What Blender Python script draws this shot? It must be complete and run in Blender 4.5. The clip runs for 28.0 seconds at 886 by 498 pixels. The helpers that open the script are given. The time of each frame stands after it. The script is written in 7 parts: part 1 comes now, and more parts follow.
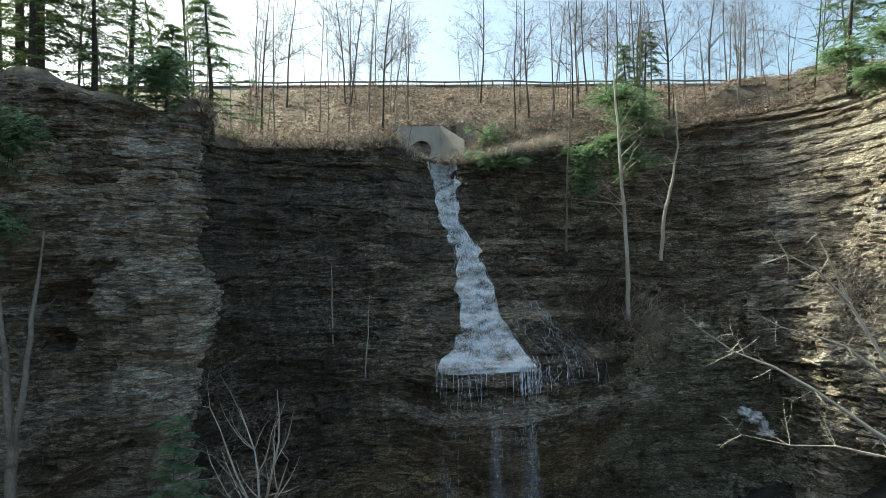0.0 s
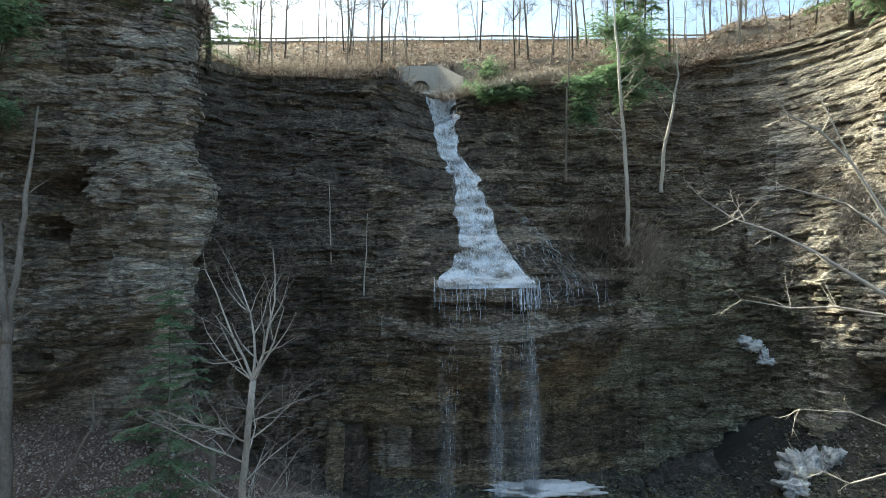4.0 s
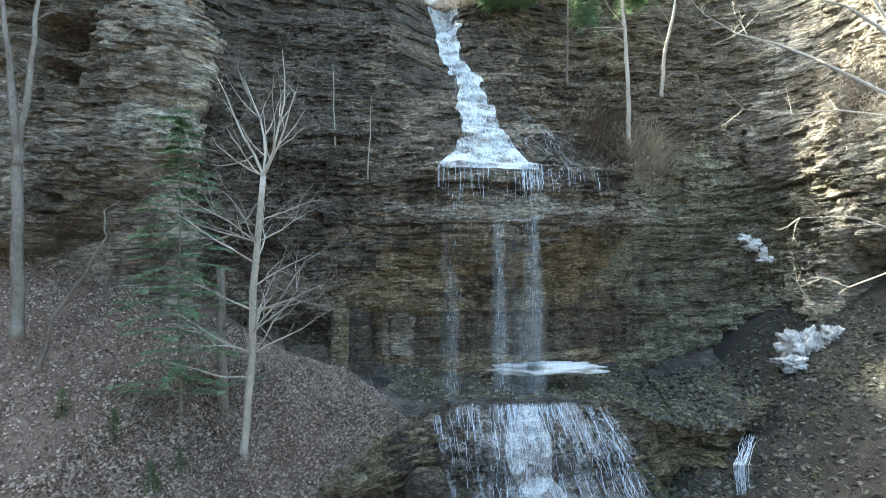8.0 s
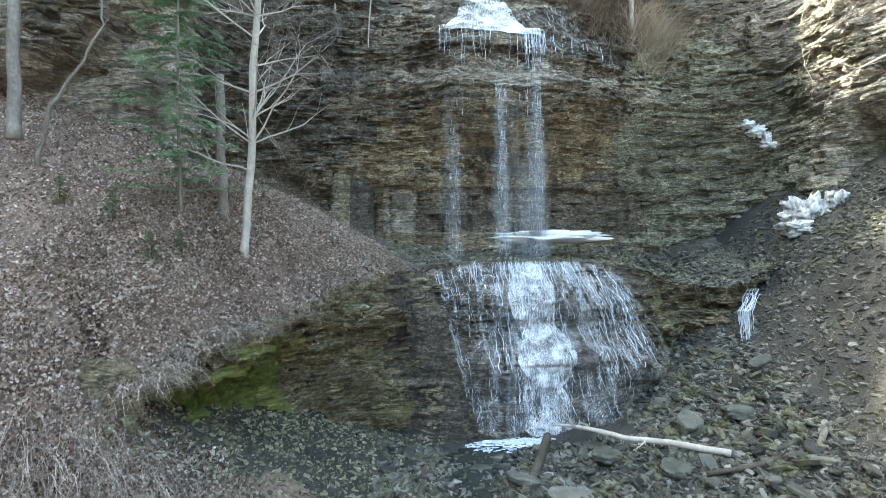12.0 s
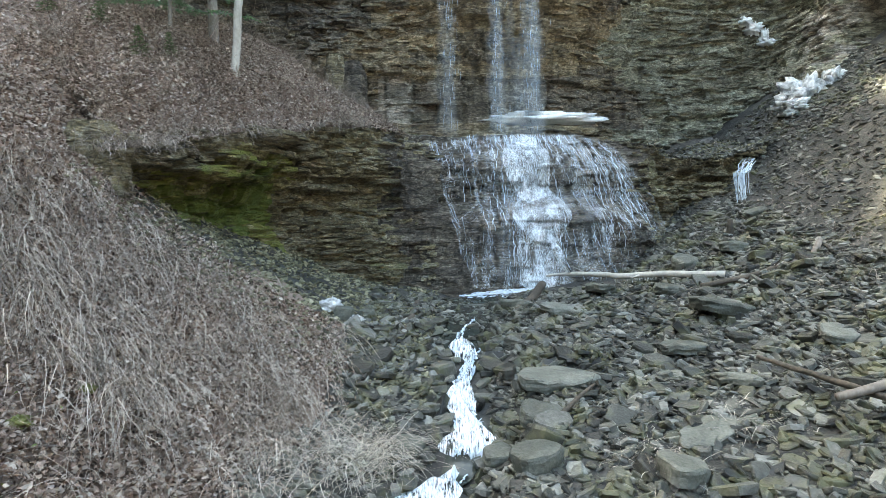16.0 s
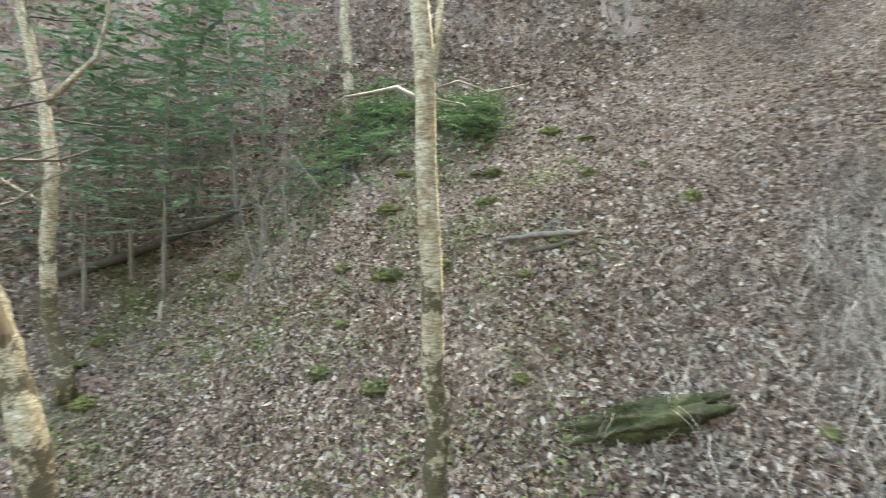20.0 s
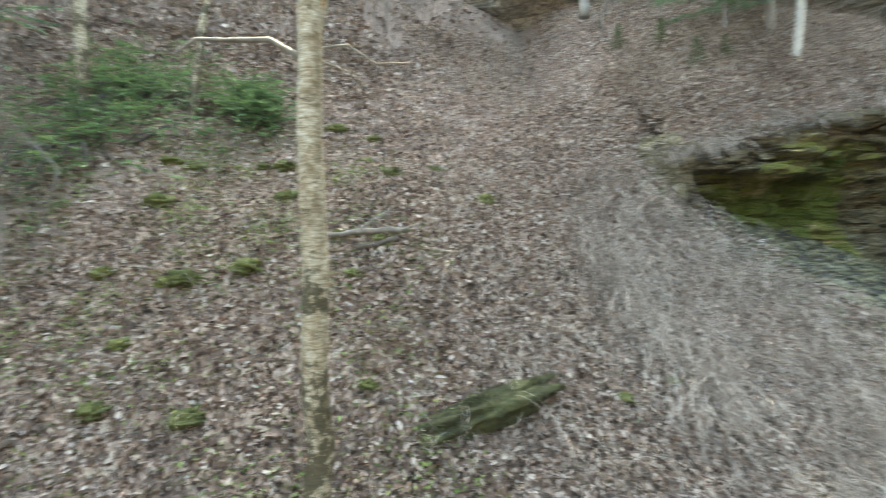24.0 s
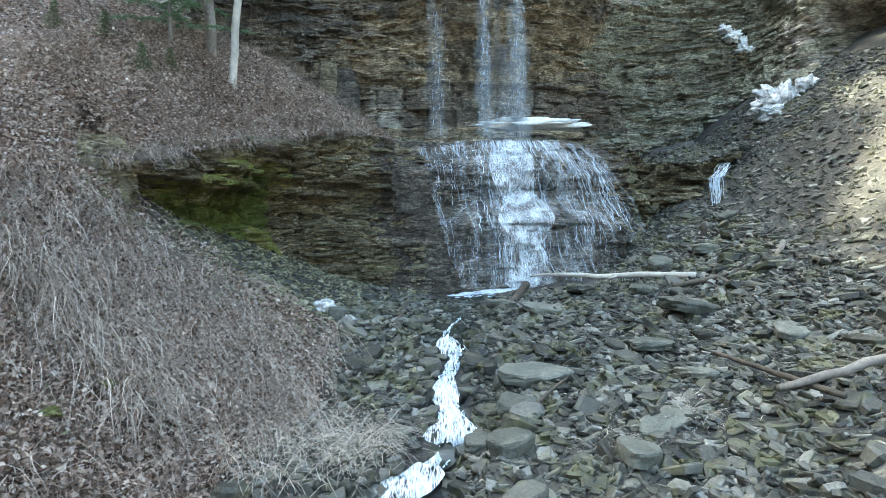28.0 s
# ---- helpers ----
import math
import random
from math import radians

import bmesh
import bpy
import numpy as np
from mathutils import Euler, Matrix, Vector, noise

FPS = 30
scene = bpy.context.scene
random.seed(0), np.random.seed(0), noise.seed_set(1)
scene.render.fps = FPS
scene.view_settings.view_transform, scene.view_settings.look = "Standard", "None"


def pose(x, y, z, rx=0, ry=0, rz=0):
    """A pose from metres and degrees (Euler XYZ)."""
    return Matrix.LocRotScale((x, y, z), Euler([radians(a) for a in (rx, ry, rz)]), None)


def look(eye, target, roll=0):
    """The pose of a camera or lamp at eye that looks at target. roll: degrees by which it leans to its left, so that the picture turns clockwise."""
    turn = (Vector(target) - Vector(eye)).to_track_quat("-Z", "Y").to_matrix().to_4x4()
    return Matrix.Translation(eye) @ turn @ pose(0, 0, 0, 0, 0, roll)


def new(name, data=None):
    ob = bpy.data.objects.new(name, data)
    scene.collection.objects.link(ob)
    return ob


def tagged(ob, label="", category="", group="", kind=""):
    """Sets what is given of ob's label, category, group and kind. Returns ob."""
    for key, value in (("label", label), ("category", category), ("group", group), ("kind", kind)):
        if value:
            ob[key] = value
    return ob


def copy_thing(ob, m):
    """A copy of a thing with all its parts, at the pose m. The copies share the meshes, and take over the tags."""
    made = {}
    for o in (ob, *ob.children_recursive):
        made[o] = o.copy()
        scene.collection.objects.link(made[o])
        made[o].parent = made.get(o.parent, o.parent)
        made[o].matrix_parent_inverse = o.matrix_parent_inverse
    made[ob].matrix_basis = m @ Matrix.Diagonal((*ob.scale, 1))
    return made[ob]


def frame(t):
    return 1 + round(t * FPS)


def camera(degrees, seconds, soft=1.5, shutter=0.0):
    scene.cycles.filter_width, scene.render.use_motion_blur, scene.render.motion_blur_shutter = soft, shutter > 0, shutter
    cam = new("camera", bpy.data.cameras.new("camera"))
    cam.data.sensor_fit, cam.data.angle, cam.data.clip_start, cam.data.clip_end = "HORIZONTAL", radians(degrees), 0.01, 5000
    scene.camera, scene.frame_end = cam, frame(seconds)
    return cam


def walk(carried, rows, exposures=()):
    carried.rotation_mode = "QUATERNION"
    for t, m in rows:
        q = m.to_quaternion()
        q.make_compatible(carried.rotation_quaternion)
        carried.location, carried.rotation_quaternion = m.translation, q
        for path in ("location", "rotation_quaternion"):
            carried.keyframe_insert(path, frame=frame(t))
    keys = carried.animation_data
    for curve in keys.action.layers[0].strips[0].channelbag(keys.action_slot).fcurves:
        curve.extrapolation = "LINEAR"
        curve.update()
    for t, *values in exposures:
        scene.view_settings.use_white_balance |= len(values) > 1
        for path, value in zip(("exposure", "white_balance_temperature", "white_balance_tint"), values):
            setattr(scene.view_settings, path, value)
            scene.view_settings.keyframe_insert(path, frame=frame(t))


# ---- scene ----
cam = camera(78.9, 28.0, soft=0.7, shutter=0.5)
PATH = [
    (0, (0.196, -0.069, 20.259), (0.18, 1.931, 20.287), -0.1),
    (0.5, (0.206, -0.052, 19.962), (0.19, 1.948, 19.99), -0.1),
    (1, (0.245, -0.012, 19.53), (0.227, 1.988, 19.556), -0.1),
    (1.5, (0.267, 0.01, 19.081), (0.249, 2.01, 19.106), -0.2),
    (2, (0.267, 0.049, 18.649), (0.249, 2.049, 18.671), -0.2),
    (2.5, (0.279, 0.109, 18.167), (0.261, 2.109, 18.19), -0.2),
    (3, (0.273, 0.115, 17.732), (0.255, 2.114, 17.751), -0.2),
    (3.5, (0.272, 0.127, 17.331), (0.254, 2.127, 17.348), -0.2),
    (5.5, (0.134, -0.096, 15.259), (0.117, 1.904, 15.268), -0.3),
    (6, (0.066, -0.138, 14.579), (0.049, 1.862, 14.592), -0.3),
    (6.5, (0.073, -0.166, 13.96), (0.055, 1.834, 13.973), -0.3),
    (7, (0.007, -0.117, 13.398), (-0.004, 1.883, 13.406), -0.3),
    (7.5, (0.023, -0.105, 12.806), (0.012, 1.895, 12.808), -0.4),
    (8, (0.006, -0.095, 12.146), (-0.003, 1.905, 12.144), -0.3),
    (8.5, (-0.025, -0.084, 11.466), (-0.031, 1.916, 11.462), -0.4),
    (9, (-0.02, -0.075, 10.736), (-0.028, 1.925, 10.735), -0.4),
    (9.5, (-0.054, -0.047, 10.069), (-0.06, 1.953, 10.065), -0.4),
    (10, (-0.106, -0.009, 9.351), (-0.113, 1.991, 9.347), -0.5),
    (10.5, (-0.122, 0.018, 8.701), (-0.129, 2.018, 8.694), -0.5),
    (11, (-0.073, 0.039, 8.123), (-0.087, 2.039, 8.108), -0.4),
    (11.5, (-0.091, 0.074, 7.49), (-0.103, 2.074, 7.469), -0.4),
    (12, (-0.099, 0.063, 6.789), (-0.108, 2.062, 6.768), -0.4),
    (12.5, (-0.03, -0.016, 6.12), (-0.043, 1.984, 6.091), -0.4),
    (14.5, (0.077, 0.026, 3.288), (0.072, 2.025, 3.249), -0.5),
    (15, (0.063, 0.036, 2.622), (0.056, 2.036, 2.582), -0.6),
    (15.5, (0.045, 0.043, 2.178), (0.035, 2.043, 2.137), -0.6),
    (16, (0.065, 0.076, 2.112), (0.056, 2.075, 2.07), -0.6),
    (16.5, (0.236, 0.186, 2.141), (0.225, 2.186, 2.099), -0.6),
    (17, (0.425, 0.348, 2.194), (0.382, 2.347, 2.151), -0.6),
    (17.5, (0.587, 0.55, 2.243), (0.316, 2.531, 2.199), -0.6),
    (18, (0.643, 0.706, 2.242), (-0.039, 2.586, 2.202), -0.5),
    (18.5, (0.655, 0.759, 2.323), (-0.541, 2.361, 2.278), -0.8),
    (19, (0.766, 0.846, 2.366), (-0.869, 1.997, 2.322), -1.3),
    (19.5, (0.66, 0.925, 2.349), (-1.229, 1.581, 2.308), -1.3),
    (20, (0.506, 0.87, 2.346), (-1.47, 1.175, 2.309), -1.1),
    (20.5, (0.273, 0.798, 2.295), (-1.724, 0.905, 2.262), -0.9),
    (22.5, (-0.508, 0.156, 2.174), (-2.507, 0.172, 2.14), -0.7),
    (23, (-0.609, -0.023, 2.17), (-2.584, 0.286, 2.142), -0.5),
    (23.5, (-0.616, -0.181, 2.176), (-2.445, 0.627, 2.155), -0.5),
    (24, (-0.525, -0.272, 2.196), (-2.102, 0.959, 2.176), -0.8),
    (24.5, (-0.374, -0.339, 2.199), (-1.629, 1.219, 2.18), -1.0),
    (25, (-0.137, -0.394, 2.285), (-0.97, 1.424, 2.241), -0.6),
    (25.5, (0.135, -0.48, 2.293), (-0.332, 1.465, 2.248), -0.8),
    (26, (0.308, -0.512, 2.313), (-0.078, 1.45, 2.263), -0.8),
    (26.5, (0.458, -0.577, 2.369), (0.226, 1.408, 2.31), -0.6),
    (27, (0.515, -0.654, 2.332), (0.478, 1.345, 2.279), -0.7),
    (27.5, (0.339, -0.711, 2.316), (0.343, 1.289, 2.265), -0.8),
    (28, (0.239, -0.764, 2.295), (0.253, 1.235, 2.242), -0.7),
]
EXPOSURES = [(0, 1.02, 6900, -6), (2, 1.06, 6950, -5), (3, 1.20, 7000, -5), (3.5, 1.36, 6900, -5), (5.5, 2.24, 6750, -5), (6, 2.37, 6750, -5), (7, 2.57, 6750, -5), (9, 3.10, 6850, -5), (12, 3.47, 7100, -5),
             (15, 3.44, 7500, -4), (17, 3.44, 7500, -4), (20, 3.87, 8050, -8), (23, 3.92, 7900, -9), (24, 3.80, 7900, -8), (25, 3.49, 7350, -7), (26, 3.47, 6950, -7), (28, 3.48, 6750, -8)]
walk(cam, [(t, look(e, g, r)) for t, e, g, r in PATH], EXPOSURES)

# ---- light ----
SUN = Vector((-0.62, 0.37, 0.72)).normalized()
world = bpy.data.worlds.new("world")
scene.world = world
world.use_nodes = True
wn = world.node_tree.nodes
sky = wn.new("ShaderNodeTexSky")
sky.sky_type, sky.sun_disc = "NISHITA", False
sky.sun_elevation, sky.sun_rotation = math.asin(SUN.z), math.atan2(SUN.x, SUN.y)
sky.dust_density, sky.air_density = 3.5, 1.0
wn["Background"].inputs[1].default_value = 0.15
world.node_tree.links.new(sky.outputs[0], wn["Background"].inputs[0])
sun = new("sun", bpy.data.lights.new("sun", "SUN"))
sun.data.energy, sun.data.angle, sun.data.color = 4.0, radians(0.6), (1.0, 0.93, 0.82)
sun.matrix_world = look((0, 0, 60), Vector((0, 0, 60)) - SUN)


# ---- small tools ----
def frac(a):
    return a - np.floor(a)


def rnd(i, j, seed=0.0):
    return frac(np.sin(i * 127.1 + j * 311.7 + seed * 74.7) * 43758.5453)


def vnoise(x, y, seed=0.0):
    i, j = np.floor(x), np.floor(y)
    u, v = x - i, y - j
    u, v = u * u * (3 - 2 * u), v * v * (3 - 2 * v)
    a, b = rnd(i, j, seed), rnd(i + 1, j, seed)
    c, d = rnd(i, j + 1, seed), rnd(i + 1, j + 1, seed)
    return (a + (b - a) * u) * (1 - v) + (c + (d - c) * u) * v - 0.5


def fbm(x, y, seed=0.0, octaves=4):
    total, amp = 0.0, 1.0
    for k in range(octaves):
        total, amp = total + amp * vnoise(x * 2 ** k, y * 2 ** k, seed + k), amp * 0.5
    return total


def sstep(a, b, x):
    t = np.clip((x - a) / (b - a), 0, 1)
    return t * t * (3 - 2 * t)


def spline(nodes, step):
    """A smooth curve through plan points, sampled evenly: points, arc length."""
    p = np.array(nodes, float)
    p = np.vstack([2 * p[0] - p[1], p, 2 * p[-1] - p[-2]])
    out, par = [], []
    for k in range(1, len(p) - 2):
        for t in np.linspace(0, 1, 40, endpoint=False):
            a, b, c, d = p[k - 1], p[k], p[k + 1], p[k + 2]
            out.append(0.5 * (2 * b + (c - a) * t + (2 * a - 5 * b + 4 * c - d) * t * t + (3 * b - a - 3 * c + d) * t ** 3))
            par.append(k - 1 + t)
    out.append(p[-2])
    par.append(len(nodes) - 1)
    out = np.array(out)
    s = np.concatenate([[0], np.cumsum(np.linalg.norm(np.diff(out, axis=0), axis=1))])
    n = int(s[-1] / step) + 1
    e = np.linspace(0, s[-1], n)
    return np.stack([np.interp(e, s, out[:, 0]), np.interp(e, s, out[:, 1])], 1), e, np.interp(e, s, par)


def mesh_of(name, verts, faces, material, smooth=False):
    me = bpy.data.meshes.new(name)
    me.from_pydata([tuple(v) for v in verts], [], [tuple(f) for f in faces])
    for m in (material if isinstance(material, (list, tuple)) else [material]):
        me.materials.append(m)
    if smooth:
        me.polygons.foreach_set("use_smooth", [True] * len(me.polygons))
    me.update()
    return me


def grid_mesh(name, P, material, smooth=False):
    """A sheet from an array of rows x columns x 3."""
    r, c = P.shape[:2]
    idx = np.arange(r * c).reshape(r, c)
    f = np.stack([idx[:-1, :-1], idx[:-1, 1:], idx[1:, 1:], idx[1:, :-1]], -1).reshape(-1, 4)
    return mesh_of(name, P.reshape(-1, 3).tolist(), f.tolist(), material, smooth)


def part(name, data, parent, label=""):
    ob = new(name, data)
    ob.parent = parent
    if label:
        ob["label"] = label
    return ob


def empty(name, m=None):
    ob = new(name)
    ob.empty_display_size = 0.2
    if m is not None:
        ob.matrix_basis = m
    return ob


# ---- materials ----
def material(name, rough=0.85, metal=0.0):
    m = bpy.data.materials.new(name)
    m.use_nodes = True
    n, l = m.node_tree.nodes, m.node_tree.links
    b = n["Principled BSDF"]
    b.inputs["Roughness"].default_value, b.inputs["Metallic"].default_value = rough, metal
    return m, n, l, b


def ramp(n, l, source, stops):
    r = n.new("ShaderNodeValToRGB")
    while len(r.color_ramp.elements) < len(stops):
        r.color_ramp.elements.new(0.5)
    for e, (p, c) in zip(r.color_ramp.elements, stops):
        e.position, e.color = p, (*c, 1)
    l.new(source, r.inputs[0])
    return r.outputs[0]


def tex(n, l, scale, stretch=(1, 1, 1), detail=6.0, kind="noise", rough=0.6):
    c = n.new("ShaderNodeTexCoord")
    mp = n.new("ShaderNodeMapping")
    mp.inputs["Scale"].default_value = stretch
    l.new(c.outputs["Object"], mp.inputs[0])
    if kind == "noise":
        t = n.new("ShaderNodeTexNoise")
        t.inputs["Detail"].default_value, t.inputs["Roughness"].default_value = detail, rough
    else:
        t = n.new("ShaderNodeTexVoronoi")
        if kind == "joints":
            t.feature = "DISTANCE_TO_EDGE"
    t.inputs["Scale"].default_value = scale
    l.new(mp.outputs[0], t.inputs["Vector"])
    return t


def mix(n, l, fac, a, b, kind="MIX"):
    m = n.new("ShaderNodeMix")
    m.data_type, m.blend_type = "RGBA", kind
    for socket, value in ((m.inputs[0], fac), (m.inputs[6], a), (m.inputs[7], b)):
        if isinstance(value, (int, float)):
            socket.default_value = value
        elif isinstance(value, tuple):
            socket.default_value = (*value, 1)
        else:
            l.new(value, socket)
    return m.outputs[2]


def bump(n, l, b, source, strength=0.5, distance=0.05):
    u = n.new("ShaderNodeBump")
    u.inputs["Strength"].default_value, u.inputs["Distance"].default_value = strength, distance
    l.new(source, u.inputs["Height"])
    l.new(u.outputs[0], b.inputs["Normal"])


def mottled(name, stops, scale, stretch=(1, 1, 1), rough=0.85, fine=25.0, strength=0.4, distance=0.02, per=0.0):
    """Colour by a ramp over two scales of noise; per: how far pieces differ from one another."""
    m, n, l, b = material(name, rough)
    big, small = tex(n, l, scale, stretch), tex(n, l, fine, stretch, 8)
    f = n.new("ShaderNodeMath")
    f.operation = "MULTIPLY_ADD"
    f.inputs[1].default_value = 0.45
    l.new(small.outputs["Fac"], f.inputs[0])
    g = n.new("ShaderNodeMath")
    g.operation = "MULTIPLY"
    g.inputs[1].default_value = 0.55
    l.new(big.outputs["Fac"], g.inputs[0])
    l.new(g.outputs[0], f.inputs[2])
    out = f.outputs[0]
    if per:
        info, geo = n.new("ShaderNodeObjectInfo"), n.new("ShaderNodeNewGeometry")
        add = n.new("ShaderNodeMath")
        add.operation = "ADD"
        l.new(info.outputs["Random"], add.inputs[0])
        l.new(geo.outputs["Random Per Island"], add.inputs[1])
        fr = n.new("ShaderNodeMath")
        fr.operation = "FRACT"
        l.new(add.outputs[0], fr.inputs[0])
        h = n.new("ShaderNodeMath")
        h.operation = "MULTIPLY_ADD"
        h.inputs[1].default_value, h.inputs[2].default_value = per, -per / 2
        l.new(fr.outputs[0], h.inputs[0])
        k = n.new("ShaderNodeMath")
        k.operation = "ADD"
        l.new(h.outputs[0], k.inputs[0])
        l.new(out, k.inputs[1])
        out = k.outputs[0]
    l.new(ramp(n, l, out, stops), b.inputs["Base Color"])
    if strength:
        bump(n, l, b, small.outputs["Fac"], strength, distance)
    return m


def thin(m, share):
    """Lets a share of the light through, as leaves do."""
    n, l = m.node_tree.nodes, m.node_tree.links
    b, out = n["Principled BSDF"], n["Material Output"]
    t, mx = n.new("ShaderNodeBsdfTranslucent"), n.new("ShaderNodeMixShader")
    mx.inputs[0].default_value = share
    l.new(b.inputs["Base Color"].links[0].from_socket, t.inputs["Color"])
    l.new(b.outputs[0], mx.inputs[1])
    l.new(t.outputs[0], mx.inputs[2])
    l.new(mx.outputs[0], out.inputs["Surface"])


def rock_material(name, dark, mid, pale, moss, moss_from, tread=0.35):
    """Bedded shale: broken thin layers, chips of several browns and greys, streaks that run down, moss on the treads."""
    m, n, l, b = material(name, 0.7)
    beds = tex(n, l, 1.0, (0.22, 0.22, 4.0), 5, rough=0.6)
    patch = tex(n, l, 0.32, (1, 1, 1.4), 6, rough=0.65)
    flake = tex(n, l, 6.0, (1, 1, 1.4), 10, rough=0.8)
    chips = tex(n, l, 3.6, (1.2, 1.2, 5.5), 4, "cells")
    small = tex(n, l, 9.0, (1.2, 1.2, 4.0), 4, "cells")
    streak = tex(n, l, 1.4, (1.5, 1.5, 0.16), 6)
    lam = tex(n, l, 2.0, (1.1, 1.1, 9.0), 9, rough=0.75)
    block = tex(n, l, 1.0, (0.8, 0.8, 4.2), 4, "cells")
    zone = tex(n, l, 0.22, (1, 1, 2.2), 4, rough=0.6)
    low = tuple(0.5 * a for a in mid)
    c1 = ramp(n, l, beds.outputs["Fac"], [(0.32, dark), (0.45, mid), (0.55, low), (0.68, pale)])
    c2 = ramp(n, l, flake.outputs["Fac"], [(0.40, low), (0.5, mid), (0.60, pale)])
    c = mix(n, l, 0.7, c1, c2)
    grey = []
    for cells in (chips, small, block):
        bw = n.new("ShaderNodeRGBToBW")
        l.new(cells.outputs["Color"], bw.inputs[0])
        grey.append(bw.outputs[0])
    c = mix(n, l, 0.85, c, ramp(n, l, grey[0], [(0.2, (0.5, 0.48, 0.45)), (0.5, (0.9, 0.88, 0.85)), (0.8, (1.12, 1.1, 1.08))]), "MULTIPLY")
    c = mix(n, l, 0.7, c, ramp(n, l, grey[1], [(0.2, (0.62, 0.6, 0.58)), (0.8, (1.1, 1.1, 1.1))]), "MULTIPLY")
    c = mix(n, l, 0.8, c, ramp(n, l, grey[2], [(0.2, (0.6, 0.58, 0.56)), (0.5, (0.9, 0.89, 0.87)), (0.8, (1.2, 1.19, 1.16))]), "MULTIPLY")
    tone = ramp(n, l, patch.outputs["Fac"], [(0.34, (0.55, 0.5, 0.43)), (0.5, (0.95, 0.91, 0.85)), (0.64, (1.12, 1.12, 1.1))])
    c = mix(n, l, 1.0, c, tone, "MULTIPLY")
    st = ramp(n, l, streak.outputs["Fac"], [(0.38, (0.6, 0.6, 0.62)), (0.5, (1, 1, 1))])
    c = mix(n, l, 0.8, c, st, "MULTIPLY")
    thinly = ramp(n, l, zone.outputs["Fac"], [(0.42, (0.05, 0.05, 0.05)), (0.58, (0.35, 0.35, 0.35))])
    c = mix(n, l, thinly, c, ramp(n, l, lam.outputs["Fac"], [(0.405, (0.3, 0.29, 0.28)), (0.455, (0.95, 0.95, 0.95)), (0.60, (1.25, 1.23, 1.2))]), "MULTIPLY")
    open_joint = ramp(n, l, tex(n, l, 1.0, (0.8, 0.8, 4.2), 4, "joints").outputs["Distance"], [(0.0, (0.4, 0.39, 0.38)), (0.05, (1, 1, 1))])
    fine_joint = ramp(n, l, tex(n, l, 3.6, (1.2, 1.2, 5.5), 4, "joints").outputs["Distance"], [(0.0, (0.5, 0.49, 0.47)), (0.08, (1, 1, 1))])
    c = mix(n, l, 0.8, c, open_joint, "MULTIPLY")
    c = mix(n, l, 0.8, c, fine_joint, "MULTIPLY")
    geo, sep = n.new("ShaderNodeNewGeometry"), n.new("ShaderNodeSeparateXYZ")
    l.new(geo.outputs["Normal"], sep.inputs[0])
    mo = tex(n, l, 0.7, (1, 1, 1), 8, rough=0.7)
    ad = n.new("ShaderNodeMath")
    ad.operation = "MULTIPLY_ADD"
    ad.inputs[1].default_value = tread
    l.new(sep.outputs[2], ad.inputs[0])
    l.new(mo.outputs["Fac"], ad.inputs[2])
    mf = ramp(n, l, ad.outputs[0], [(moss_from, (0, 0, 0)), (moss_from + 0.16, (0.85, 0.85, 0.85))])
    tuft_c = mix(n, l, flake.outputs["Fac"], tuple(0.5 * a for a in moss), tuple(1.5 * a for a in moss))
    c = mix(n, l, mf, c, tuft_c)
    l.new(c, b.inputs["Base Color"])
    ro = ramp(n, l, patch.outputs["Fac"], [(0.35, (0.45, 0.45, 0.45)), (0.6, (0.85, 0.85, 0.85))])
    l.new(ro, b.inputs["Roughness"])
    total = lam.outputs["Fac"]
    for other in (flake.outputs["Fac"], grey[0], grey[1], grey[2], open_joint, fine_joint):
        hm = n.new("ShaderNodeMath")
        hm.operation = "ADD"
        l.new(total, hm.inputs[0])
        l.new(other, hm.inputs[1])
        total = hm.outputs[0]
    bump(n, l, b, total, 1.0, 0.07)
    return m


M_ROCK = rock_material("shale", (0.059, 0.051, 0.043), (0.344, 0.302, 0.243), (0.758, 0.710, 0.627), (0.094, 0.094, 0.042), 0.84)
M_ROCK_DARK = rock_material("darker brown shale", (0.038, 0.032, 0.030), (0.190, 0.167, 0.142), (0.459, 0.429, 0.379), (0.059, 0.059, 0.030), 0.84)
M_ROCK_OCHRE = rock_material("ochre stained shale", (0.116, 0.092, 0.063), (0.544, 0.449, 0.305), (0.891, 0.808, 0.660), (0.097, 0.097, 0.036), 0.86)
M_ROCK_GREEN = rock_material("greenish shale", (0.126, 0.129, 0.104), (0.550, 0.556, 0.448), (0.871, 0.877, 0.756), (0.104, 0.126, 0.046), 0.80)
M_ROCK_PALE = rock_material("pale weathered, sun-lightened shale", (0.376, 0.349, 0.306), (0.754, 0.720, 0.653), (0.920, 0.920, 0.920), (0.111, 0.111, 0.050), 0.86)
M_ROCK_LOW = rock_material("wet shale", (0.058, 0.050, 0.026), (0.428, 0.378, 0.236), (0.718, 0.718, 0.628), (0.172, 0.168, 0.058), 0.58, 0.1)
M_ALCOVE = rock_material("mossy wet shale", (0.048, 0.048, 0.019), (0.545, 0.494, 0.254), (0.920, 0.920, 0.672), (0.240, 0.264, 0.056), 0.42, 0.1)
M_ALGAE = rock_material("algae green wet shale", (0.036, 0.040, 0.011), (0.234, 0.243, 0.081), (0.720, 0.666, 0.396), (0.135, 0.180, 0.032), 0.30, 0.1)
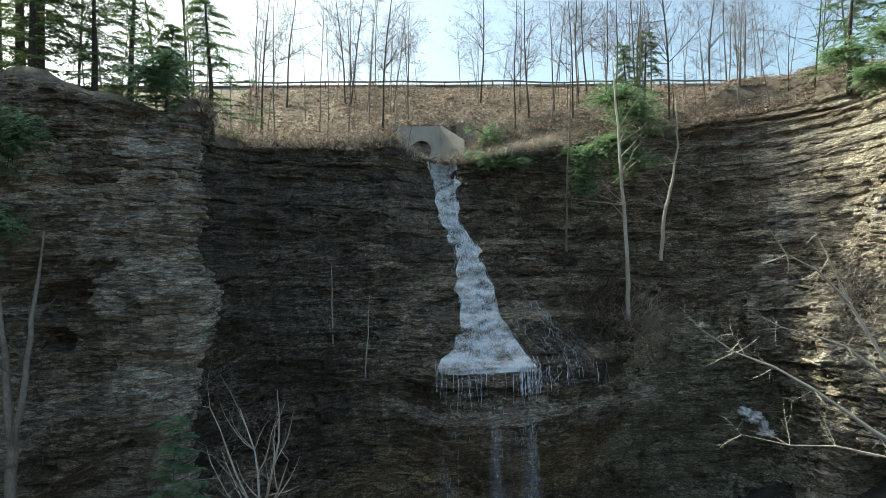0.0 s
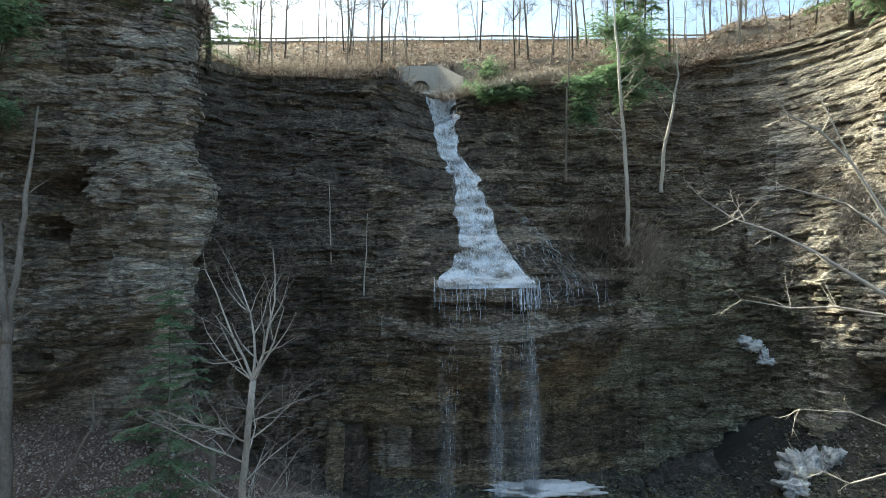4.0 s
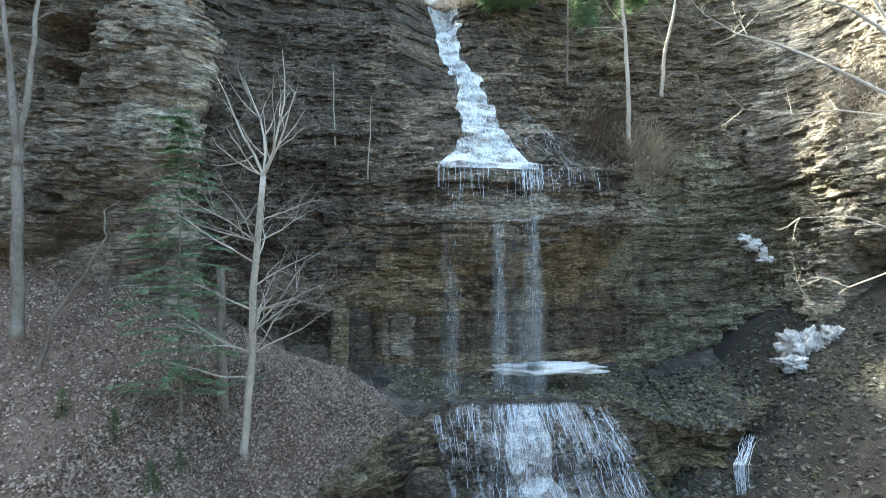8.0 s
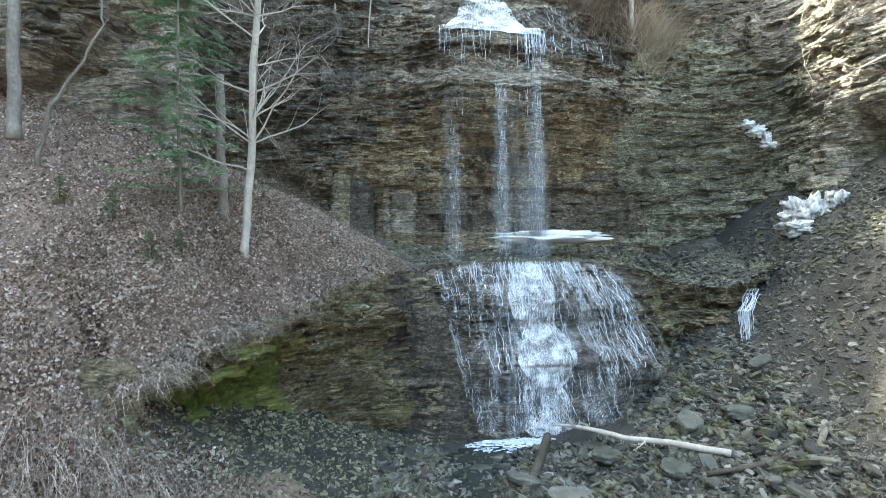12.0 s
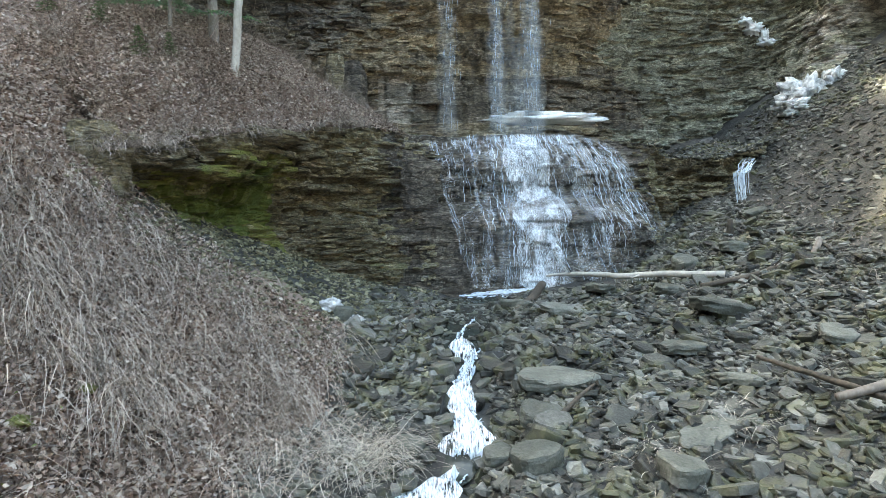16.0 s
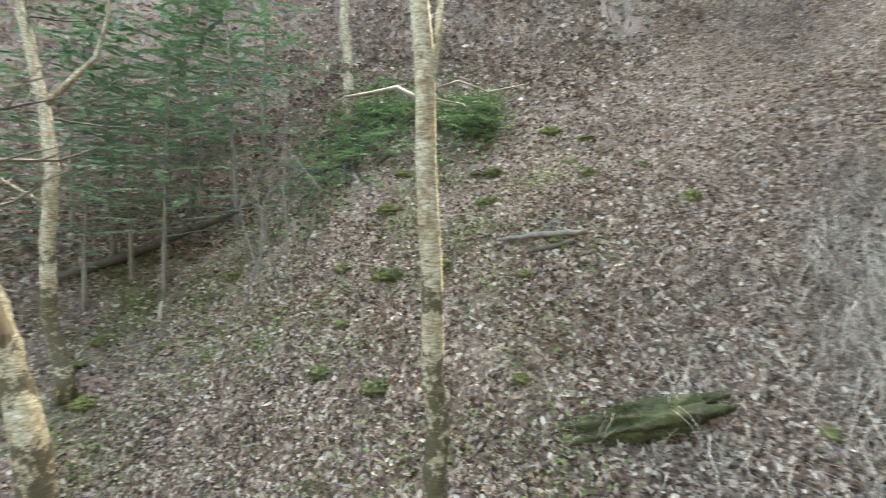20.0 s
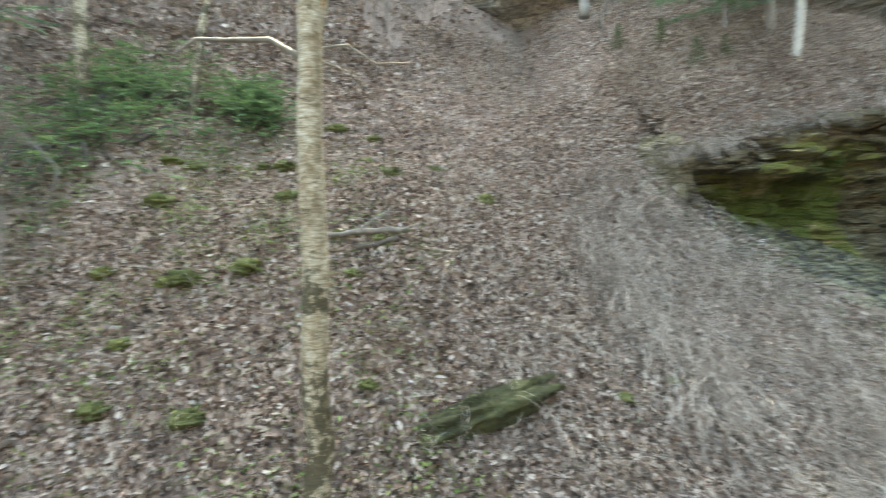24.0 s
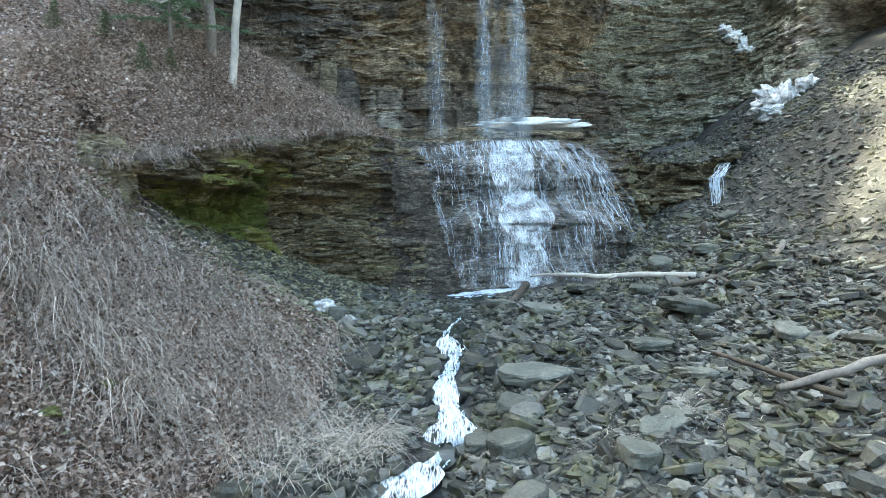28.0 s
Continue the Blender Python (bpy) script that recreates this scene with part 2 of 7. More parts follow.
M_GROUND = mottled("leafy soil", [(0.3, (0.055, 0.036, 0.028)), (0.45, (0.135, 0.092, 0.072)), (0.55, (0.21, 0.15, 0.12)), (0.7, (0.31, 0.24, 0.20))], 0.5, fine=14, strength=0.8, distance=0.06)
M_TOP = mottled("dry brush soil", [(0.32, (0.052, 0.041, 0.031)), (0.48, (0.141, 0.115, 0.087)), (0.66, (0.266, 0.229, 0.185))], 0.6, fine=7, strength=0.8, distance=0.08)
M_GRAVEL = mottled("shale gravel", [(0.32, (0.008, 0.008, 0.007)), (0.48, (0.030, 0.028, 0.025)), (0.6, (0.06, 0.056, 0.048)), (0.74, (0.13, 0.125, 0.11))], 0.8, fine=11, strength=0.9, distance=0.06)
M_SCREE = mottled("brown scree", [(0.34, (0.012, 0.011, 0.010)), (0.46, (0.055, 0.048, 0.041)), (0.56, (0.12, 0.107, 0.092)), (0.7, (0.28, 0.26, 0.23))], 1.2, fine=7, strength=1.0, distance=0.08)
M_STONE = mottled("grey flagstone", [(0.18, (0.009, 0.009, 0.008)), (0.36, (0.032, 0.031, 0.024)), (0.5, (0.064, 0.063, 0.052)), (0.66, (0.11, 0.109, 0.094)), (0.88, (0.27, 0.265, 0.24))], 1.5, fine=18, rough=0.5, strength=0.8, distance=0.03, per=0.6)
M_FLAG = mottled("worn grey-green flag", [(0.25, (0.035, 0.036, 0.028)), (0.45, (0.085, 0.088, 0.072)), (0.6, (0.14, 0.143, 0.12)), (0.8, (0.25, 0.25, 0.215))], 1.8, fine=20, rough=0.6, strength=0.9, distance=0.03, per=0.25)
sn, sl = M_STONE.node_tree.nodes, M_STONE.node_tree.links
sb = sn["Principled BSDF"]
slime = ramp(sn, sl, tex(sn, sl, 1.3, (1, 1, 1), 7).outputs["Fac"], [(0.5, (0, 0, 0)), (0.64, (0.75, 0.75, 0.75))])
sl.new(mix(sn, sl, slime, sb.inputs["Base Color"].links[0].from_socket, (0.10, 0.098, 0.045)), sb.inputs["Base Color"])
M_BARK = mottled("grey bark", [(0.3, (0.074, 0.063, 0.052)), (0.5, (0.178, 0.155, 0.133)), (0.7, (0.311, 0.289, 0.259))], 1.2, (1, 1, 0.5), fine=16, strength=0.6, distance=0.01, per=0.1)
M_PALEBARK = mottled("pale weathered bark", [(0.3, (0.241, 0.219, 0.189)), (0.5, (0.430, 0.400, 0.353)), (0.7, (0.602, 0.572, 0.525))], 1.2, (1, 1, 0.5), fine=14, strength=0.5, distance=0.01)
M_DARKBARK = mottled("dark bark", [(0.3, (0.022, 0.019, 0.016)), (0.5, (0.059, 0.050, 0.041)), (0.7, (0.118, 0.104, 0.089))], 1.5, (1, 1, 0.4), fine=18, strength=0.7, distance=0.015)
M_TWIG = mottled("twig", [(0.3, (0.074, 0.063, 0.052)), (0.6, (0.178, 0.152, 0.126))], 2.0, fine=20, strength=0.0, per=0.2)
M_STRAW = mottled("dry stems", [(0.25, (0.085, 0.066, 0.053)), (0.5, (0.19, 0.155, 0.13)), (0.75, (0.38, 0.325, 0.28))], 1.0, fine=9, strength=0.0, per=0.6)
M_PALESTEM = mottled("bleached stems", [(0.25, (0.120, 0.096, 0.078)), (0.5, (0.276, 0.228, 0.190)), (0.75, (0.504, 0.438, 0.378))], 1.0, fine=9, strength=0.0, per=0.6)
M_LEAF = mottled("fallen leaves", [(0.12, (0.055, 0.036, 0.027)), (0.35, (0.175, 0.116, 0.088)), (0.55, (0.32, 0.232, 0.185)), (0.75, (0.44, 0.355, 0.30)), (0.9, (0.58, 0.505, 0.44))], 0.7, fine=12, rough=0.75, strength=0.0, per=0.85)
thin(M_LEAF, 0.25)
# pale tan litter, lightened further to stand in for open sky on bank, rim
M_LEAF_LIT = mottled("tan leaves and grass, lightened for open sky", [(0.12, (0.10, 0.07, 0.055)), (0.35, (0.28, 0.205, 0.165)), (0.55, (0.45, 0.355, 0.295)), (0.75, (0.60, 0.51, 0.44)), (0.9, (0.72, 0.65, 0.58))], 0.7, fine=12, rough=0.75, strength=0.0, per=0.8)
thin(M_LEAF_LIT, 0.25)
M_NEEDLE = mottled("hemlock needles", [(0.2, (0.068, 0.111, 0.051)), (0.5, (0.128, 0.200, 0.085)), (0.8, (0.212, 0.289, 0.119))], 0.8, fine=6, rough=0.6, strength=0.0, per=0.4)
thin(M_NEEDLE, 0.45)
M_PINE = mottled("soft pine needles", [(0.2, (0.10, 0.18, 0.10)), (0.5, (0.20, 0.31, 0.175)), (0.8, (0.34, 0.46, 0.26))], 0.8, fine=6, rough=0.6, strength=0.0, per=0.4)
thin(M_PINE, 0.5)
M_ICE = mottled("dirty melting ice", [(0.3, (0.10, 0.10, 0.095)), (0.44, (0.40, 0.41, 0.41)), (0.6, (0.84, 0.85, 0.86))], 2.2, fine=8, rough=0.4, strength=1.0, distance=0.08)
M_TORN = mottled("torn rotten wood", [(0.3, (0.037, 0.025, 0.015)), (0.5, (0.126, 0.089, 0.052)), (0.7, (0.266, 0.207, 0.133))], 4.0, (1, 1, 0.3), fine=22, strength=1.0, distance=0.02)
# tan stems, raised in tone to stand in for sun on the ledge bush
M_TAN = mottled("sun-lightened tan twigs", [(0.25, (0.311, 0.259, 0.207)), (0.5, (0.488, 0.429, 0.363)), (0.75, (0.629, 0.585, 0.518))], 1.0, fine=9, strength=0.0, per=0.5)
M_FERN = mottled("green ground leaves", [(0.2, (0.093, 0.128, 0.034)), (0.5, (0.162, 0.221, 0.064)), (0.8, (0.264, 0.340, 0.111))], 0.8, fine=6, rough=0.6, strength=0.0, per=0.5)
thin(M_FERN, 0.4)
M_CUSHION = mottled("bright moss", [(0.3, (0.038, 0.045, 0.011)), (0.5, (0.086, 0.094, 0.022)), (0.7, (0.150, 0.154, 0.045))], 5.0, fine=24, strength=1.0, distance=0.03, per=0.2)
M_MOSS = mottled("moss", [(0.32, (0.017, 0.018, 0.008)), (0.5, (0.045, 0.046, 0.015)), (0.7, (0.101, 0.101, 0.035))], 3.0, fine=18, strength=1.0, distance=0.03)
M_LOG = mottled("wet dark log", [(0.3, (0.022, 0.018, 0.013)), (0.5, (0.063, 0.050, 0.037)), (0.7, (0.133, 0.111, 0.089))], 1.5, fine=20, strength=0.7, distance=0.02)
M_CONC = mottled("weathered concrete", [(0.3, (0.22, 0.21, 0.19)), (0.5, (0.38, 0.37, 0.34)), (0.7, (0.52, 0.5, 0.46))], 1.0, fine=15, strength=0.3, distance=0.01)
M_PIPE = mottled("corrugated steel pipe", [(0.3, (0.074, 0.070, 0.067)), (0.7, (0.185, 0.178, 0.170))], 2.0, rough=0.5)
M_SNOW = mottled("old snow and ice", [(0.25, (0.34, 0.34, 0.33)), (0.45, (0.70, 0.72, 0.73)), (0.65, (0.86, 0.87, 0.88))], 1.6, fine=9, rough=0.55, strength=0.8, distance=0.06)
M_RAIL = mottled("galvanised rail", [(0.3, (0.074, 0.067, 0.059)), (0.7, (0.148, 0.141, 0.133))], 2.0, rough=0.5)
M_ROAD = mottled("pale road shoulder", [(0.3, (0.42, 0.42, 0.41)), (0.7, (0.62, 0.62, 0.60))], 0.6, fine=10, strength=0.2)


def birch_material():
    """Pale curling bark with level scars and dark mossy bands."""
    m, n, l, b = material("birch bark", 0.75)
    scar, band, grain = tex(n, l, 7.0, (1.0, 1.0, 2.2), 10, rough=0.8), tex(n, l, 5.0, (1.6, 1.6, 1.5), 8, rough=0.75), tex(n, l, 9.0, (1.2, 1.2, 5.0), 9, rough=0.8)
    c = ramp(n, l, grain.outputs["Fac"], [(0.34, (0.13, 0.10, 0.062)), (0.46, (0.27, 0.22, 0.145)), (0.55, (0.41, 0.365, 0.285)), (0.68, (0.64, 0.60, 0.53))])
    c = mix(n, l, 0.75, c, ramp(n, l, tex(n, l, 4.0, (1.3, 1.3, 0.9), 7, rough=0.75).outputs["Fac"], [(0.40, (0.52, 0.42, 0.28)), (0.5, (0.95, 0.92, 0.86)), (0.6, (1.15, 1.15, 1.15))]), "MULTIPLY")
    s = ramp(n, l, scar.outputs["Fac"], [(0.37, (0.14, 0.10, 0.065)), (0.44, (1, 1, 1))])
    c = mix(n, l, 0.9, c, s, "MULTIPLY")
    where, axis = n.new("ShaderNodeTexCoord"), n.new("ShaderNodeSeparateXYZ")
    l.new(where.outputs["Object"], axis.inputs[0])
    tall = n.new("ShaderNodeMath")
    tall.operation = "MULTIPLY"
    tall.inputs[1].default_value = 0.25
    l.new(axis.outputs[2], tall.inputs[0])
    foot = ramp(n, l, tall.outputs[0], [(0.10, (0.16, 0.16, 0.16)), (0.38, (0.15, 0.15, 0.15)), (0.41, (0.0, 0.0, 0.0)), (0.48, (0.0, 0.0, 0.0)), (0.495, (0.15, 0.15, 0.15)), (0.54, (0.14, 0.14, 0.14)), (0.56, (0.03, 0.03, 0.03)), (0.8, (0, 0, 0))])
    both = n.new("ShaderNodeMath")
    both.operation = "ADD"
    l.new(foot, both.inputs[0])
    l.new(band.outputs["Fac"], both.inputs[1])
    d = ramp(n, l, both.outputs[0], [(0.585, (0, 0, 0)), (0.64, (0.92, 0.92, 0.92))])
    c = mix(n, l, d, c, mix(n, l, grain.outputs["Fac"], (0.014, 0.011, 0.005), (0.075, 0.06, 0.024)))
    l.new(c, b.inputs["Base Color"])
    bump(n, l, b, scar.outputs["Fac"], 0.6, 0.015)
    return m


M_BIRCH = birch_material()


def water_material(name, cover, stretch, scale=3.0, solid=0.95):
    """White falling water, torn into threads that show the rock between them."""
    m, n, l, b = material(name, 0.25)
    b.inputs["Base Color"].default_value = (0.80, 0.88, 0.95, 1)
    t = tex(n, l, scale, stretch, 7, rough=0.65)
    a = ramp(n, l, t.outputs["Fac"], [(cover, (0, 0, 0)), (cover + 0.28, (solid, solid, solid))])
    l.new(a, b.inputs["Alpha"])
    bump(n, l, b, t.outputs["Fac"], 0.5, 0.03)
    return m


M_FOAM = water_material("white water", 0.38, (5.0, 5.0, 1.3), 3.0, 0.95)
M_FAN = water_material("fanning water", 0.44, (14.0, 14.0, 0.6), 3.0, 0.7)
M_SPRAY = water_material("thin veil", 0.34, (5.0, 5.0, 0.25), 3.0, 0.06)
M_THREAD = mottled("white water threads", [(0.3, (0.34, 0.42, 0.5)), (0.65, (0.78, 0.86, 0.93))], 3.0, (2, 2, 0.5), rough=0.2, fine=10, strength=0.0, per=0.3)


def water_sheet(name, cover, fine, patchy, tiers=(1.0, 1.0, 0.7)):
    """One thin skin of broken white water: fine torn streaks, in patches."""
    m, n, l, b = material(name, 0.3)
    t, big = tex(n, l, 3.0, fine, 8, rough=0.72), tex(n, l, 1.1, tiers, 4)
    add = n.new("ShaderNodeMath")
    add.operation = "MULTIPLY_ADD"
    add.inputs[1].default_value = patchy
    l.new(big.outputs["Fac"], add.inputs[0])
    l.new(t.outputs["Fac"], add.inputs[2])
    at = cover + 0.5 * patchy
    l.new(ramp(n, l, add.outputs[0], [(at, (0, 0, 0)), (at + 0.07, (0.6, 0.6, 0.6)), (at + 0.16, (0.98, 0.98, 0.98))]), b.inputs["Alpha"])
    l.new(ramp(n, l, t.outputs["Fac"], [(0.4, (0.66, 0.78, 0.9)), (0.55, (0.93, 0.96, 0.99))]), b.inputs["Base Color"])
    bump(n, l, b, t.outputs["Fac"], 0.8, 0.05)
    return m


M_SHEET = water_sheet("tumbling water", 0.40, (13.0, 13.0, 1.5), 0.6, (1.0, 1.0, 1.9))
M_FANSHEET = water_sheet("fanning sheet", 0.56, (18.0, 18.0, 0.5), 0.5, (1.6, 1.6, 0.5))
M_PLUNGE = water_sheet("white plunging water", 0.47, (18.0, 18.0, 0.5), 0.5, (1.8, 1.8, 0.9))
M_BEDSHEET = water_sheet("tumbling stream", 0.405, (11.0, 1.5, 1.5), 0.5, (2.2, 1.2, 1.2))


def clear_water():
    m, n, l, b = material("shallow water", 0.05)
    b.inputs["Base Color"].default_value = (0.03, 0.035, 0.03, 1)
    t = tex(n, l, 4.0, (1, 1, 1), 5)
    bump(n, l, b, t.outputs["Fac"], 0.35, 0.05)
    return m


M_POOL = clear_water()


# ---- the rock amphitheatre ----
BEDS = np.cumsum(np.random.default_rng(3).choice([0.06, 0.1, 0.16, 0.26, 0.42, 0.7], 560, p=[0.22, 0.22, 0.2, 0.17, 0.12, 0.07])) - 8.0


def bedding(s, z, rough=1.0, seed=0.0, still=0.4):
    """How far the face stands out at arc length s and height z: uneven level beds, broken into blocks by upright joints."""
    zz = z + 0.45 * vnoise(s * 0.11, z * 0.02, seed + 4) + 0.05 * vnoise(s * 0.9, z * 0.6, seed + 5)
    k = np.searchsorted(BEDS, zz)
    width = 0.18 + 1.2 * rnd(k, 3.0, seed) ** 2
    block = np.floor(s / width + 17 * rnd(k, 9.0, seed))
    k2 = np.floor(k / 4.0)
    big = np.floor(s / (1.5 + 3 * rnd(k2, 5.0, seed)) + 11 * rnd(k2, 2.0, seed))
    d = 0.09 * (rnd(k, 1.0, seed) - 0.5) + 0.22 * (rnd(k, block, seed + 1) - 0.5) + 0.26 * (rnd(k2, big, seed + 2) - 0.5)
    calm = still + 0.85 * sstep(-0.3, 0.3, fbm(s * 0.13, z * 0.3, seed + 14, 3))
    return rough * calm * d + 0.16 * rough * fbm(s * 1.8, z * 3.5, seed + 8, 4) + 0.35 * fbm(s * 0.45, z * 0.6, seed + 9, 3)


def top_z(x, y):
    """The high ground above the gorge: woods to one side, a brushy bank that rises to the road."""
    left = 25.4 + 0.10 * (y - 17) + 0.5 * fbm(x * 0.25, y * 0.25, 31)
    bank = 26.0 + 0.5 * (np.minimum(y, 44.5) - 28) + 0.35 * fbm(x * 0.3, y * 0.3, 32)
    bank = bank + 4.0 * sstep(14, 19, x) * sstep(40, 30, y)
    w = sstep(-6.0, -13.0, x) * sstep(43, 31, y)
    return left * w + bank * (1 - w) - 0.02 * np.maximum(y - 60, 0)


CLIFF = [(-60, 30), (-38, 20), (-22, 16.5), (-15, 16.2), (-11.3, 16.8), (-8.9, 17.1), (-8.0, 17.9), (-9.1, 20.3), (-7.8, 22.9), (-2.3, 24.0),
         (1.5, 24.2), (5, 25.0), (8.5, 26.7), (12.5, 27.3), (16.3, 26.8), (16.7, 23.4), (18.0, 20.8), (21.0, 15.5), (30, 8), (50, 0)]
pts, arc, par = spline(CLIFF, 0.13)
tan = np.gradient(pts, axis=0)
tan /= np.linalg.norm(tan, axis=1)[:, None]
for _ in range(30):
    tan[1:-1] = (tan[:-2] + 2 * tan[1:-1] + tan[2:]) / 4
tan /= np.linalg.norm(tan, axis=1)[:, None]
out_n = np.stack([tan[:, 1], -tan[:, 0]], 1)
rim = np.interp(par, [0, 2, 3, 5, 6, 8, 9, 10, 11, 12, 13.4, 14.2, 15, 17, 19], [30, 27, 26.0, 25.0, 25.0, 25.6, 25.9, 25.3, 25.8, 26.8, 27.8, 29.2, 30.4, 31, 31])
rim = rim + 0.3 * fbm(arc * 0.4, arc * 0, 77, 3) * (1 - sstep(8.8, 9.4, par) * sstep(11.4, 10.6, par))


def setback(p, x, z):
    """How far the face leans back into the hill at the curve's parameter p, height z."""
    leftw = sstep(6.5, 8, p) * sstep(10.2, 9.2, p)
    fall = sstep(8.9, 9.8, p) * sstep(12.6, 11.2, p)
    rightw = sstep(11.2, 12.4, p) * sstep(15.6, 14.6, p)
    wallw = sstep(14.8, 15.6, p)
    cave = sstep(6.9, 7.5, p) * sstep(8.95, 8.6, p)
    butt = sstep(6.6, 5.9, p)
    d0 = cave * 1.5 * sstep(10.2 + 0.8 * vnoise(p * 5, p * 0, 3), 8.2, z)
    d = d0 + leftw * (0.38 * np.maximum(z - 17.6, 0) - 0.5 * sstep(12, 14, z) * sstep(18.5, 16.5, z))
    d = d + fall * (-1.9 * sstep(9.5, 13.2, z) + np.interp(z, [15.7, 15.9, 17.5, 17.8, 19.0, 19.25, 20.9, 21.2, 25.4], [0, 0.9, 1.4, 2.5, 2.8, 3.7, 4.2, 5.0, 6.9]))
    d = d + rightw * (0.45 * np.maximum(z - 16.0, 0) - 0.8 * sstep(11, 14, z) * sstep(14.5, 12.5, p))
    d = d + wallw * (0.35 * np.maximum(z - 17, 0) + 2.2 * sstep(12.9, 11.2, z + 0.7 * vnoise(p * 6, z * 0.5, 5)))
    edge_z = np.interp(x, [-13, -12, -10.3, -8.0, -7.0], [12.4, 12.9, 14.6, 15.1, 15.2])
    d = d + butt * (1.7 * sstep(edge_z + 0.3, edge_z - 0.5, z) + 0.06 * np.maximum(z - 20, 0) )
    corner = sstep(7.4, 6.8, p) * sstep(3.6, 5.2, p)
    d = d - corner * np.interp(z, [14.2, 15.4, 16.7, 17.4, 18.0, 18.9, 19.6, 20.2, 20.6, 21.3, 22.4, 23.1, 24.2], [0.1, 0.0, 0.0, 0.6, 0.8, 0.9, 0.5, 0.15, 0.0, 0.3, 0.2, 0.0, 0.2])
    for hx, hz, hr, deep in ((-11.9, 18.85, 0.62, 1.7), (-12.0, 17.65, 0.45, 1.4), (-11.3, 19.3, 0.4, 0.6)):
        d = d + butt * deep * np.exp(-((x - hx) / hr) ** 4 - ((z - hz) / (hr * 0.8)) ** 4)
    return d


rows_n = 340
v = np.linspace(0, 1, rows_n)[:, None]
Z = 2.0 + v * (rim[None] - 2.0)
S, PAR = np.broadcast_to(arc, Z.shape), np.broadcast_to(par, Z.shape)
rough = 1.15 + 0.15 * sstep(6.8, 6.0, PAR) + 0.2 * sstep(13.0, 14.0, PAR)
# dipping beds where the wall swings round
ZD = Z - 0.13 * (S - arc[np.searchsorted(par, 13.0)]) * sstep(12.4, 13.6, PAR) * sstep(9, 12, Z)
d = bedding(S, ZD, rough) + 0.7 * fbm(S * 0.14, Z * 0.16, 12, 3) - setback(PAR, np.broadcast_to(pts[:, 0], Z.shape), Z)
# a course of thick, upright-jointed blocks at the foot of the overhang
course = np.floor((Z - 7.3 + 0.12 * vnoise(S * 0.6, Z * 0, 33)) / 0.85)
wide = 0.7 + 0.9 * rnd(course, 4.0, 35)
place = S / wide + 7 * rnd(course, 6.0, 36)
joint = np.minimum(frac(place), 1 - frac(place)) * wide < 0.08
thick = 0.22 * (rnd(course, np.floor(place), 37) - 0.5) - 0.16 * joint - 0.15 + 0.08 * fbm(S * 2.5, Z * 2.5, 38, 3)
at_foot = sstep(8.8, 8.95, PAR) * sstep(12.4, 12.2, PAR) * sstep(7.2, 7.3, Z) * sstep(9.25, 9.15, Z + 0.2 * vnoise(S * 0.9, Z * 0, 39))
d = d + at_foot * (thick - bedding(S, ZD, rough))
P = np.zeros((rows_n, len(arc), 3))
P[..., 0], P[..., 1], P[..., 2] = pts[:, 0] + out_n[:, 0] * d, pts[:, 1] + out_n[:, 1] * d, Z
cliff_face = P
cliff_mesh = grid_mesh("cliff_wall", P, [M_ROCK, M_ROCK_PALE, M_ROCK_OCHRE, M_ROCK_GREEN, M_ROCK_DARK])
blot, blot2 = fbm(S * 0.35, Z * 0.45, 91), fbm(S * 0.5, Z * 1.4, 92)
kind_of = np.zeros(Z.shape, int)
kind_of[(PAR + 0.6 * blot2 > 8.7) & (PAR + 0.6 * blot2 < 12.0) & (Z + 1.5 * blot < 13.0) & (blot2 > -0.25)] = 2
kind_of[(PAR + 0.6 * blot2 > 11.8) & (PAR < 15.5) & (Z + 2.5 * blot < 16)] = 3
# darker stone in the recess past the buttress, then in high blotches
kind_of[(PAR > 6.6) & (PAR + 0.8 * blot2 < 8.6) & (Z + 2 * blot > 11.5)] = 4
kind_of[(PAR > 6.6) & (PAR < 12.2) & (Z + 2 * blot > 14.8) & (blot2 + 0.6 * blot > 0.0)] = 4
kind_of[(PAR + 0.5 * blot < 6.8) & (PAR + 1.6 * blot2 > 3.9) & (Z + 1.5 * blot2 < 24.2) & (Z > 10)] = 1
kind_of[(PAR < 6.7) & (PAR > 2.5) & (blot2 + 0.5 * blot > 0.0) & (Z < 24)] = 1
kind_of[(PAR > 8.9) & (PAR < 12.4) & (np.abs(Z - 13.7) < 0.75 * (blot2 + 0.45))] = 1
# sunlight on the right wall put into its colour as paler stone
kind_of[(PAR + 0.5 * blot > 13.7) & (Z + 1.5 * blot2 > 15.0) & (blot2 > -0.3)] = 1
kind_of[(PAR > 14.6) & (blot2 > -0.1)] = 1
kind_of[(at_foot > 0.5) & (PAR + 0.3 * blot2 < 9.2)] = 1
kind_of[(at_foot > 0.5) & (PAR + 0.3 * blot2 > 9.2)] = 0
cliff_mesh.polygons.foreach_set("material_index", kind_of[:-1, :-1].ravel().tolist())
cliff = tagged(new("cliff_wall", cliff_mesh), "high layered brown and grey shale cliff round the falls", "cliff", kind="structure")

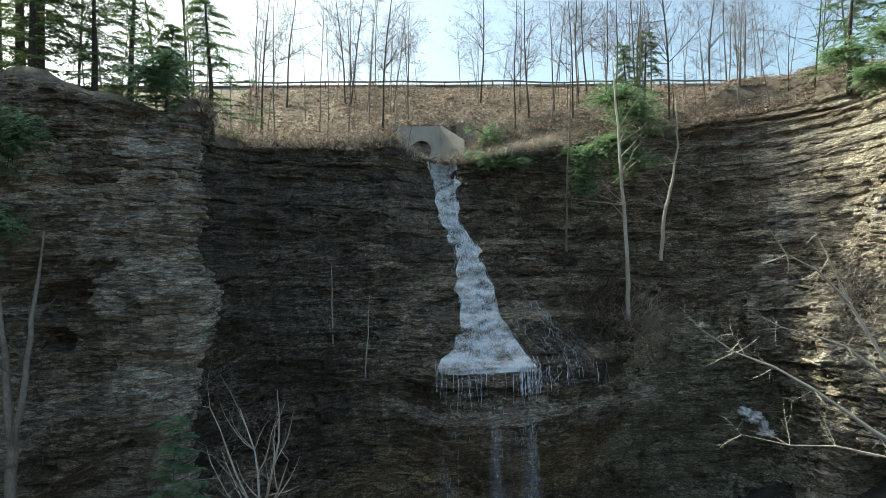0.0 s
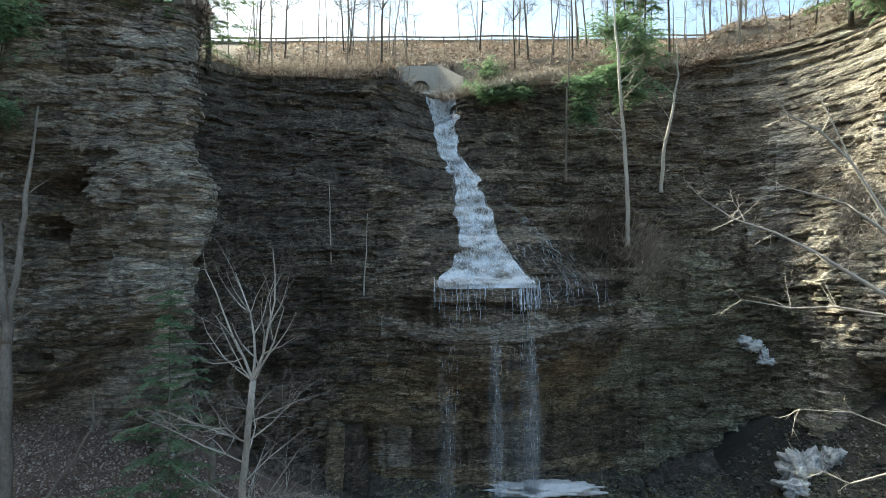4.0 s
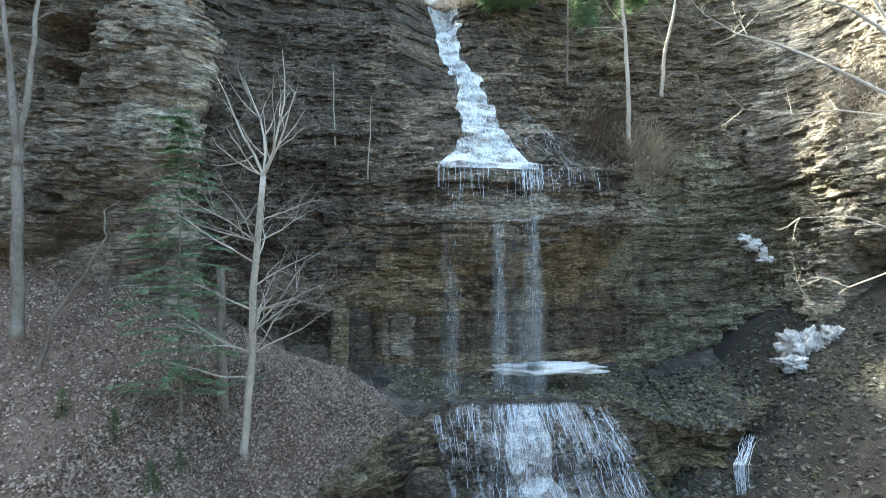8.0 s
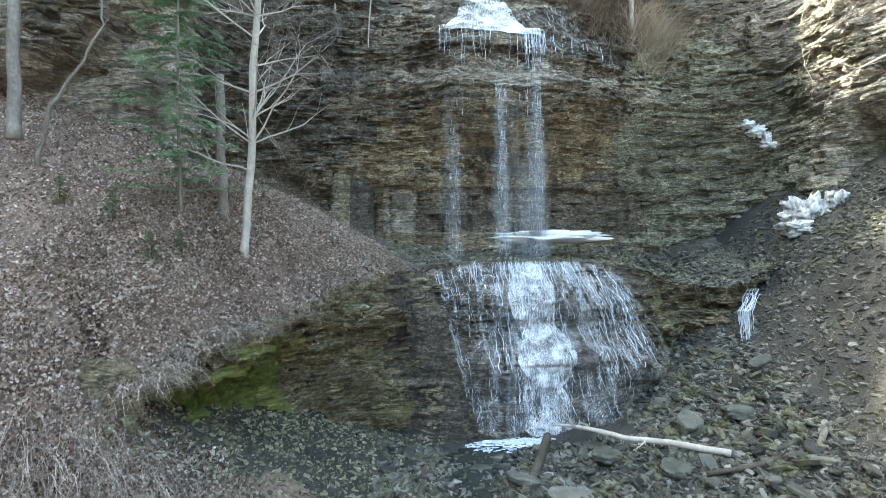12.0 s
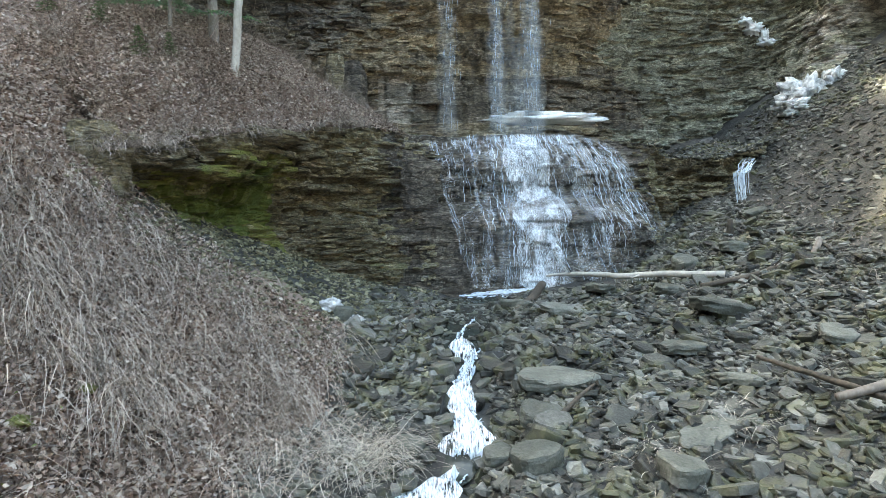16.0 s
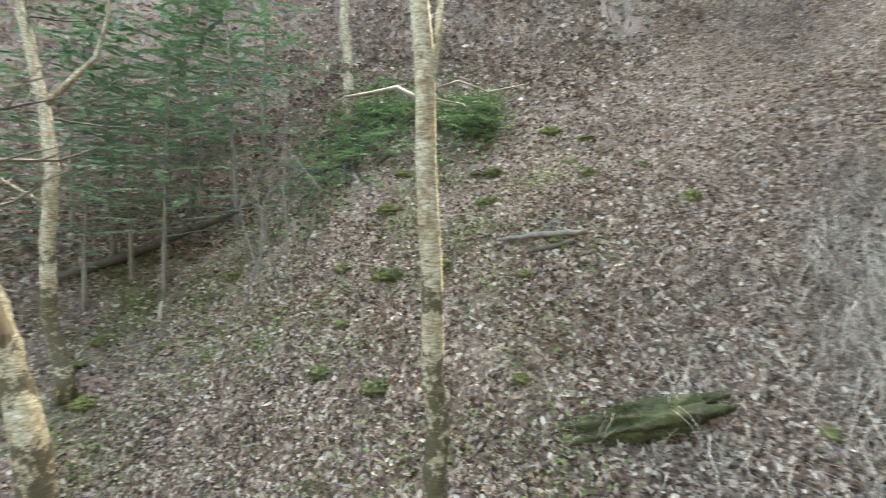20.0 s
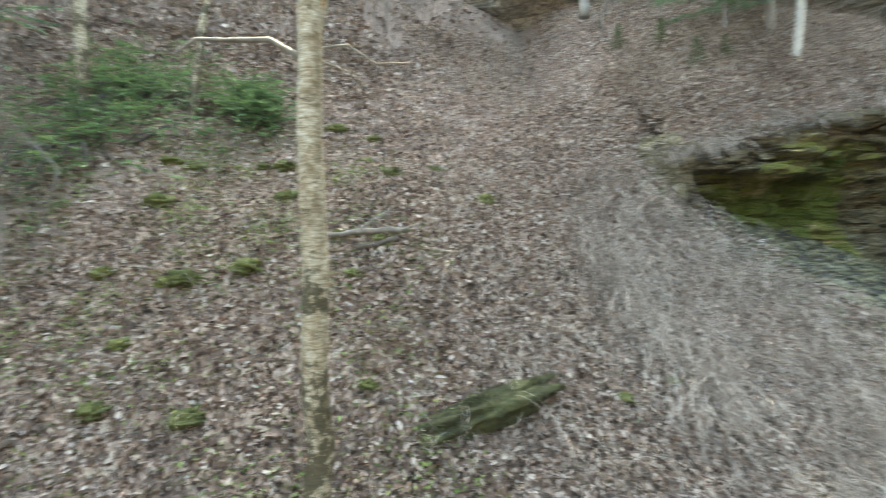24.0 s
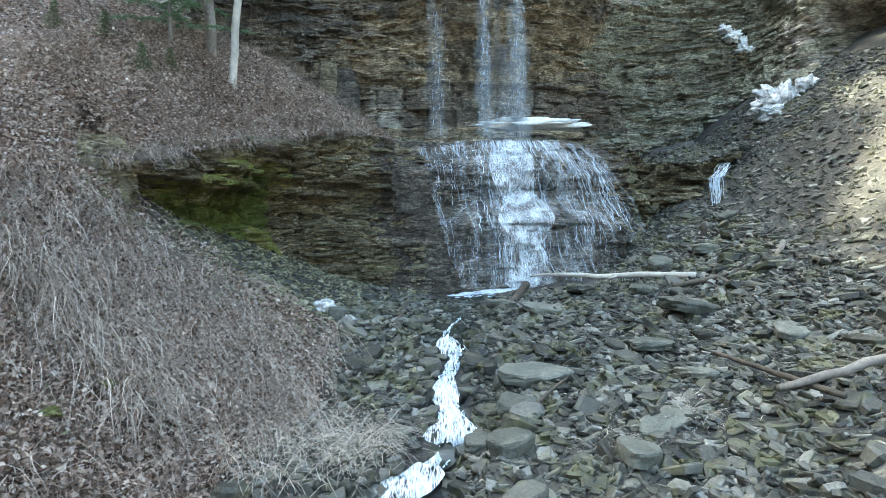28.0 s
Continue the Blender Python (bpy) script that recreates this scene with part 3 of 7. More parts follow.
# the high ground behind the rim
R = np.concatenate([[0, 0.25, 0.6, 1.0], np.arange(1.5, 24, 0.6), [26, 30, 36, 45, 60, 90, 150, 300, 700, 1500]])
edge = P[-1]
way = edge[:, :2] - np.array([1.0, 4.0])
way /= np.linalg.norm(way, axis=1)[:, None]
T = np.zeros((len(R), len(arc) // 2 + 1, 3))
e2, w2 = edge[::2], way[::2]
T = np.zeros((len(R), len(e2), 3))
for i, r in enumerate(R):
    T[i, :, :2] = e2[:, :2] + w2 * r
    b = sstep(0, 3.2, r)
    T[i, :, 2] = e2[:, 2] * (1 - b) + b * top_z(T[i, :, 0], T[i, :, 1]) + ((0.3 + 0.25 * (r < 3)) * fbm(T[i, :, 0] * 0.9, T[i, :, 1] * 0.9, 40) + 0.25 * (0.2 < r < 2.5) if r > 0 else 0)
trench = np.abs(T[..., 0] + 0.35)
T[..., 2] = np.where((T[..., 1] < 32.5) & (trench < 3.2), np.minimum(T[..., 2], 25.45 + 1.6 * np.maximum(trench - 1.5, 0)), T[..., 2])
high = tagged(new("upper_ground", grid_mesh("upper_ground", T, M_TOP, True)), "brushy brown ground above the gorge rim", "ground", kind="structure")


# ---- the gorge floor ----
def inward(x, y):
    return -0.869 * (x + 5.8) + 0.494 * (y - 11.7)


def along(x, y):
    return 0.494 * (x + 5.8) + 0.869 * (y - 11.7)


def bank_z(x, y):
    """The leafy bank over the alcove: a lip that rises along it, a steep shoulder, an easier slope behind."""
    a, i = along(x, y), inward(x, y)
    lip = 4.25 + 0.24 * np.clip(a, -2, 6) + 0.07 * np.maximum(a - 6, 0)
    rise = 1.55 * np.clip(i, 0, 1.1) + 0.95 * np.clip(i - 1.1, 0, 1.7) + 0.55 * np.maximum(i - 2.8, 0)
    return lip + rise * np.interp(a, [-3, -1.2, 0.5, 3, 5.5, 8.4, 11], [0.45, 0.75, 1.0, 1.0, 0.84, 0.47, 0.2]) + 0.16 * fbm(x, y, 50)


def stream_x(y):
    return np.interp(y, [-40, 0, 5, 8, 9.5, 12, 18], [-9, -2.6, -1.2, -0.1, 0.45, 0.4, 1.0])


def floor_z(x, y):
    zb = np.interp(y, [-60, 0, 5, 8, 9.3, 11.5, 14, 18, 21], [-7, -3.2, -2.4, -1.85, -1.45, -0.65, -0.15, 0.15, 0.4])
    dx = x - stream_x(y)
    q = np.maximum(dx, 0)
    right = zb + 0.012 * q + 0.0021 * np.minimum(q, 13) ** 3 + 0.78 * np.clip(q - 13, 0, 24) + 0.16 * np.maximum(y - 14, 0) * sstep(4, 9, q) + (0.25 + 0.5 * sstep(11, 8.3, y)) * sstep(0.4, 1.6, q)
    low = 1 - y
    # left hillside steepened beyond x = -15 and -19, added to block the sun
    left = 0.70 * (-x - 5.3) + 0.22 * np.clip(y - 3, -5, 9) - 0.5 * np.clip(low, 0, 4) + 0.6 * np.clip(-x - 19, 0, 24) * sstep(20, 15, y) + 0.42 * np.clip(-x - 15, 0, 30) - 0.5 * np.maximum(-x - 52, 0)
    left = left + 0.9 * np.exp(-((x + 7.6) / 1.8) ** 2 - ((y - 4.6) / 2.2) ** 2)
    left = left + 1.5 * np.exp(-((x + 8.7) / 1.6) ** 2 - ((y - 11.0) / 1.7) ** 2)
    base = zb + 0.06 * np.maximum(-dx - 1.0, 0) ** 1.5 + 0.25 * sstep(0.5, 1.6, -dx)
    h = np.where(dx > 0, right, np.log(np.exp(2.2 * np.minimum(base, 60)) + np.exp(2.2 * np.minimum(left, 60))) / 2.2)
    i, a = inward(x, y), along(x, y)
    inside = sstep(1.9, 2.3, i) * sstep(-1.4, -0.8, a) + sstep(-1.5, 2.2, i) * (1 - sstep(-1.4, -0.8, a)) * sstep(-6.5, -2.5, a)
    inside = np.clip(inside, 0, 1)
    h = h + (np.maximum(bank_z(x, y) - 0.12, h) - h) * inside
    behind = 0.3 * np.maximum(-y - 60, 0)
    h = h + behind
    n = 0.10 * fbm(x * 0.9, y * 0.9, 60) + 0.05 * fbm(x * 3.5, y * 3.5, 61, 3)
    return h + n * sstep(0.2, 1.2, np.abs(dx))


gx = np.concatenate([np.arange(-90, -50, 1.5), np.arange(-50, -16, 0.5), np.arange(-16, 16, 0.17), np.arange(16, 60, 1.0)])
gy = np.concatenate([np.arange(-120, -28, 2.0), np.arange(-28, -8, 0.4), np.arange(-8, 3, 0.3), np.arange(3, 20, 0.17), np.arange(20, 29, 0.4)])
GX, GY = np.meshgrid(gx, gy)
G = np.stack([GX, GY, floor_z(GX, GY)], -1)
ground_mesh = grid_mesh("ground", G, [M_GROUND, M_GRAVEL], True)
cx, cy = (GX[:-1, :-1] + GX[1:, 1:]) / 2, (GY[:-1, :-1] + GY[1:, 1:]) / 2
fromstream = cx - stream_x(cy) + 0.5 * fbm(cx, cy, 66)
stony = (fromstream > np.interp(cy, [0, 6, 8, 11, 13, 14, 18], [-1.0, -1.9, -2.3, -2.8, -3.8, -6, -6])) & (cy > -30) & (cy < 30) & (fromstream < 45)
stony |= (inward(cx, cy) > -0.7) & (along(cx, cy) > -0.4) & (along(cx, cy) < 7) & (inward(cx, cy) < 2.2)
ground_mesh.polygons.foreach_set("material_index", stony.astype(int).ravel().tolist())
ground = tagged(new("ground", ground_mesh), "gorge floor and slopes of leaf litter and dark soil", "ground", kind="structure")

# ---- the lower ledge, its alcove and the dome under the lower falls ----
LEDGE = [(-9.4, 12.2), (-8.0, 11.5), (-6.8, 11.2), (-5.8, 12.0), (-4.3, 14.3), (-3.0, 16.5), (-1.5, 17.9), (0.6, 18.2), (2.8, 18.0), (5.2, 18.3), (7.4, 19.2),
         (8.8, 20.7), (10.6, 20.5), (12.5, 21.0), (16, 23)]
lp, larc, lpar = spline(LEDGE, 0.09)
ltan = np.gradient(lp, axis=0)
ltan /= np.linalg.norm(ltan, axis=1)[:, None]
for _ in range(60):
    ltan[1:-1] = (ltan[:-2] + 2 * ltan[1:-1] + ltan[2:]) / 4
ltan /= np.linalg.norm(ltan, axis=1)[:, None]
lout = np.stack([ltan[:, 1], -ltan[:, 0]], 1)
dome = sstep(4.8, 6.6, lpar)
inx, iny = -0.80 * (1 - dome) + 0.0 * dome, 0.6 * (1 - dome) + 1.0 * dome
brink = np.interp(lpar, [0, 1, 2, 4, 5, 6, 7, 9, 10, 11, 12, 14], [4.3, 4.3, 4.2, 4.95, 5.5, 5.9, 6.05, 6.1, 5.8, 5.2, 5.0, 6.5]) + 0.16 * fbm(larc * 0.8, larc * 0, 71)


def ledge_back(h, p):
    """Set-back of the face at a share h of its height: undercut in the alcove, rounded steps in the dome."""
    alcove = 1.2 * sstep(1.0, 0.5, h) + 0.2 * sstep(0.5, 0.2, h)
    steps = 3.1 * (0.35 * sstep(0.42, 0.6, h) + 0.2 * h + 0.45 * sstep(0.78, 1.0, h) ** 1.3) * (0.45 + 0.55 * sstep(5.8, 7.0, p)) * (0.5 + 0.5 * sstep(10.6, 9.4, p))
    rightw = 0.9 * h
    dm, rw = sstep(4.6, 6.4, p), sstep(9.8, 11, p)
    return (alcove * (1 - dm) + steps * dm) * (1 - rw) + rightw * rw


hr = np.linspace(0, 1, 90)[:, None]
LZ = -0.8 + hr * (brink[None] + 0.8)
LS, LP = np.broadcast_to(larc, LZ.shape), np.broadcast_to(lpar, LZ.shape)
share = np.clip(LZ / brink[None], 0, 1)
back = ledge_back(share, LP)
disp = bedding(LS, LZ, 1.45 - 0.75 * sstep(4.8, 6.2, LP) * sstep(11.0, 10.0, LP), 20.0, 0.8) + 0.35 * fbm(LS * 0.35, LZ * 0.4, 22, 3)
F = np.zeros((*LZ.shape, 3))
F[..., 0] = lp[:, 0] + inx * back + lout[:, 0] * disp
F[..., 1] = lp[:, 1] + iny * back + lout[:, 1] * disp
F[..., 2] = LZ
top = []
for r in np.concatenate([[0.12, 0.3, 0.6], np.arange(0.9, 7.6, 0.35)]):
    q = np.zeros((len(larc), 3))
    q[:, :2] = F[-1, :, :2] + np.stack([inx * np.ones(len(larc)), iny * np.ones(len(larc))], 1) * r * np.where(dome > 0.5, 1.0, 0.32)[:, None]
    flat = brink + 0.02 + 0.28 * np.maximum(r - 1.5, 0) * (0.6 + 0.4 * dome) + 0.10 * fbm(q[:, 0] * 1.5, q[:, 1] * 1.5, 73)
    shelf = np.maximum(bank_z(q[:, 0], q[:, 1]), brink - 0.1)
    q[:, 2] = shelf * (1 - dome) + flat * dome - 0.3 * sstep(6, 7.5, r) * (1 - dome)
    top.append(q)
lower_face = F
shelf = np.concatenate([F[-1:], np.array(top)], 0)
ledge_mesh = grid_mesh("lower_ledge_wall", F, [M_ROCK_LOW, M_ALCOVE, M_ALGAE, M_ROCK_DARK])
green = (LP + 0.5 * fbm(LS, LZ, 95) < 4.4) & (share + 0.35 * fbm(LS * 0.8, LZ * 1.2, 96) < 0.85)
spread = fbm(LS * 0.6, LZ * 0.8, 97)
soaked = (LP + 0.5 * spread > 5.9) & (LP + 0.5 * spread < 10.2)
slimy = (LP + 0.5 * spread > 2.6) & (LP + 0.7 * spread < 4.1) & (share + 0.3 * spread > 0.36) & (share + 0.3 * spread < 0.76)
ledge_mesh.polygons.foreach_set("material_index", np.where(soaked, 3, np.where(slimy, 2, green.astype(int)))[:-1, :-1].ravel().tolist())
ledge = tagged(new("lower_ledge_wall", ledge_mesh), "undercut mossy olive-brown shale ledge below the cliff", "rock ledge", kind="structure")
cut, west = int(np.searchsorted(lpar, 5.4)), int(np.searchsorted(lpar, 1.9))
tagged(new("ledge_floor", grid_mesh("ledge_floor", shelf[:, cut:], M_SCREE)), "brown gravel on the rock ledge between the falls", "gravel", kind="structure")
tagged(new("bank_top", grid_mesh("bank_top", shelf[:, west:cut + 1], M_GROUND)), "leafy soil on top of the undercut bank", "bank", kind="structure")


def land_z(x, y):
    """Height of the walkable surface."""
    i, a = inward(x, y), along(x, y)
    return float(bank_z(x, y) if i > -0.05 and -1.2 < a < 6.0 and i < 2.6 else floor_z(np.float64(x), np.float64(y)))


def face_y(x, z):
    """Where the cliff's middle part stands at x, z."""
    cols = np.where((par > 8.2) & (par < 14.5))[0]
    r = np.clip((z - 2.0) / (rim[cols] - 2.0), 0, 1) * (rows_n - 1)
    i = np.minimum(r.astype(int), rows_n - 2)
    f = r - i
    q = cliff_face[i, cols] * (1 - f)[:, None] + cliff_face[i + 1, cols] * f[:, None]
    o = np.argsort(q[:, 0])
    return float(np.interp(x, q[o, 0], q[o, 1]))


def dome_y(x, z):
    """Where the lower ledge's face stands at x, z."""
    cols = np.where((lpar > 5.0) & (lpar < 13.5))[0]
    r = np.clip((z + 0.8) / (brink[cols] + 0.8), 0, 1) * 89
    i = np.minimum(r.astype(int), 88)
    f = r - i
    q = F[i, cols] * (1 - f)[:, None] + F[i + 1, cols] * f[:, None]
    o = np.argsort(q[:, 0])
    return float(np.interp(x, q[o, 0], q[o, 1]))


# ---- builders of things ----
class Geo:
    """Collects points and faces of one mesh."""

    def __init__(self):
        self.v, self.f = [], []

    def tube(self, path, radii, sides=6, cap=True):
        path = [Vector(p) for p in path]
        base, n = len(self.v), len(path)
        side = Vector((1, 0, 0))
        for k, p in enumerate(path):
            d = (path[min(k + 1, n - 1)] - path[max(k - 1, 0)])
            d = d.normalized() if d.length > 1e-9 else Vector((0, 0, 1))
            side = side - d * side.dot(d)
            if side.length < 1e-4:
                side = d.orthogonal()
            side.normalize()
            up = d.cross(side)
            for j in range(sides):
                a = 2 * math.pi * j / sides
                self.v.append(p + (side * math.cos(a) + up * math.sin(a)) * radii[k])
        for k in range(n - 1):
            for j in range(sides):
                a, b = base + k * sides + j, base + k * sides + (j + 1) % sides
                self.f.append((a, b, b + sides, a + sides))
        if cap:
            self.f.append(tuple(range(base + sides - 1, base - 1, -1)))
            self.f.append(tuple(base + (n - 1) * sides + j for j in range(sides)))
        return self

    def strip(self, path, width, across):
        base = len(self.v)
        for k, p in enumerate(path):
            w = across * (width if isinstance(width, (int, float)) else width[k]) * 0.5
            self.v += [Vector(p) - w, Vector(p) + w]
        for k in range(len(path) - 1):
            a = base + 2 * k
            self.f.append((a, a + 1, a + 3, a + 2))
        return self

    def poly(self, pts):
        base = len(self.v)
        self.v += [Vector(p) for p in pts]
        self.f.append(tuple(range(base, base + len(pts))))
        return self

    def add(self, other, m):
        base = len(self.v)
        self.v += [m @ p for p in other.v]
        self.f += [tuple(base + i for i in f) for f in other.f]

    def mesh(self, name, mat, smooth=False):
        return mesh_of(name, self.v, self.f, mat, smooth)


def bend(rng, start, way, length, steps, wander, lift=0.0):
    """A crooked growing line."""
    p, d, out = Vector(start), Vector(way).normalized(), [Vector(start)]
    for _ in range(steps):
        d = (d + Vector((rng.gauss(0, wander), rng.gauss(0, wander), rng.gauss(0, wander) + lift))).normalized()
        p = p + d * (length / steps)
        out.append(p.copy())
    return out


def branch(rng, wood, twigs, start, way, length, r, depth, lift):
    path = bend(rng, start, way, length, 5, 0.13, lift)
    radii = [r * (1 - 0.75 * k / 5) for k in range(6)]
    (wood if depth > 1 else twigs).tube(path, radii, 5 if depth > 1 else 3, False)
    if depth <= 0:
        return
    for _ in range(rng.randint(4, 6)):
        k = rng.randint(1, 5)
        d = (path[k] - path[k - 1]).normalized()
        side = Vector((rng.gauss(0, 1), rng.gauss(0, 1), rng.gauss(0, 0.6))).normalized()
        branch(rng, wood, twigs, path[k], d * 0.75 + side * 0.75, length * rng.uniform(0.35, 0.6), max(radii[k] * 0.6, 0.004), depth - 1, lift)


def bare_tree(name, height, r, seed, first=0.35, limbs=9, reach=0.32, lean=(0, 0), lift=0.06, bark=None, depth=2, straight=0.03, rise=0.7):
    """A leafless tree: tapered trunk, limbs, twigs. Stands at the origin."""
    rng = random.Random(seed)
    tree = empty(name)
    path = bend(rng, (0, 0, -0.3), (lean[0], lean[1], 1), height + 0.3, 12, straight)
    radii = [r * (1.25 if k == 0 else 1.0 - 0.88 * k / 12) for k in range(13)]
    bark = bark or M_BARK
    part("trunk", Geo().tube(path, radii, 9).mesh("trunk", bark, True), tree)
    twigs = Geo()
    for _ in range(limbs):
        wood = Geo()
        t = rng.uniform(first, 0.97) * 12
        k = min(int(t), 11)
        p = path[k].lerp(path[k + 1], t - k)
        a = rng.uniform(0, 2 * math.pi)
        length = height * reach * rng.uniform(0.6, 1.15) * (1.25 - 0.7 * t / 12)
        branch(rng, wood, twigs, p, (math.cos(a), math.sin(a), rise * rng.uniform(0.3, 1.5)), length, radii[k] * 0.45, depth, lift)
        if wood.f:
            part("limb", wood.mesh("limb", bark, True), tree)
    tagged(part("crown", twigs.mesh("crown", M_TWIG), tree), kind="stuff")
    return tree


def spray(geo, rng, p, d, length, width):
    """A flat drooping spray of needles on a side twig."""
    side = d.cross(Vector((0, 0, 1)))
    side = side.normalized() if side.length > 0.01 else Vector((1, 0, 0))
    wide = 0.17 * width + 0.007
    for k in range(16):
        q = p + d * (length * (k + rng.random()) / 16) + Vector((0, 0, -0.25 * length * (k / 16) ** 2))
        w = width * (1.15 - 0.6 * k / 16) * rng.uniform(0.6, 1.2)
        out = side * (w if k % 2 else -w) + d * (0.6 * w) + Vector((0, 0, rng.uniform(-0.5, 0.25) * w))
        across = (d * 0.8 + Vector((0, 0, rng.uniform(-0.6, 0.6)))) * wide
        geo.poly([q - across, q + out * 0.6 - across * 0.8, q + out, q + across])


def conifer(name, height, r, seed, first=0.1, reach=0.28, density=1.0, droop=0.25, bark=None, fine=1.0, needles=None):
    """A hemlock or young pine: straight trunk, whorls of drooping boughs with needle sprays."""
    rng = random.Random(seed)
    tree = empty(name)
    path = bend(rng, (0, 0, -0.3), (0, 0, 1), height + 0.3, 10, 0.02)
    part("trunk", Geo().tube(path, [r * (1.15 - 1.05 * k / 10) for k in range(11)], 8).mesh("trunk", bark or M_DARKBARK, True), tree)
    boughs, leaves = Geo(), Geo()
    z, count = first * height, 0
    while z < height * 0.98:
        share = z / height
        k = min(int(share * 10), 9)
        p = path[k].lerp(path[k + 1], share * 10 - k)
        a = count * 2.4 + rng.uniform(-0.5, 0.5)
        length = height * reach * (1.05 - share) * rng.uniform(0.55, 1.15) + 0.15
        line = bend(rng, p, (math.cos(a), math.sin(a), 0.15), length, 5, 0.06, -droop * 0.3)
        boughs.tube(line, [0.012 * height * 0.12 * (1 - 0.15 * i) + 0.004 for i in range(6)], 3, False)
        for i in range(1, 6):
            d = (line[i] - line[i - 1]).normalized()
            for s in (-1, 1, 0) * int(1 / fine):
                if rng.random() < 0.9 * density:
                    turn = Matrix.Rotation(s * rng.uniform(0.6, 1.0), 3, "Z")
                    spray(leaves, rng, line[i].lerp(line[i - 1], rng.random() if fine < 1 else 0), turn @ d, fine * rng.uniform(0.3, 0.6) * (0.5 + 0.14 * height ** 0.7), fine * rng.uniform(0.1, 0.18) * (0.6 + 0.1 * height ** 0.7))
        z += height * rng.uniform(0.008, 0.017) / max(density, 0.3)
        count += 1
    twigwork = tagged(part("branchwork", boughs.mesh("branchwork", bark or M_DARKBARK), tree), kind="stuff")
    tagged(part("foliage", leaves.mesh("foliage", needles or M_NEEDLE), twigwork), kind="stuff")
    return tree


def stone_geo(rng, w, d, h):
    """A broken flag of shale: uneven outline, chipped upper edge, tilted top."""
    g, n = Geo(), rng.randint(5, 8)
    ang = sorted(rng.uniform(0, 2 * math.pi / n) + 2 * math.pi * k / n for k in range(n))
    rad = [rng.uniform(0.72, 1.1) for _ in range(n)]
    tx, ty = rng.uniform(-0.25, 0.25), rng.uniform(-0.25, 0.25)
    for level, inset in ((-0.5, 0.93), (0.25, 1.0), (0.5, 0.84)):
        for a, q in zip(ang, rad):
            x, y = math.cos(a) * q * inset * w / 2, math.sin(a) * q * inset * d / 2
            g.v.append(Vector((x + rng.uniform(-0.02, 0.02) * w, y + rng.uniform(-0.02, 0.02) * d, h * level * (1 + rng.uniform(-0.15, 0.15)) + (tx * x + ty * y) * (level + 0.5) * 0.5)))
    for k in range(2):
        for j in range(n):
            a, b = k * n + j, k * n + (j + 1) % n
            g.f.append((a, b, b + n, a + n))
    g.f.append(tuple(range(2 * n, 3 * n)))
    g.f.append(tuple(range(n - 1, -1, -1)))
    return g


def flag_geo(rng, w, d, h):
    """A broad water-worn flag: a few corners, a domed and pitted top, split beds round its edge."""
    g, n = Geo(), 22
    corners = sorted(rng.uniform(0, 2 * math.pi) for _ in range(6))
    off = rng.uniform(0, 50)
    for level, inset in ((-0.5, 0.92), (-0.2, 0.97), (0.0, 0.99), (0.2, 1.0), (0.34, 0.97), (0.44, 0.9), (0.5, 0.62), (0.52, 0.25)):
        for j in range(n):
            a = 2 * math.pi * j / n
            near = min(min(abs(a - c), 2 * math.pi - abs(a - c)) for c in corners)
            q = (0.98 - 0.2 * min(near, 0.7)) * inset * (1 + 0.10 * noise.noise(Vector((math.cos(a) * 2, math.sin(a) * 2, level * 3 + off))))
            x, y = math.cos(a) * q * w / 2, math.sin(a) * q * d / 2
            g.v.append(Vector((x, y, h * level + 0.05 * noise.noise(Vector((x * 4, y * 4, off))))))
    for k in range(7):
        for j in range(n):
            a, b = k * n + j, k * n + (j + 1) % n
            g.f.append((a, b, b + n, a + n))
    g.f.append(tuple(range(7 * n, 8 * n)))
    g.f.append(tuple(range(n - 1, -1, -1)))
    return g


def stand(ob, x, y, z=None, turn=0.0, scale=1.0, tilt=(0, 0)):
    ob.matrix_basis = Matrix.LocRotScale((x, y, land_z(x, y) if z is None else z), Euler((tilt[0], tilt[1], turn)), (scale, scale, scale))
    return ob


# ---- falling water ----
def strand(geo, xf, z, z_end, width, face, rng, off=0.09, across=Vector((1, 0, 0)), wander=0.015):
    """A ribbon of water that runs down a face along x = xf(z); it springs clear where the rock steps back."""
    path, widths, y_last, sway = [], [], None, 0.0
    while z > z_end:
        sway += rng.gauss(0, wander)
        x = xf(z) + sway
        y = face(x, z) - off
        if y_last is not None:
            y = min(y, y_last + 0.10)
        path.append((x, y, z))
        widths.append(width * rng.uniform(0.6, 1.3))
        y_last = y
        z -= 0.13
    if len(path) > 2:
        geo.strip(path, widths, across)


rng = random.Random(11)
falls = empty("waterfall", pose(0.5, 28.4, 25.0))
tagged(falls, "white cascade falling over dark shale from a culvert to a ledge", "waterfall")


def under(name, geo, mat, parent, label="", kind=""):
    ob = part(name, geo.mesh(name, mat), parent, label)
    ob.matrix_parent_inverse = parent.matrix_basis.inverted()
    return tagged(ob, kind=kind)


CH_Z = [13.0, 15.7, 16.3, 17.8, 20.4, 22.4, 25.4]
CH_L = [-0.4, -0.3, 0.35, 0.75, 0.65, -0.25, -0.85]
CH_R = [4.0, 4.0, 3.5, 2.7, 1.85, 0.75, 0.65]


def channel(u):
    return lambda z: float(np.interp(z, CH_Z, CH_L)) * (1 - u) + float(np.interp(z, CH_Z, CH_R)) * u


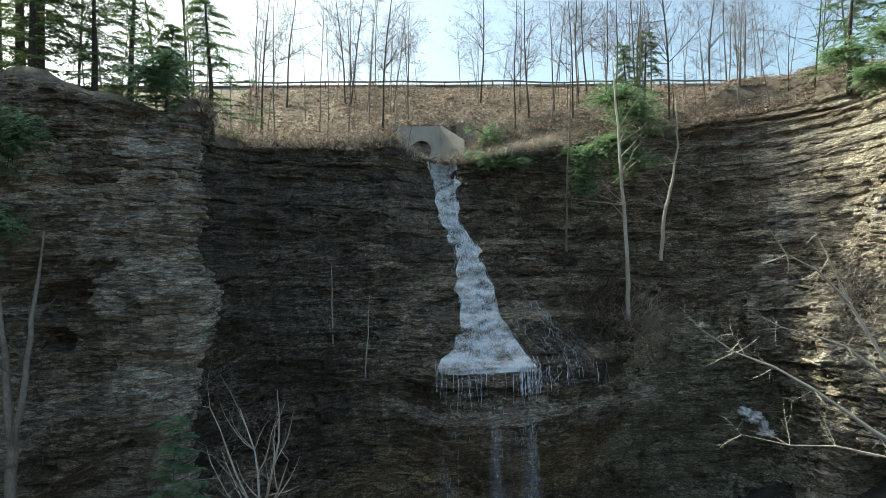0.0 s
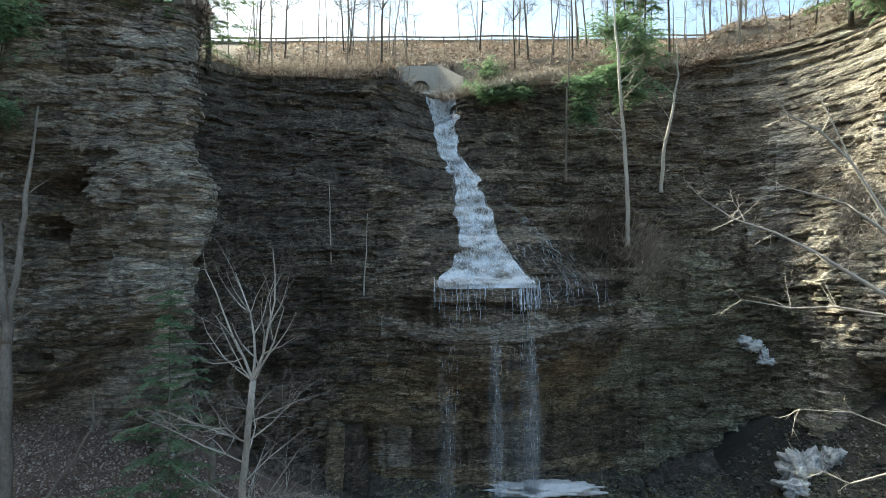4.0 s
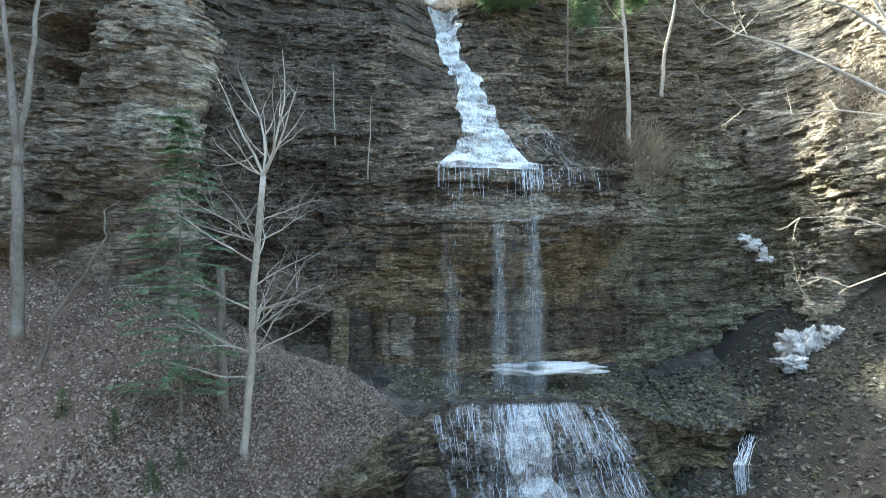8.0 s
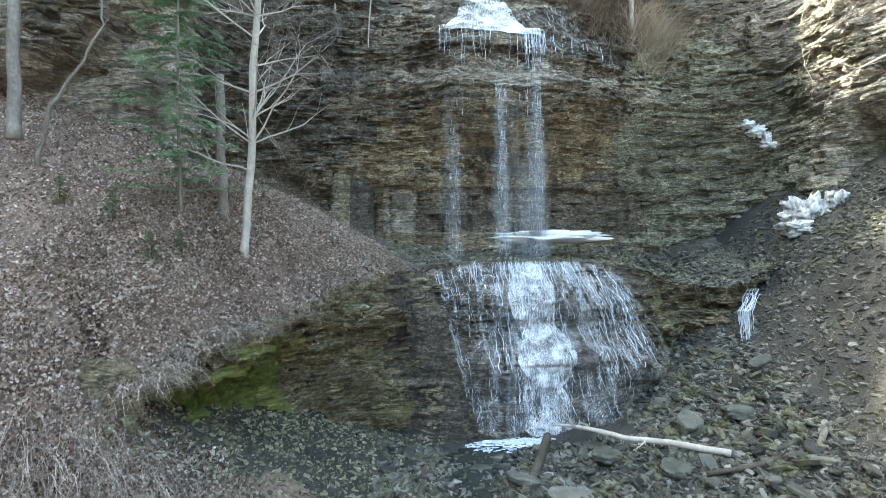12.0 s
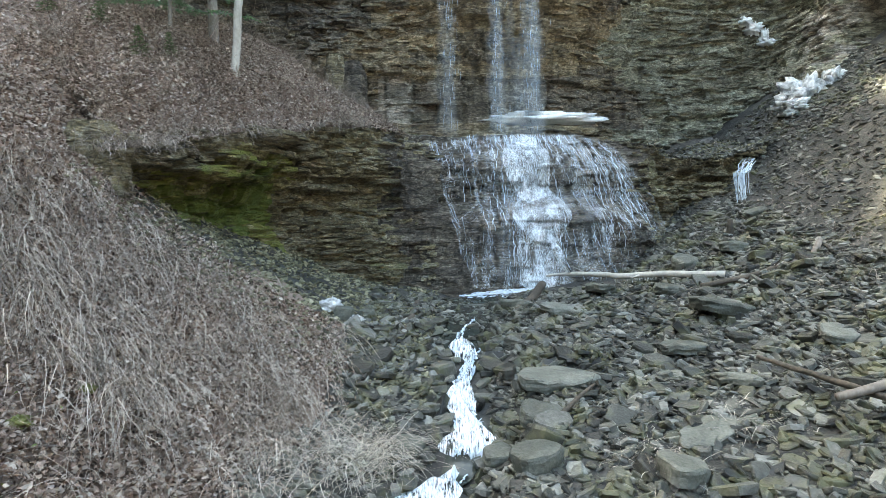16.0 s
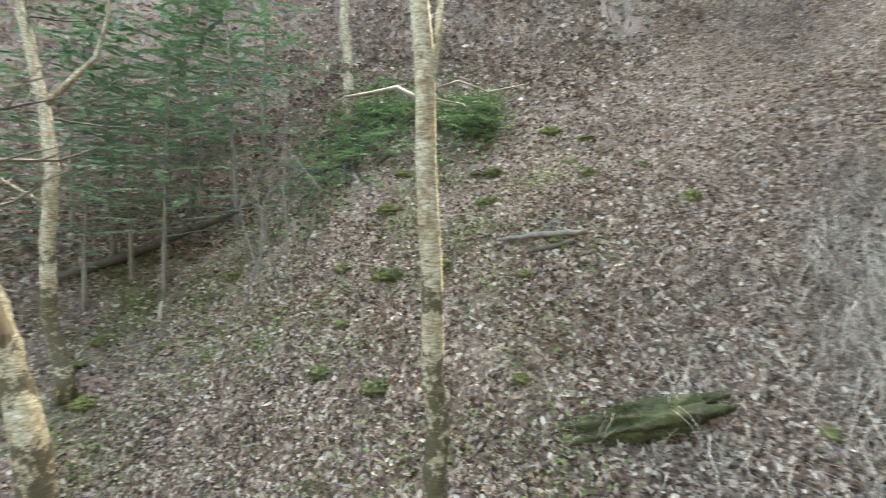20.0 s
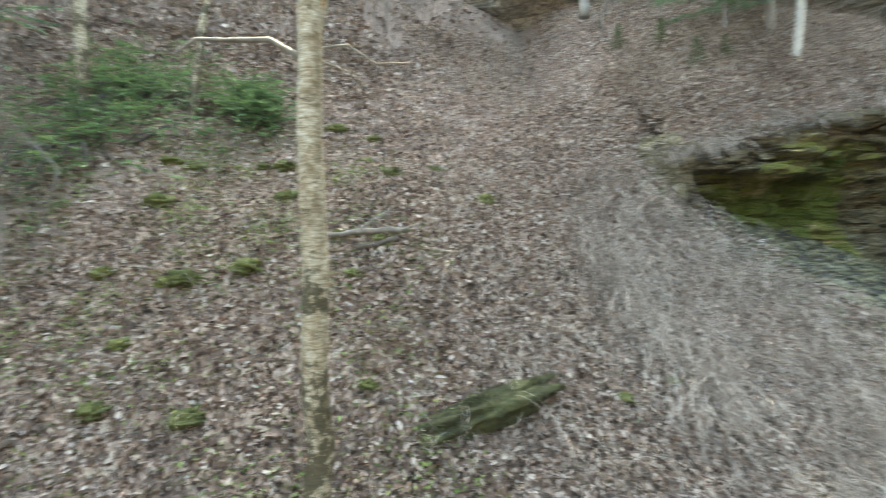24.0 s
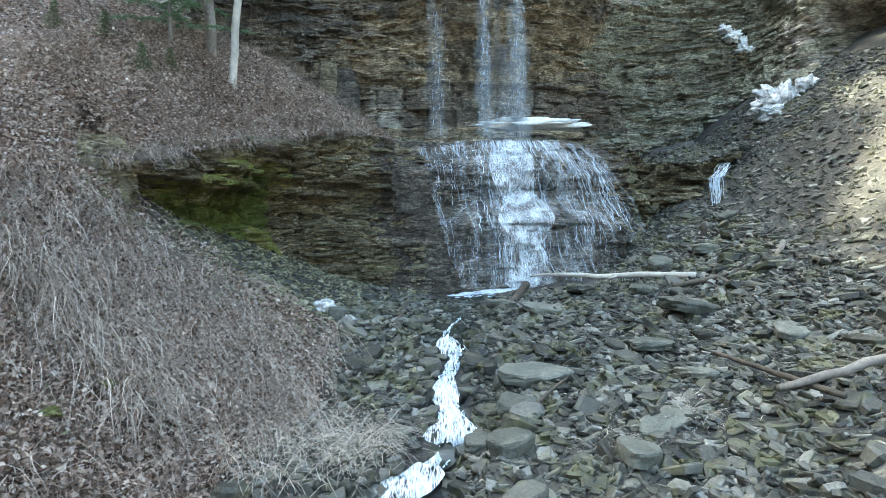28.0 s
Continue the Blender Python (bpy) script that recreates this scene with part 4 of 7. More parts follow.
cascade, threads, side_run = Geo(), Geo(), Geo()
for k in range(380):
    u = min(max(rng.gauss(0.5, 0.27), 0), 1)
    z0 = 25.45 if k < 120 else rng.uniform(16.2, 25.4)
    z1 = max(z0 - rng.uniform(0.3, 1.1), 15.5 - 0.4 * rng.random())
    thick = rng.random() < 0.05
    strand(cascade if thick else threads, channel(u), z0, z1, rng.choice([0.05, 0.08, 0.16]) if thick else rng.uniform(0.006, 0.02), face_y, rng, rng.uniform(0.09, 0.16), wander=0.03)
for k in range(70):
    x0 = min(max(rng.choice([rng.gauss(3.6, 0.3), rng.uniform(-0.4, 4.2)]), -0.5), 4.3)
    strand(threads, lambda z, a=x0: a, 15.75 + rng.uniform(-0.1, 0.2), 13.9 + rng.random() * 1.6, rng.uniform(0.006, 0.022), face_y, rng, rng.uniform(0.05, 0.16))
for k in range(16):
    goal, top_at = rng.choice([(5.5, 20.3), (5.4, 20.0), (5.6, 20.2), (4.2, 19.0)])
    goal += rng.gauss(0, 0.12)
    strand(side_run, lambda z, g=goal, t=top_at: 2.2 + (g - 2.2) * min(max((t - z) / (t - 15.9), 0), 1) ** 0.9, top_at - rng.random() * 3.5, 15.6 - rng.random() * 1.2, rng.uniform(0.006, 0.02), face_y, rng, 0.07, wander=0.13)
for k in range(18):
    x0 = rng.uniform(4.2, 7.4)
    strand(side_run, lambda z, a=x0: a, 15.6 + rng.uniform(-0.5, 0.3), 14.2 + 1.2 * rng.random(), rng.uniform(0.005, 0.018), face_y, rng, 0.08)
skin = np.zeros((150, 34, 3))
for i, z in enumerate(np.linspace(25.45, 15.45, 150)):
    for j in range(34):
        x = channel(j / 33)(z) + 0.05 * math.sin(7 * z + j) + 0.5 * (2 * j / 33 - 1) * float(vnoise(math.floor(z * 2.2) + 0.5 * frac(z * 2.2), 0.5 if j < 17 else 7.5, 51))
        skin[i, j] = (x, face_y(x, z) - 0.10, z)
for i in range(1, 150):
    skin[i, :, 1] = np.minimum(skin[i, :, 1], skin[i - 1, :, 1] + 0.05)
ob = part("water_skin", grid_mesh("water_skin", skin, M_SHEET, True), falls)
ob.matrix_parent_inverse = falls.matrix_basis.inverted()
under("cascade", cascade, M_FOAM, falls, kind="stuff")
under("cascade_threads", threads, M_THREAD, falls, kind="stuff")
under("side_cascade", side_run, M_THREAD, falls, "thin side runnels of white water", "stuff")
veil, drip = Geo(), Geo()
for middle, half, n in ((3.65, 0.5, 12), (2.35, 0.5, 5), (0.4, 0.6, 3), (3.0, 1.0, 3)):
    for _ in range(n):
        x0 = middle + rng.gauss(0, 0.4 * half)
        y0, z0 = face_y(x0, 14.2) - rng.uniform(0.15, 0.45), 15.0 - rng.random() * 5.0
        path = [(x0 + rng.gauss(0, 0.006) * i, y0 - 0.02 * i, z0 - i * 0.6) for i in range(16) if z0 - i * 0.6 > 5.9]
        drip.strip(path, [rng.uniform(0.25, 0.75) * (0.5 + 0.06 * i) for i in range(len(path))], Vector((1, 0.1, 0)))
for k in range(420):
    x0 = rng.choice([rng.gauss(3.65, 0.22), rng.gauss(2.3, 0.2), rng.gauss(3.6, 0.3), rng.gauss(0.4, 0.2)])
    z0, y0 = 14.5 - rng.random() * 8, face_y(x0, 14.2) - rng.uniform(0.2, 0.6)
    size = rng.uniform(0.05, 0.2)
    veil.strip([(x0, y0, z0), (x0 + rng.gauss(0, 0.006), y0, z0 - size), (x0, y0, z0 - 2 * size)], [0.004, 0.009, 0.003], Vector((1, 0.1, 0)))
under("free_fall", veil, M_THREAD, falls, kind="stuff")
under("free_fall_spray", drip, M_SPRAY, falls, kind="stuff")

lower = tagged(empty("lower_waterfall", pose(3, 19, 0.2)), "broad white waterfall fanning over a rounded shale ledge", "waterfall")
fan, fan2 = Geo(), Geo()
for k in range(300):
    x0 = rng.choice([rng.gauss(2.9, 0.75), rng.uniform(-0.6, 2.2), rng.gauss(3.6, 1.2), rng.gauss(4.4, 1.0), rng.gauss(2.9, 0.5), rng.gauss(3.2, 0.6)])
    x0 = max(x0, -0.8 + rng.random() * 0.5)
    x0 = min(x0, 6.6)
    lean = (x0 - 2.4) * (0.10 if x0 > 2.4 else -0.09)
    top_at = float(np.interp(x0, [-1, 1, 5, 7.5], [5.6, 6.05, 6.05, 5.5]))
    heavy = abs(x0 - 2.9) < 1.2
    z0 = top_at + rng.uniform(-0.1, 0.03) if k % 2 else rng.uniform(1.2, top_at)
    end = max(z0 - (rng.uniform(1.0, 3.5) if thick else rng.uniform(0.25, 1.2)), 0.25)
    thick = rng.random() < 0.06 * math.exp(-((x0 - 2.9) / 0.95) ** 2)
    strand(fan if thick else fan2, lambda z, a=x0, b=lean, t=top_at: a + b * (t - z), z0, end, rng.uniform(0.06, 0.16) if thick else rng.uniform(0.005, 0.02 if heavy else 0.014), dome_y, rng, rng.uniform(0.05, 0.18), wander=0.03)
for k in range(50):
    x0, g = rng.uniform(5.0, 6.6), rng.uniform(0.2, 0.5)
    z0 = 5.6 - rng.random() * 2.5
    strand(fan2, lambda z, a=x0, b=g: a + b * (5.6 - z), z0, max(z0 - rng.uniform(0.4, 1.8), 1.4), rng.uniform(0.006, 0.02), dome_y, rng, rng.uniform(0.05, 0.12), wander=0.05)
rills = Geo()
for k in range(64):
    x0 = rng.choice([rng.gauss(2.6, 0.6), rng.gauss(3.2, 0.8), rng.uniform(-0.7, 6.4), rng.uniform(4.2, 6.4)])
    x0 = min(max(x0, -0.8), 6.5)
    spread = (x0 - 2.6) * (-0.09 if x0 < 2.6 else 0.10 if x0 < 4.2 else 0.15)
    top_at = float(np.interp(x0, [-1, 1, 5, 7.5], [5.6, 6.05, 6.05, 5.5]))
    z0 = top_at + 0.02 if k % 3 else rng.uniform(2.5, 4.3)
    strand(rills, lambda z, a=x0, b=spread, t=top_at: a + b * (t - z), z0, max(z0 - rng.uniform(1.0, 4.2), 0.4 + 0.25 * max(x0 - 4, 0)), rng.uniform(0.04, 0.13), dome_y, rng, rng.uniform(0.08, 0.16), wander=0.035)
mist = Geo()
for x0 in np.arange(1.5, 4.7, 0.11):
    strand(mist, lambda z, a=x0: a + (a - 2.4) * 0.085 * (6 - z), 5.7 - abs(x0 - 3.0) * rng.uniform(0.2, 1.2), 0.3 + rng.random(), 0.16, dome_y, rng, 0.3)
for low_x, high_x, mat, off, z_top, z_foot in ((-0.5, 6.4, M_FANSHEET, 0.12, 9, 0.35), (2.2, 3.7, M_PLUNGE, 0.2, 9, 3.4), (2.4, 3.9, M_PLUNGE, 0.26, 3.9, 1.9), (2.3, 3.5, M_PLUNGE, 0.22, 2.4, 0.35)):
    skin = np.zeros((60, 50, 3))
    for j in range(50):
        x0 = low_x + (high_x - low_x) * j / 49
        edge = abs(2 * j / 49 - 1) ** 3 * (0.9 if z_foot > 1 or z_top < 5 else 0.1)
        top_at = min(float(np.interp(x0, [-1, 1, 5, 7.5], [5.6, 6.05, 6.05, 5.5])), z_top) - edge
        for i in range(60):
            z = top_at + (z_foot + edge - top_at) * i / 59
            x = x0 + (x0 - 2.4) * (0.10 if x0 > 2.4 else -0.09) * (6 - z) + 0.08 * math.sin(3.1 * z + x0)
            skin[i, j] = (x, dome_y(x, z) - off, z)
    for i in range(1, 60):
        skin[i, :, 1] = np.minimum(skin[i, :, 1], skin[i - 1, :, 1] + 0.08)
    ob = part("water_skin", grid_mesh("water_skin", skin, mat, True), lower)
    ob.matrix_parent_inverse = lower.matrix_basis.inverted()
under("fan_spray", mist, M_SPRAY, lower, kind="stuff")
under("fan", fan, M_FAN, lower, kind="stuff")
under("rivulet_water", rills, M_FAN, lower, kind="stuff")
under("fan_threads", fan2, M_THREAD, lower, kind="stuff")
trickle = tagged(empty("trickle_falls", pose(10.9, 19.6, 2.8)), "narrow white trickle dropping off a low shale step", "waterfall")
tr = Geo()
for k in range(34):
    x0 = 10.35 + rng.random() * 0.45
    y0 = 19.2 + rng.random() * 0.2
    cut_a, cut_b = rng.randint(0, 4), rng.randint(8, 12)
    tr.strip(([(x0 + 1.0 - 0.2 * i + rng.gauss(0, 0.03), y0 + 1.1 - 0.22 * i, 5.0 - 0.16 * i + rng.gauss(0, 0.02)) for i in range(5)] + [(x0 + rng.gauss(0, 0.02), y0 - 0.03 * i, 4.3 - 0.24 * i) for i in range(7)])[cut_a:cut_b], rng.uniform(0.008, 0.022), Vector((1, 0, 0)))
under("threads", tr, M_THREAD, trickle, kind="stuff")

stream = tagged(empty("stream", pose(0.4, 10.5, -1.4)), "small white stream tumbling over dark flagstones", "stream")


def bed_line(y):
    x = float(stream_x(y)) + 0.12 * math.sin(y * 2.3)
    return Vector((x, y, float(floor_z(np.float64(x), np.float64(y)))))


def reach(geo, y0, y1, half, count, rng, lift=0.1, length=1.2):
    """Short ribbons of white water down the stream bed."""
    for k in range(count):
        u, a = rng.uniform(-1, 1), rng.uniform(y1, y0)
        path, wid = [], []
        for i in range(12):
            y = a - length * rng.uniform(0.9, 1.1) * i / 11
            if y < y1 - 0.1:
                break
            w = float(np.interp(y, [7, 8.3, 9.2, 10, 11, 11.8, 12.3, 13, 16], half))
            path.append(bed_line(y) + Vector((u * w + rng.gauss(0, 0.02), 0, lift + rng.uniform(-0.03, 0.05) - 0.1 * u * u)))
            wid.append(rng.uniform(0.008, 0.045))
        if len(path) > 2:
            geo.strip(path, wid, Vector((1, 0.2, 0.1)))


WIDTHS = [0.42, 0.34, 0.4, 0.28, 0.15, 0.2, 0.42, 0.45, 1.0]
foam, foam2 = Geo(), Geo()
reach(foam, 12.4, 8.9, WIDTHS, 60, rng, 0.17, 0.3)
reach(foam, 8.6, 6.8, WIDTHS, 12, rng, 0.13, 0.3)
reach(foam2, 14.5, 12.3, [0.5 * w for w in WIDTHS], 12, rng, 0.1, 0.5)
under("white_water", foam, M_THREAD, stream, kind="stuff")
under("riffle", foam2, M_THREAD, stream, kind="stuff")
bedw = np.zeros((90, 9, 3))
for i, y in enumerate(np.linspace(17, 3, 90)):
    w = float(np.interp(y, [7, 8.3, 9.2, 10, 11, 11.8, 12.3, 13, 16], WIDTHS)) * 0.95
    p = bed_line(y)
    for j in range(9):
        bedw[i, j] = (p.x + (j - 4) / 4 * w, y, p.z + 0.09 - 0.03 * abs(j - 4) / 4)
for y_from, y_to in ((12.6, 11.7), (11.6, 8.8), (8.5, 6.6)):
    froth = np.zeros((70, 13, 3))
    for i, y in enumerate(np.linspace(y_from, y_to, 70)):
        w = float(np.interp(y, [7, 8.3, 9.2, 10, 11, 11.8, 12.3, 13, 16], WIDTHS)) * (1.0 + 0.3 * math.sin(5 * y)) * (0.35 + 0.65 * float(sstep(0, 0.25, i / 69) * sstep(1.0, 0.9, i / 69)))
        p = bed_line(y)
        for j in range(13):
            froth[i, j] = (p.x + (j - 6) / 6 * w, y, p.z + 0.2 - 0.12 * (abs(j - 6) / 6) ** 2 + 0.03 * math.sin(9 * y + j))
    ob = part("froth", grid_mesh("froth", froth, M_BEDSHEET, True), stream)
    ob.matrix_parent_inverse = stream.matrix_basis.inverted()
ob = part("water_surface", grid_mesh("water_surface", bedw, M_POOL, True), stream)
ob.matrix_parent_inverse = stream.matrix_basis.inverted()
plunge = tagged(empty("plunge_pool", pose(2.2, 17, 0.2)), "shallow foaming pool at the foot of the falls", "pool")
pool = np.zeros((14, 30, 3))
for i in range(14):
    for j in range(30):
        a, q = 2 * math.pi * j / 29, i / 13
        pool[i, j] = (2.0 + 2.7 * q * math.cos(a) * (1 + 0.12 * math.sin(3 * a)), 17.2 + 0.95 * q * math.sin(a), 0.30 - 0.45 * q * q)
ob = part("water_surface", grid_mesh("water_surface", pool, M_POOL, True), plunge)
ob.matrix_parent_inverse = plunge.matrix_basis.inverted()
fo = Geo()
for k in range(300):
    a, q = rng.uniform(0, 2 * math.pi), rng.random()
    c = Vector((2.5 + 2.1 * q * math.cos(a), 17.35 + 0.6 * q * math.sin(a), 0.34 - 0.2 * q * q + 0.08 * rng.random()))
    fo.strip([c + Vector((0.1 * i, rng.gauss(0, 0.03), rng.uniform(0, 0.04))) for i in range(4)], rng.uniform(0.02, 0.07), Vector((0.1, 1, 0.4)))
under("foam", fo, M_THREAD, plunge, kind="stuff")


# ---- culvert, road and rail above the falls ----
def box(geo, lo, hi):
    b = len(geo.v)
    geo.v += [Vector((x, y, z)) for z in (lo[2], hi[2]) for y in (lo[1], hi[1]) for x in (lo[0], hi[0])]
    geo.f += [tuple(b + i for i in f) for f in ((0, 2, 3, 1), (4, 5, 7, 6), (0, 1, 5, 4), (2, 6, 7, 3), (0, 4, 6, 2), (1, 3, 7, 5))]
    return geo


culvert = tagged(empty("culvert_headwall", pose(-0.6, 31.8, 26.0)), "weathered concrete culvert headwall with splayed wing wall", "culvert")
CX, CZ, CR, CY = -1.35, 26.65, 0.58, 32.2
head = Geo()
ring = [(CX + CR * math.cos(a), CZ + CR * math.sin(a)) for a in np.linspace(0, 2 * math.pi, 24, endpoint=False)]
outer = []
for x, z in ring:
    dx, dz = x - CX, z - CZ
    k = min((1.1 if dx >= 0 else 1.3) / max(abs(dx), 1e-6), (1.45 if dz >= 0 else 1.0) / max(abs(dz), 1e-6))
    outer.append((CX + dx * k, CZ + dz * k))
for cx_, cz_ in ((CX + 1.1, CZ + 1.45), (CX - 1.3, CZ + 1.45), (CX + 1.1, CZ - 1.0), (CX - 1.3, CZ - 1.0)):
    j = min(range(24), key=lambda q_: (outer[q_][0] - cx_) ** 2 + (outer[q_][1] - cz_) ** 2)
    outer[j] = (cx_, cz_)
for y in (CY, CY + 0.35):
    head.v += [Vector((x, y, z)) for x, z in ring] + [Vector((x, y, z)) for x, z in outer]
for j in range(24):
    a, b = j, (j + 1) % 24
    head.f += [(a, b, b + 24, a + 24), (48 + b, 48 + a, 72 + a, 72 + b), (a + 24, b + 24, b + 72, a + 72), (b, a, a + 48, b + 48)]
under("headwall", head, M_CONC, culvert)
under("pipe", Geo().tube([(CX, CY + 0.05 + 0.25 * i, CZ) for i in range(13)], [CR * (0.99 if i % 2 else 0.95) for i in range(13)], 24, False), M_PIPE, culvert, "dark corrugated pipe mouth")
for s, name in ((1, "wing_wall"), (-1, "wing_wall")):
    g = Geo()
    x0, x1 = CX + (1.1 if s > 0 else -1.3), CX + (2.55 if s > 0 else -2.0)
    y1 = CY - (1.2 if s > 0 else 0.7)
    for x, y, zt in ((x0, CY, 28.2), (x1, y1, 27.0 if s > 0 else 26.6), (x1, y1 + 0.3, 27.0 if s > 0 else 26.6), (x0, CY + 0.35, 28.2)):
        g.v += [Vector((x, y, 25.5)), Vector((x, y, zt))]
    g.f += [(0, 2, 3, 1), (2, 4, 5, 3), (4, 6, 7, 5), (6, 0, 1, 7), (1, 3, 5, 7), (0, 6, 4, 2)]
    under(name, g, M_CONC, culvert)
apron = Geo()
box(apron, (CX - 0.9, CY - 1.6, 25.0), (CX + 1.6, CY + 0.3, 25.55))
under("apron", apron, M_CONC, culvert)
run = Geo()
for k in range(40):
    x0 = CX + rng.uniform(-0.22, 0.3)
    run.strip([(x0 + (0.06 + 0.04 * rng.random()) * i, CY - 0.42 * i, 26.05 - 0.05 * i - 0.02 * max(i - 3, 0)) for i in range(9)], rng.uniform(0.03, 0.07), Vector((1, 0, 0)))
under("outflow", run, M_FOAM, falls)

road = tagged(new("road", Geo().strip([(x, 46.4, 34.62) for x in range(-60, 90, 6)], 3.4, Vector((0, 1, 0))).mesh("road", M_ROAD)), "pale road shoulder on top of the bank", "road", kind="structure")
rail = tagged(empty("guard_rail", pose(8, 45, 34.4)), "dark steel guard rail along the road", "guard rail")
for x in np.arange(-22, 46, 2.0):
    z = float(top_z(np.float64(x), 44.8))
    under("post", box(Geo(), (x - 0.05, 44.75, z - 0.3), (x + 0.05, 44.87, z + 0.75)), M_RAIL, rail)
beam = Geo()
beam.tube([(x, 44.7, float(top_z(np.float64(x), 44.8)) + 0.62) for x in np.arange(-24, 48, 2.0)], [0.075] * 36, 6)
under("rail", beam, M_RAIL, rail)
drift = Geo().tube([(x, 45.15 + 0.1 * math.sin(x), float(top_z(np.float64(x), 45.0)) + 0.05) for x in np.arange(-24, 48, 0.8)], [0.26 + 0.08 * math.sin(x * 1.7) for x in np.arange(-24, 48, 0.8)], 7)
tagged(new("snow_ridge", drift.mesh("snow_ridge", M_SNOW, True)), "thin ridge of old white snow along the road edge", "snow")

# ---- snow and ice ----
def lump(name, label, cat, cx, cy, cz, sx, sy, sz, seed, rough=0.35, mat=None):
    """A ragged, melted lump."""
    g = np.zeros((24, 44, 3))
    for i in range(24):
        for j in range(44):
            u, a = i / 23 * math.pi, j / 43 * 2 * math.pi
            d = Vector((math.sin(u) * math.cos(a), math.sin(u) * math.sin(a), math.cos(u)))
            k = 1 + rough * (noise.noise(d * 1.7 + Vector((seed, 0, 0))) + 0.8 * noise.noise(d * 4 + Vector((seed, 3, 0))) + 0.55 * noise.noise(d * 9 + Vector((seed, 5, 0))) + 0.3 * noise.noise(d * 19 + Vector((seed, 7, 0))))
            g[i, j] = (d.x * sx * k, d.y * sy * k, d.z * sz * k)
    ob = new(name, grid_mesh(name, g, mat or M_SNOW, True))
    ob.location = (cx, cy, cz)
    return tagged(ob, label, cat)


lump("snow_strip", "long strip of old snow on the gravel ledge", "snow", 4.1, 22.7, 7.05, 2.35, 0.5, 0.24, 3, 0.35)
for k, (x, y, z, sx, sz) in enumerate([(15.0, 22.7, 7.9, 0.75, 0.65), (16.1, 22.4, 8.25, 0.7, 0.5), (14.4, 22.3, 7.3, 0.6, 0.25), (15.6, 22.5, 7.8, 0.5, 0.4)]):
    lump("ice_block", "dirty melting ice block on the talus", "ice", x, y, z, sx, 0.5, sz, 20 + k, 0.62, M_ICE)
for k, (x, z, sx, sz) in enumerate([(14.9, 12.55, 0.3, 0.2), (15.35, 12.25, 0.38, 0.3), (15.85, 11.85, 0.2, 0.3), (16.0, 11.5, 0.4, 0.16)]):
    lump("ice_patch", "white ice clinging to the shale face", "ice", x, face_y(x, z) - 0.1, z, sx, 0.25, sz, 40 + k, 0.6)

lump("ice_lump", "grey melting ice lump at the slope foot", "ice", -2.65, 12.75, land_z(-2.65, 12.75) + 0.1, 0.26, 0.2, 0.2, 51, 0.4, M_ICE)
lump("ice_lump", "small grey ice lump at the slope foot", "ice", -2.1, 12.5, land_z(-2.1, 12.5) + 0.06, 0.24, 0.16, 0.1, 52, 0.4, M_ICE)

# ---- trees on the rim ----
forms = [bare_tree("bare_tree", h, r, 100 + k, 0.25, n, reach, (rng.uniform(-0.08, 0.08), 0), 0.05, M_BARK if k % 3 else M_DARKBARK, 2)
         for k, (h, r, n, reach) in enumerate([(9, 0.052, 18, 0.26), (11, 0.065, 19, 0.24), (7, 0.034, 14, 0.3), (12, 0.08, 19, 0.22), (8, 0.04, 15, 0.28), (10, 0.055, 20, 0.28)])]
pines = [conifer("hemlock_tree", h, r, 200 + k, f, reach, 0.85) for k, (h, r, f, reach) in enumerate([(9, 0.14, 0.12, 0.30), (12, 0.18, 0.2, 0.24), (6, 0.09, 0.05, 0.34)])]
RIM_TREE = "leafless grey tree on the gorge rim"
RIM_PINE = "dark green hemlock on the gorge rim"
for ob in forms:
    tagged(ob, RIM_TREE, "tree", "bare trees on the rim")
for ob in pines:
    tagged(ob, RIM_PINE, "tree", "hemlocks on the rim")
used = set()


def plant(pool_, k, x, y, z, scale, turn, tilt=(0, 0)):
    ob = pool_[k]
    m = Matrix.LocRotScale((x, y, z), Euler((tilt[0], tilt[1], turn)), (scale, scale, scale))
    if ob.name in used:
        return copy_thing(ob, m)
    used.add(ob.name)
    ob.matrix_basis = m
    return ob


def rim_z(x, y):
    """The high ground as built, from the nearest built point."""
    q = T[:, :, :2].reshape(-1, 2)
    i = int(np.argmin((q[:, 0] - x) ** 2 + (q[:, 1] - y) ** 2))
    return float(T.reshape(-1, 3)[i, 2])


spots = [(-18.5, 38), (-16, 33), (-14.8, 42), (-13.2, 36), (-11.8, 40), (-10.6, 31), (-9.6, 37), (-8.4, 42), (-7.4, 32), (-7.0, 38), (-5.6, 31.5), (-5.2, 36), (-4.6, 33), (-4.2, 40),
         (-3.6, 31.5), (-3.1, 35), (-2.6, 38), (2.6, 38), (1.3, 42), (4.4, 33), (5.0, 36), (5.4, 34), (6.0, 39), (6.6, 33.5), (7.4, 36), (8.3, 34.5), (9.1, 37), (10.3, 33.5),
         (11.4, 38), (12.4, 41), (13.0, 36), (14.7, 40), (16.5, 37), (18.0, 32.8), (18.9, 36), (20.2, 41), (22, 38), (23.5, 42), (25, 39), (27, 36), (-20, 30), (-17, 27), (-15.5, 29), (-13, 27.5), (-11.9, 30)]
for k in range(46):
    x = rng.choice([rng.uniform(-14, -2.2), rng.uniform(2.2, 14), rng.uniform(12, 28), rng.uniform(-22, -12)])
    spots.append((x, rng.uniform(30.5, 43.5) if x > -8 else rng.uniform(24, 42)))
for k in range(44):
    x = rng.uniform(-9, 24)
    spots.append((x if abs(x) > 1.5 else x + 4, rng.uniform(31, 43)))
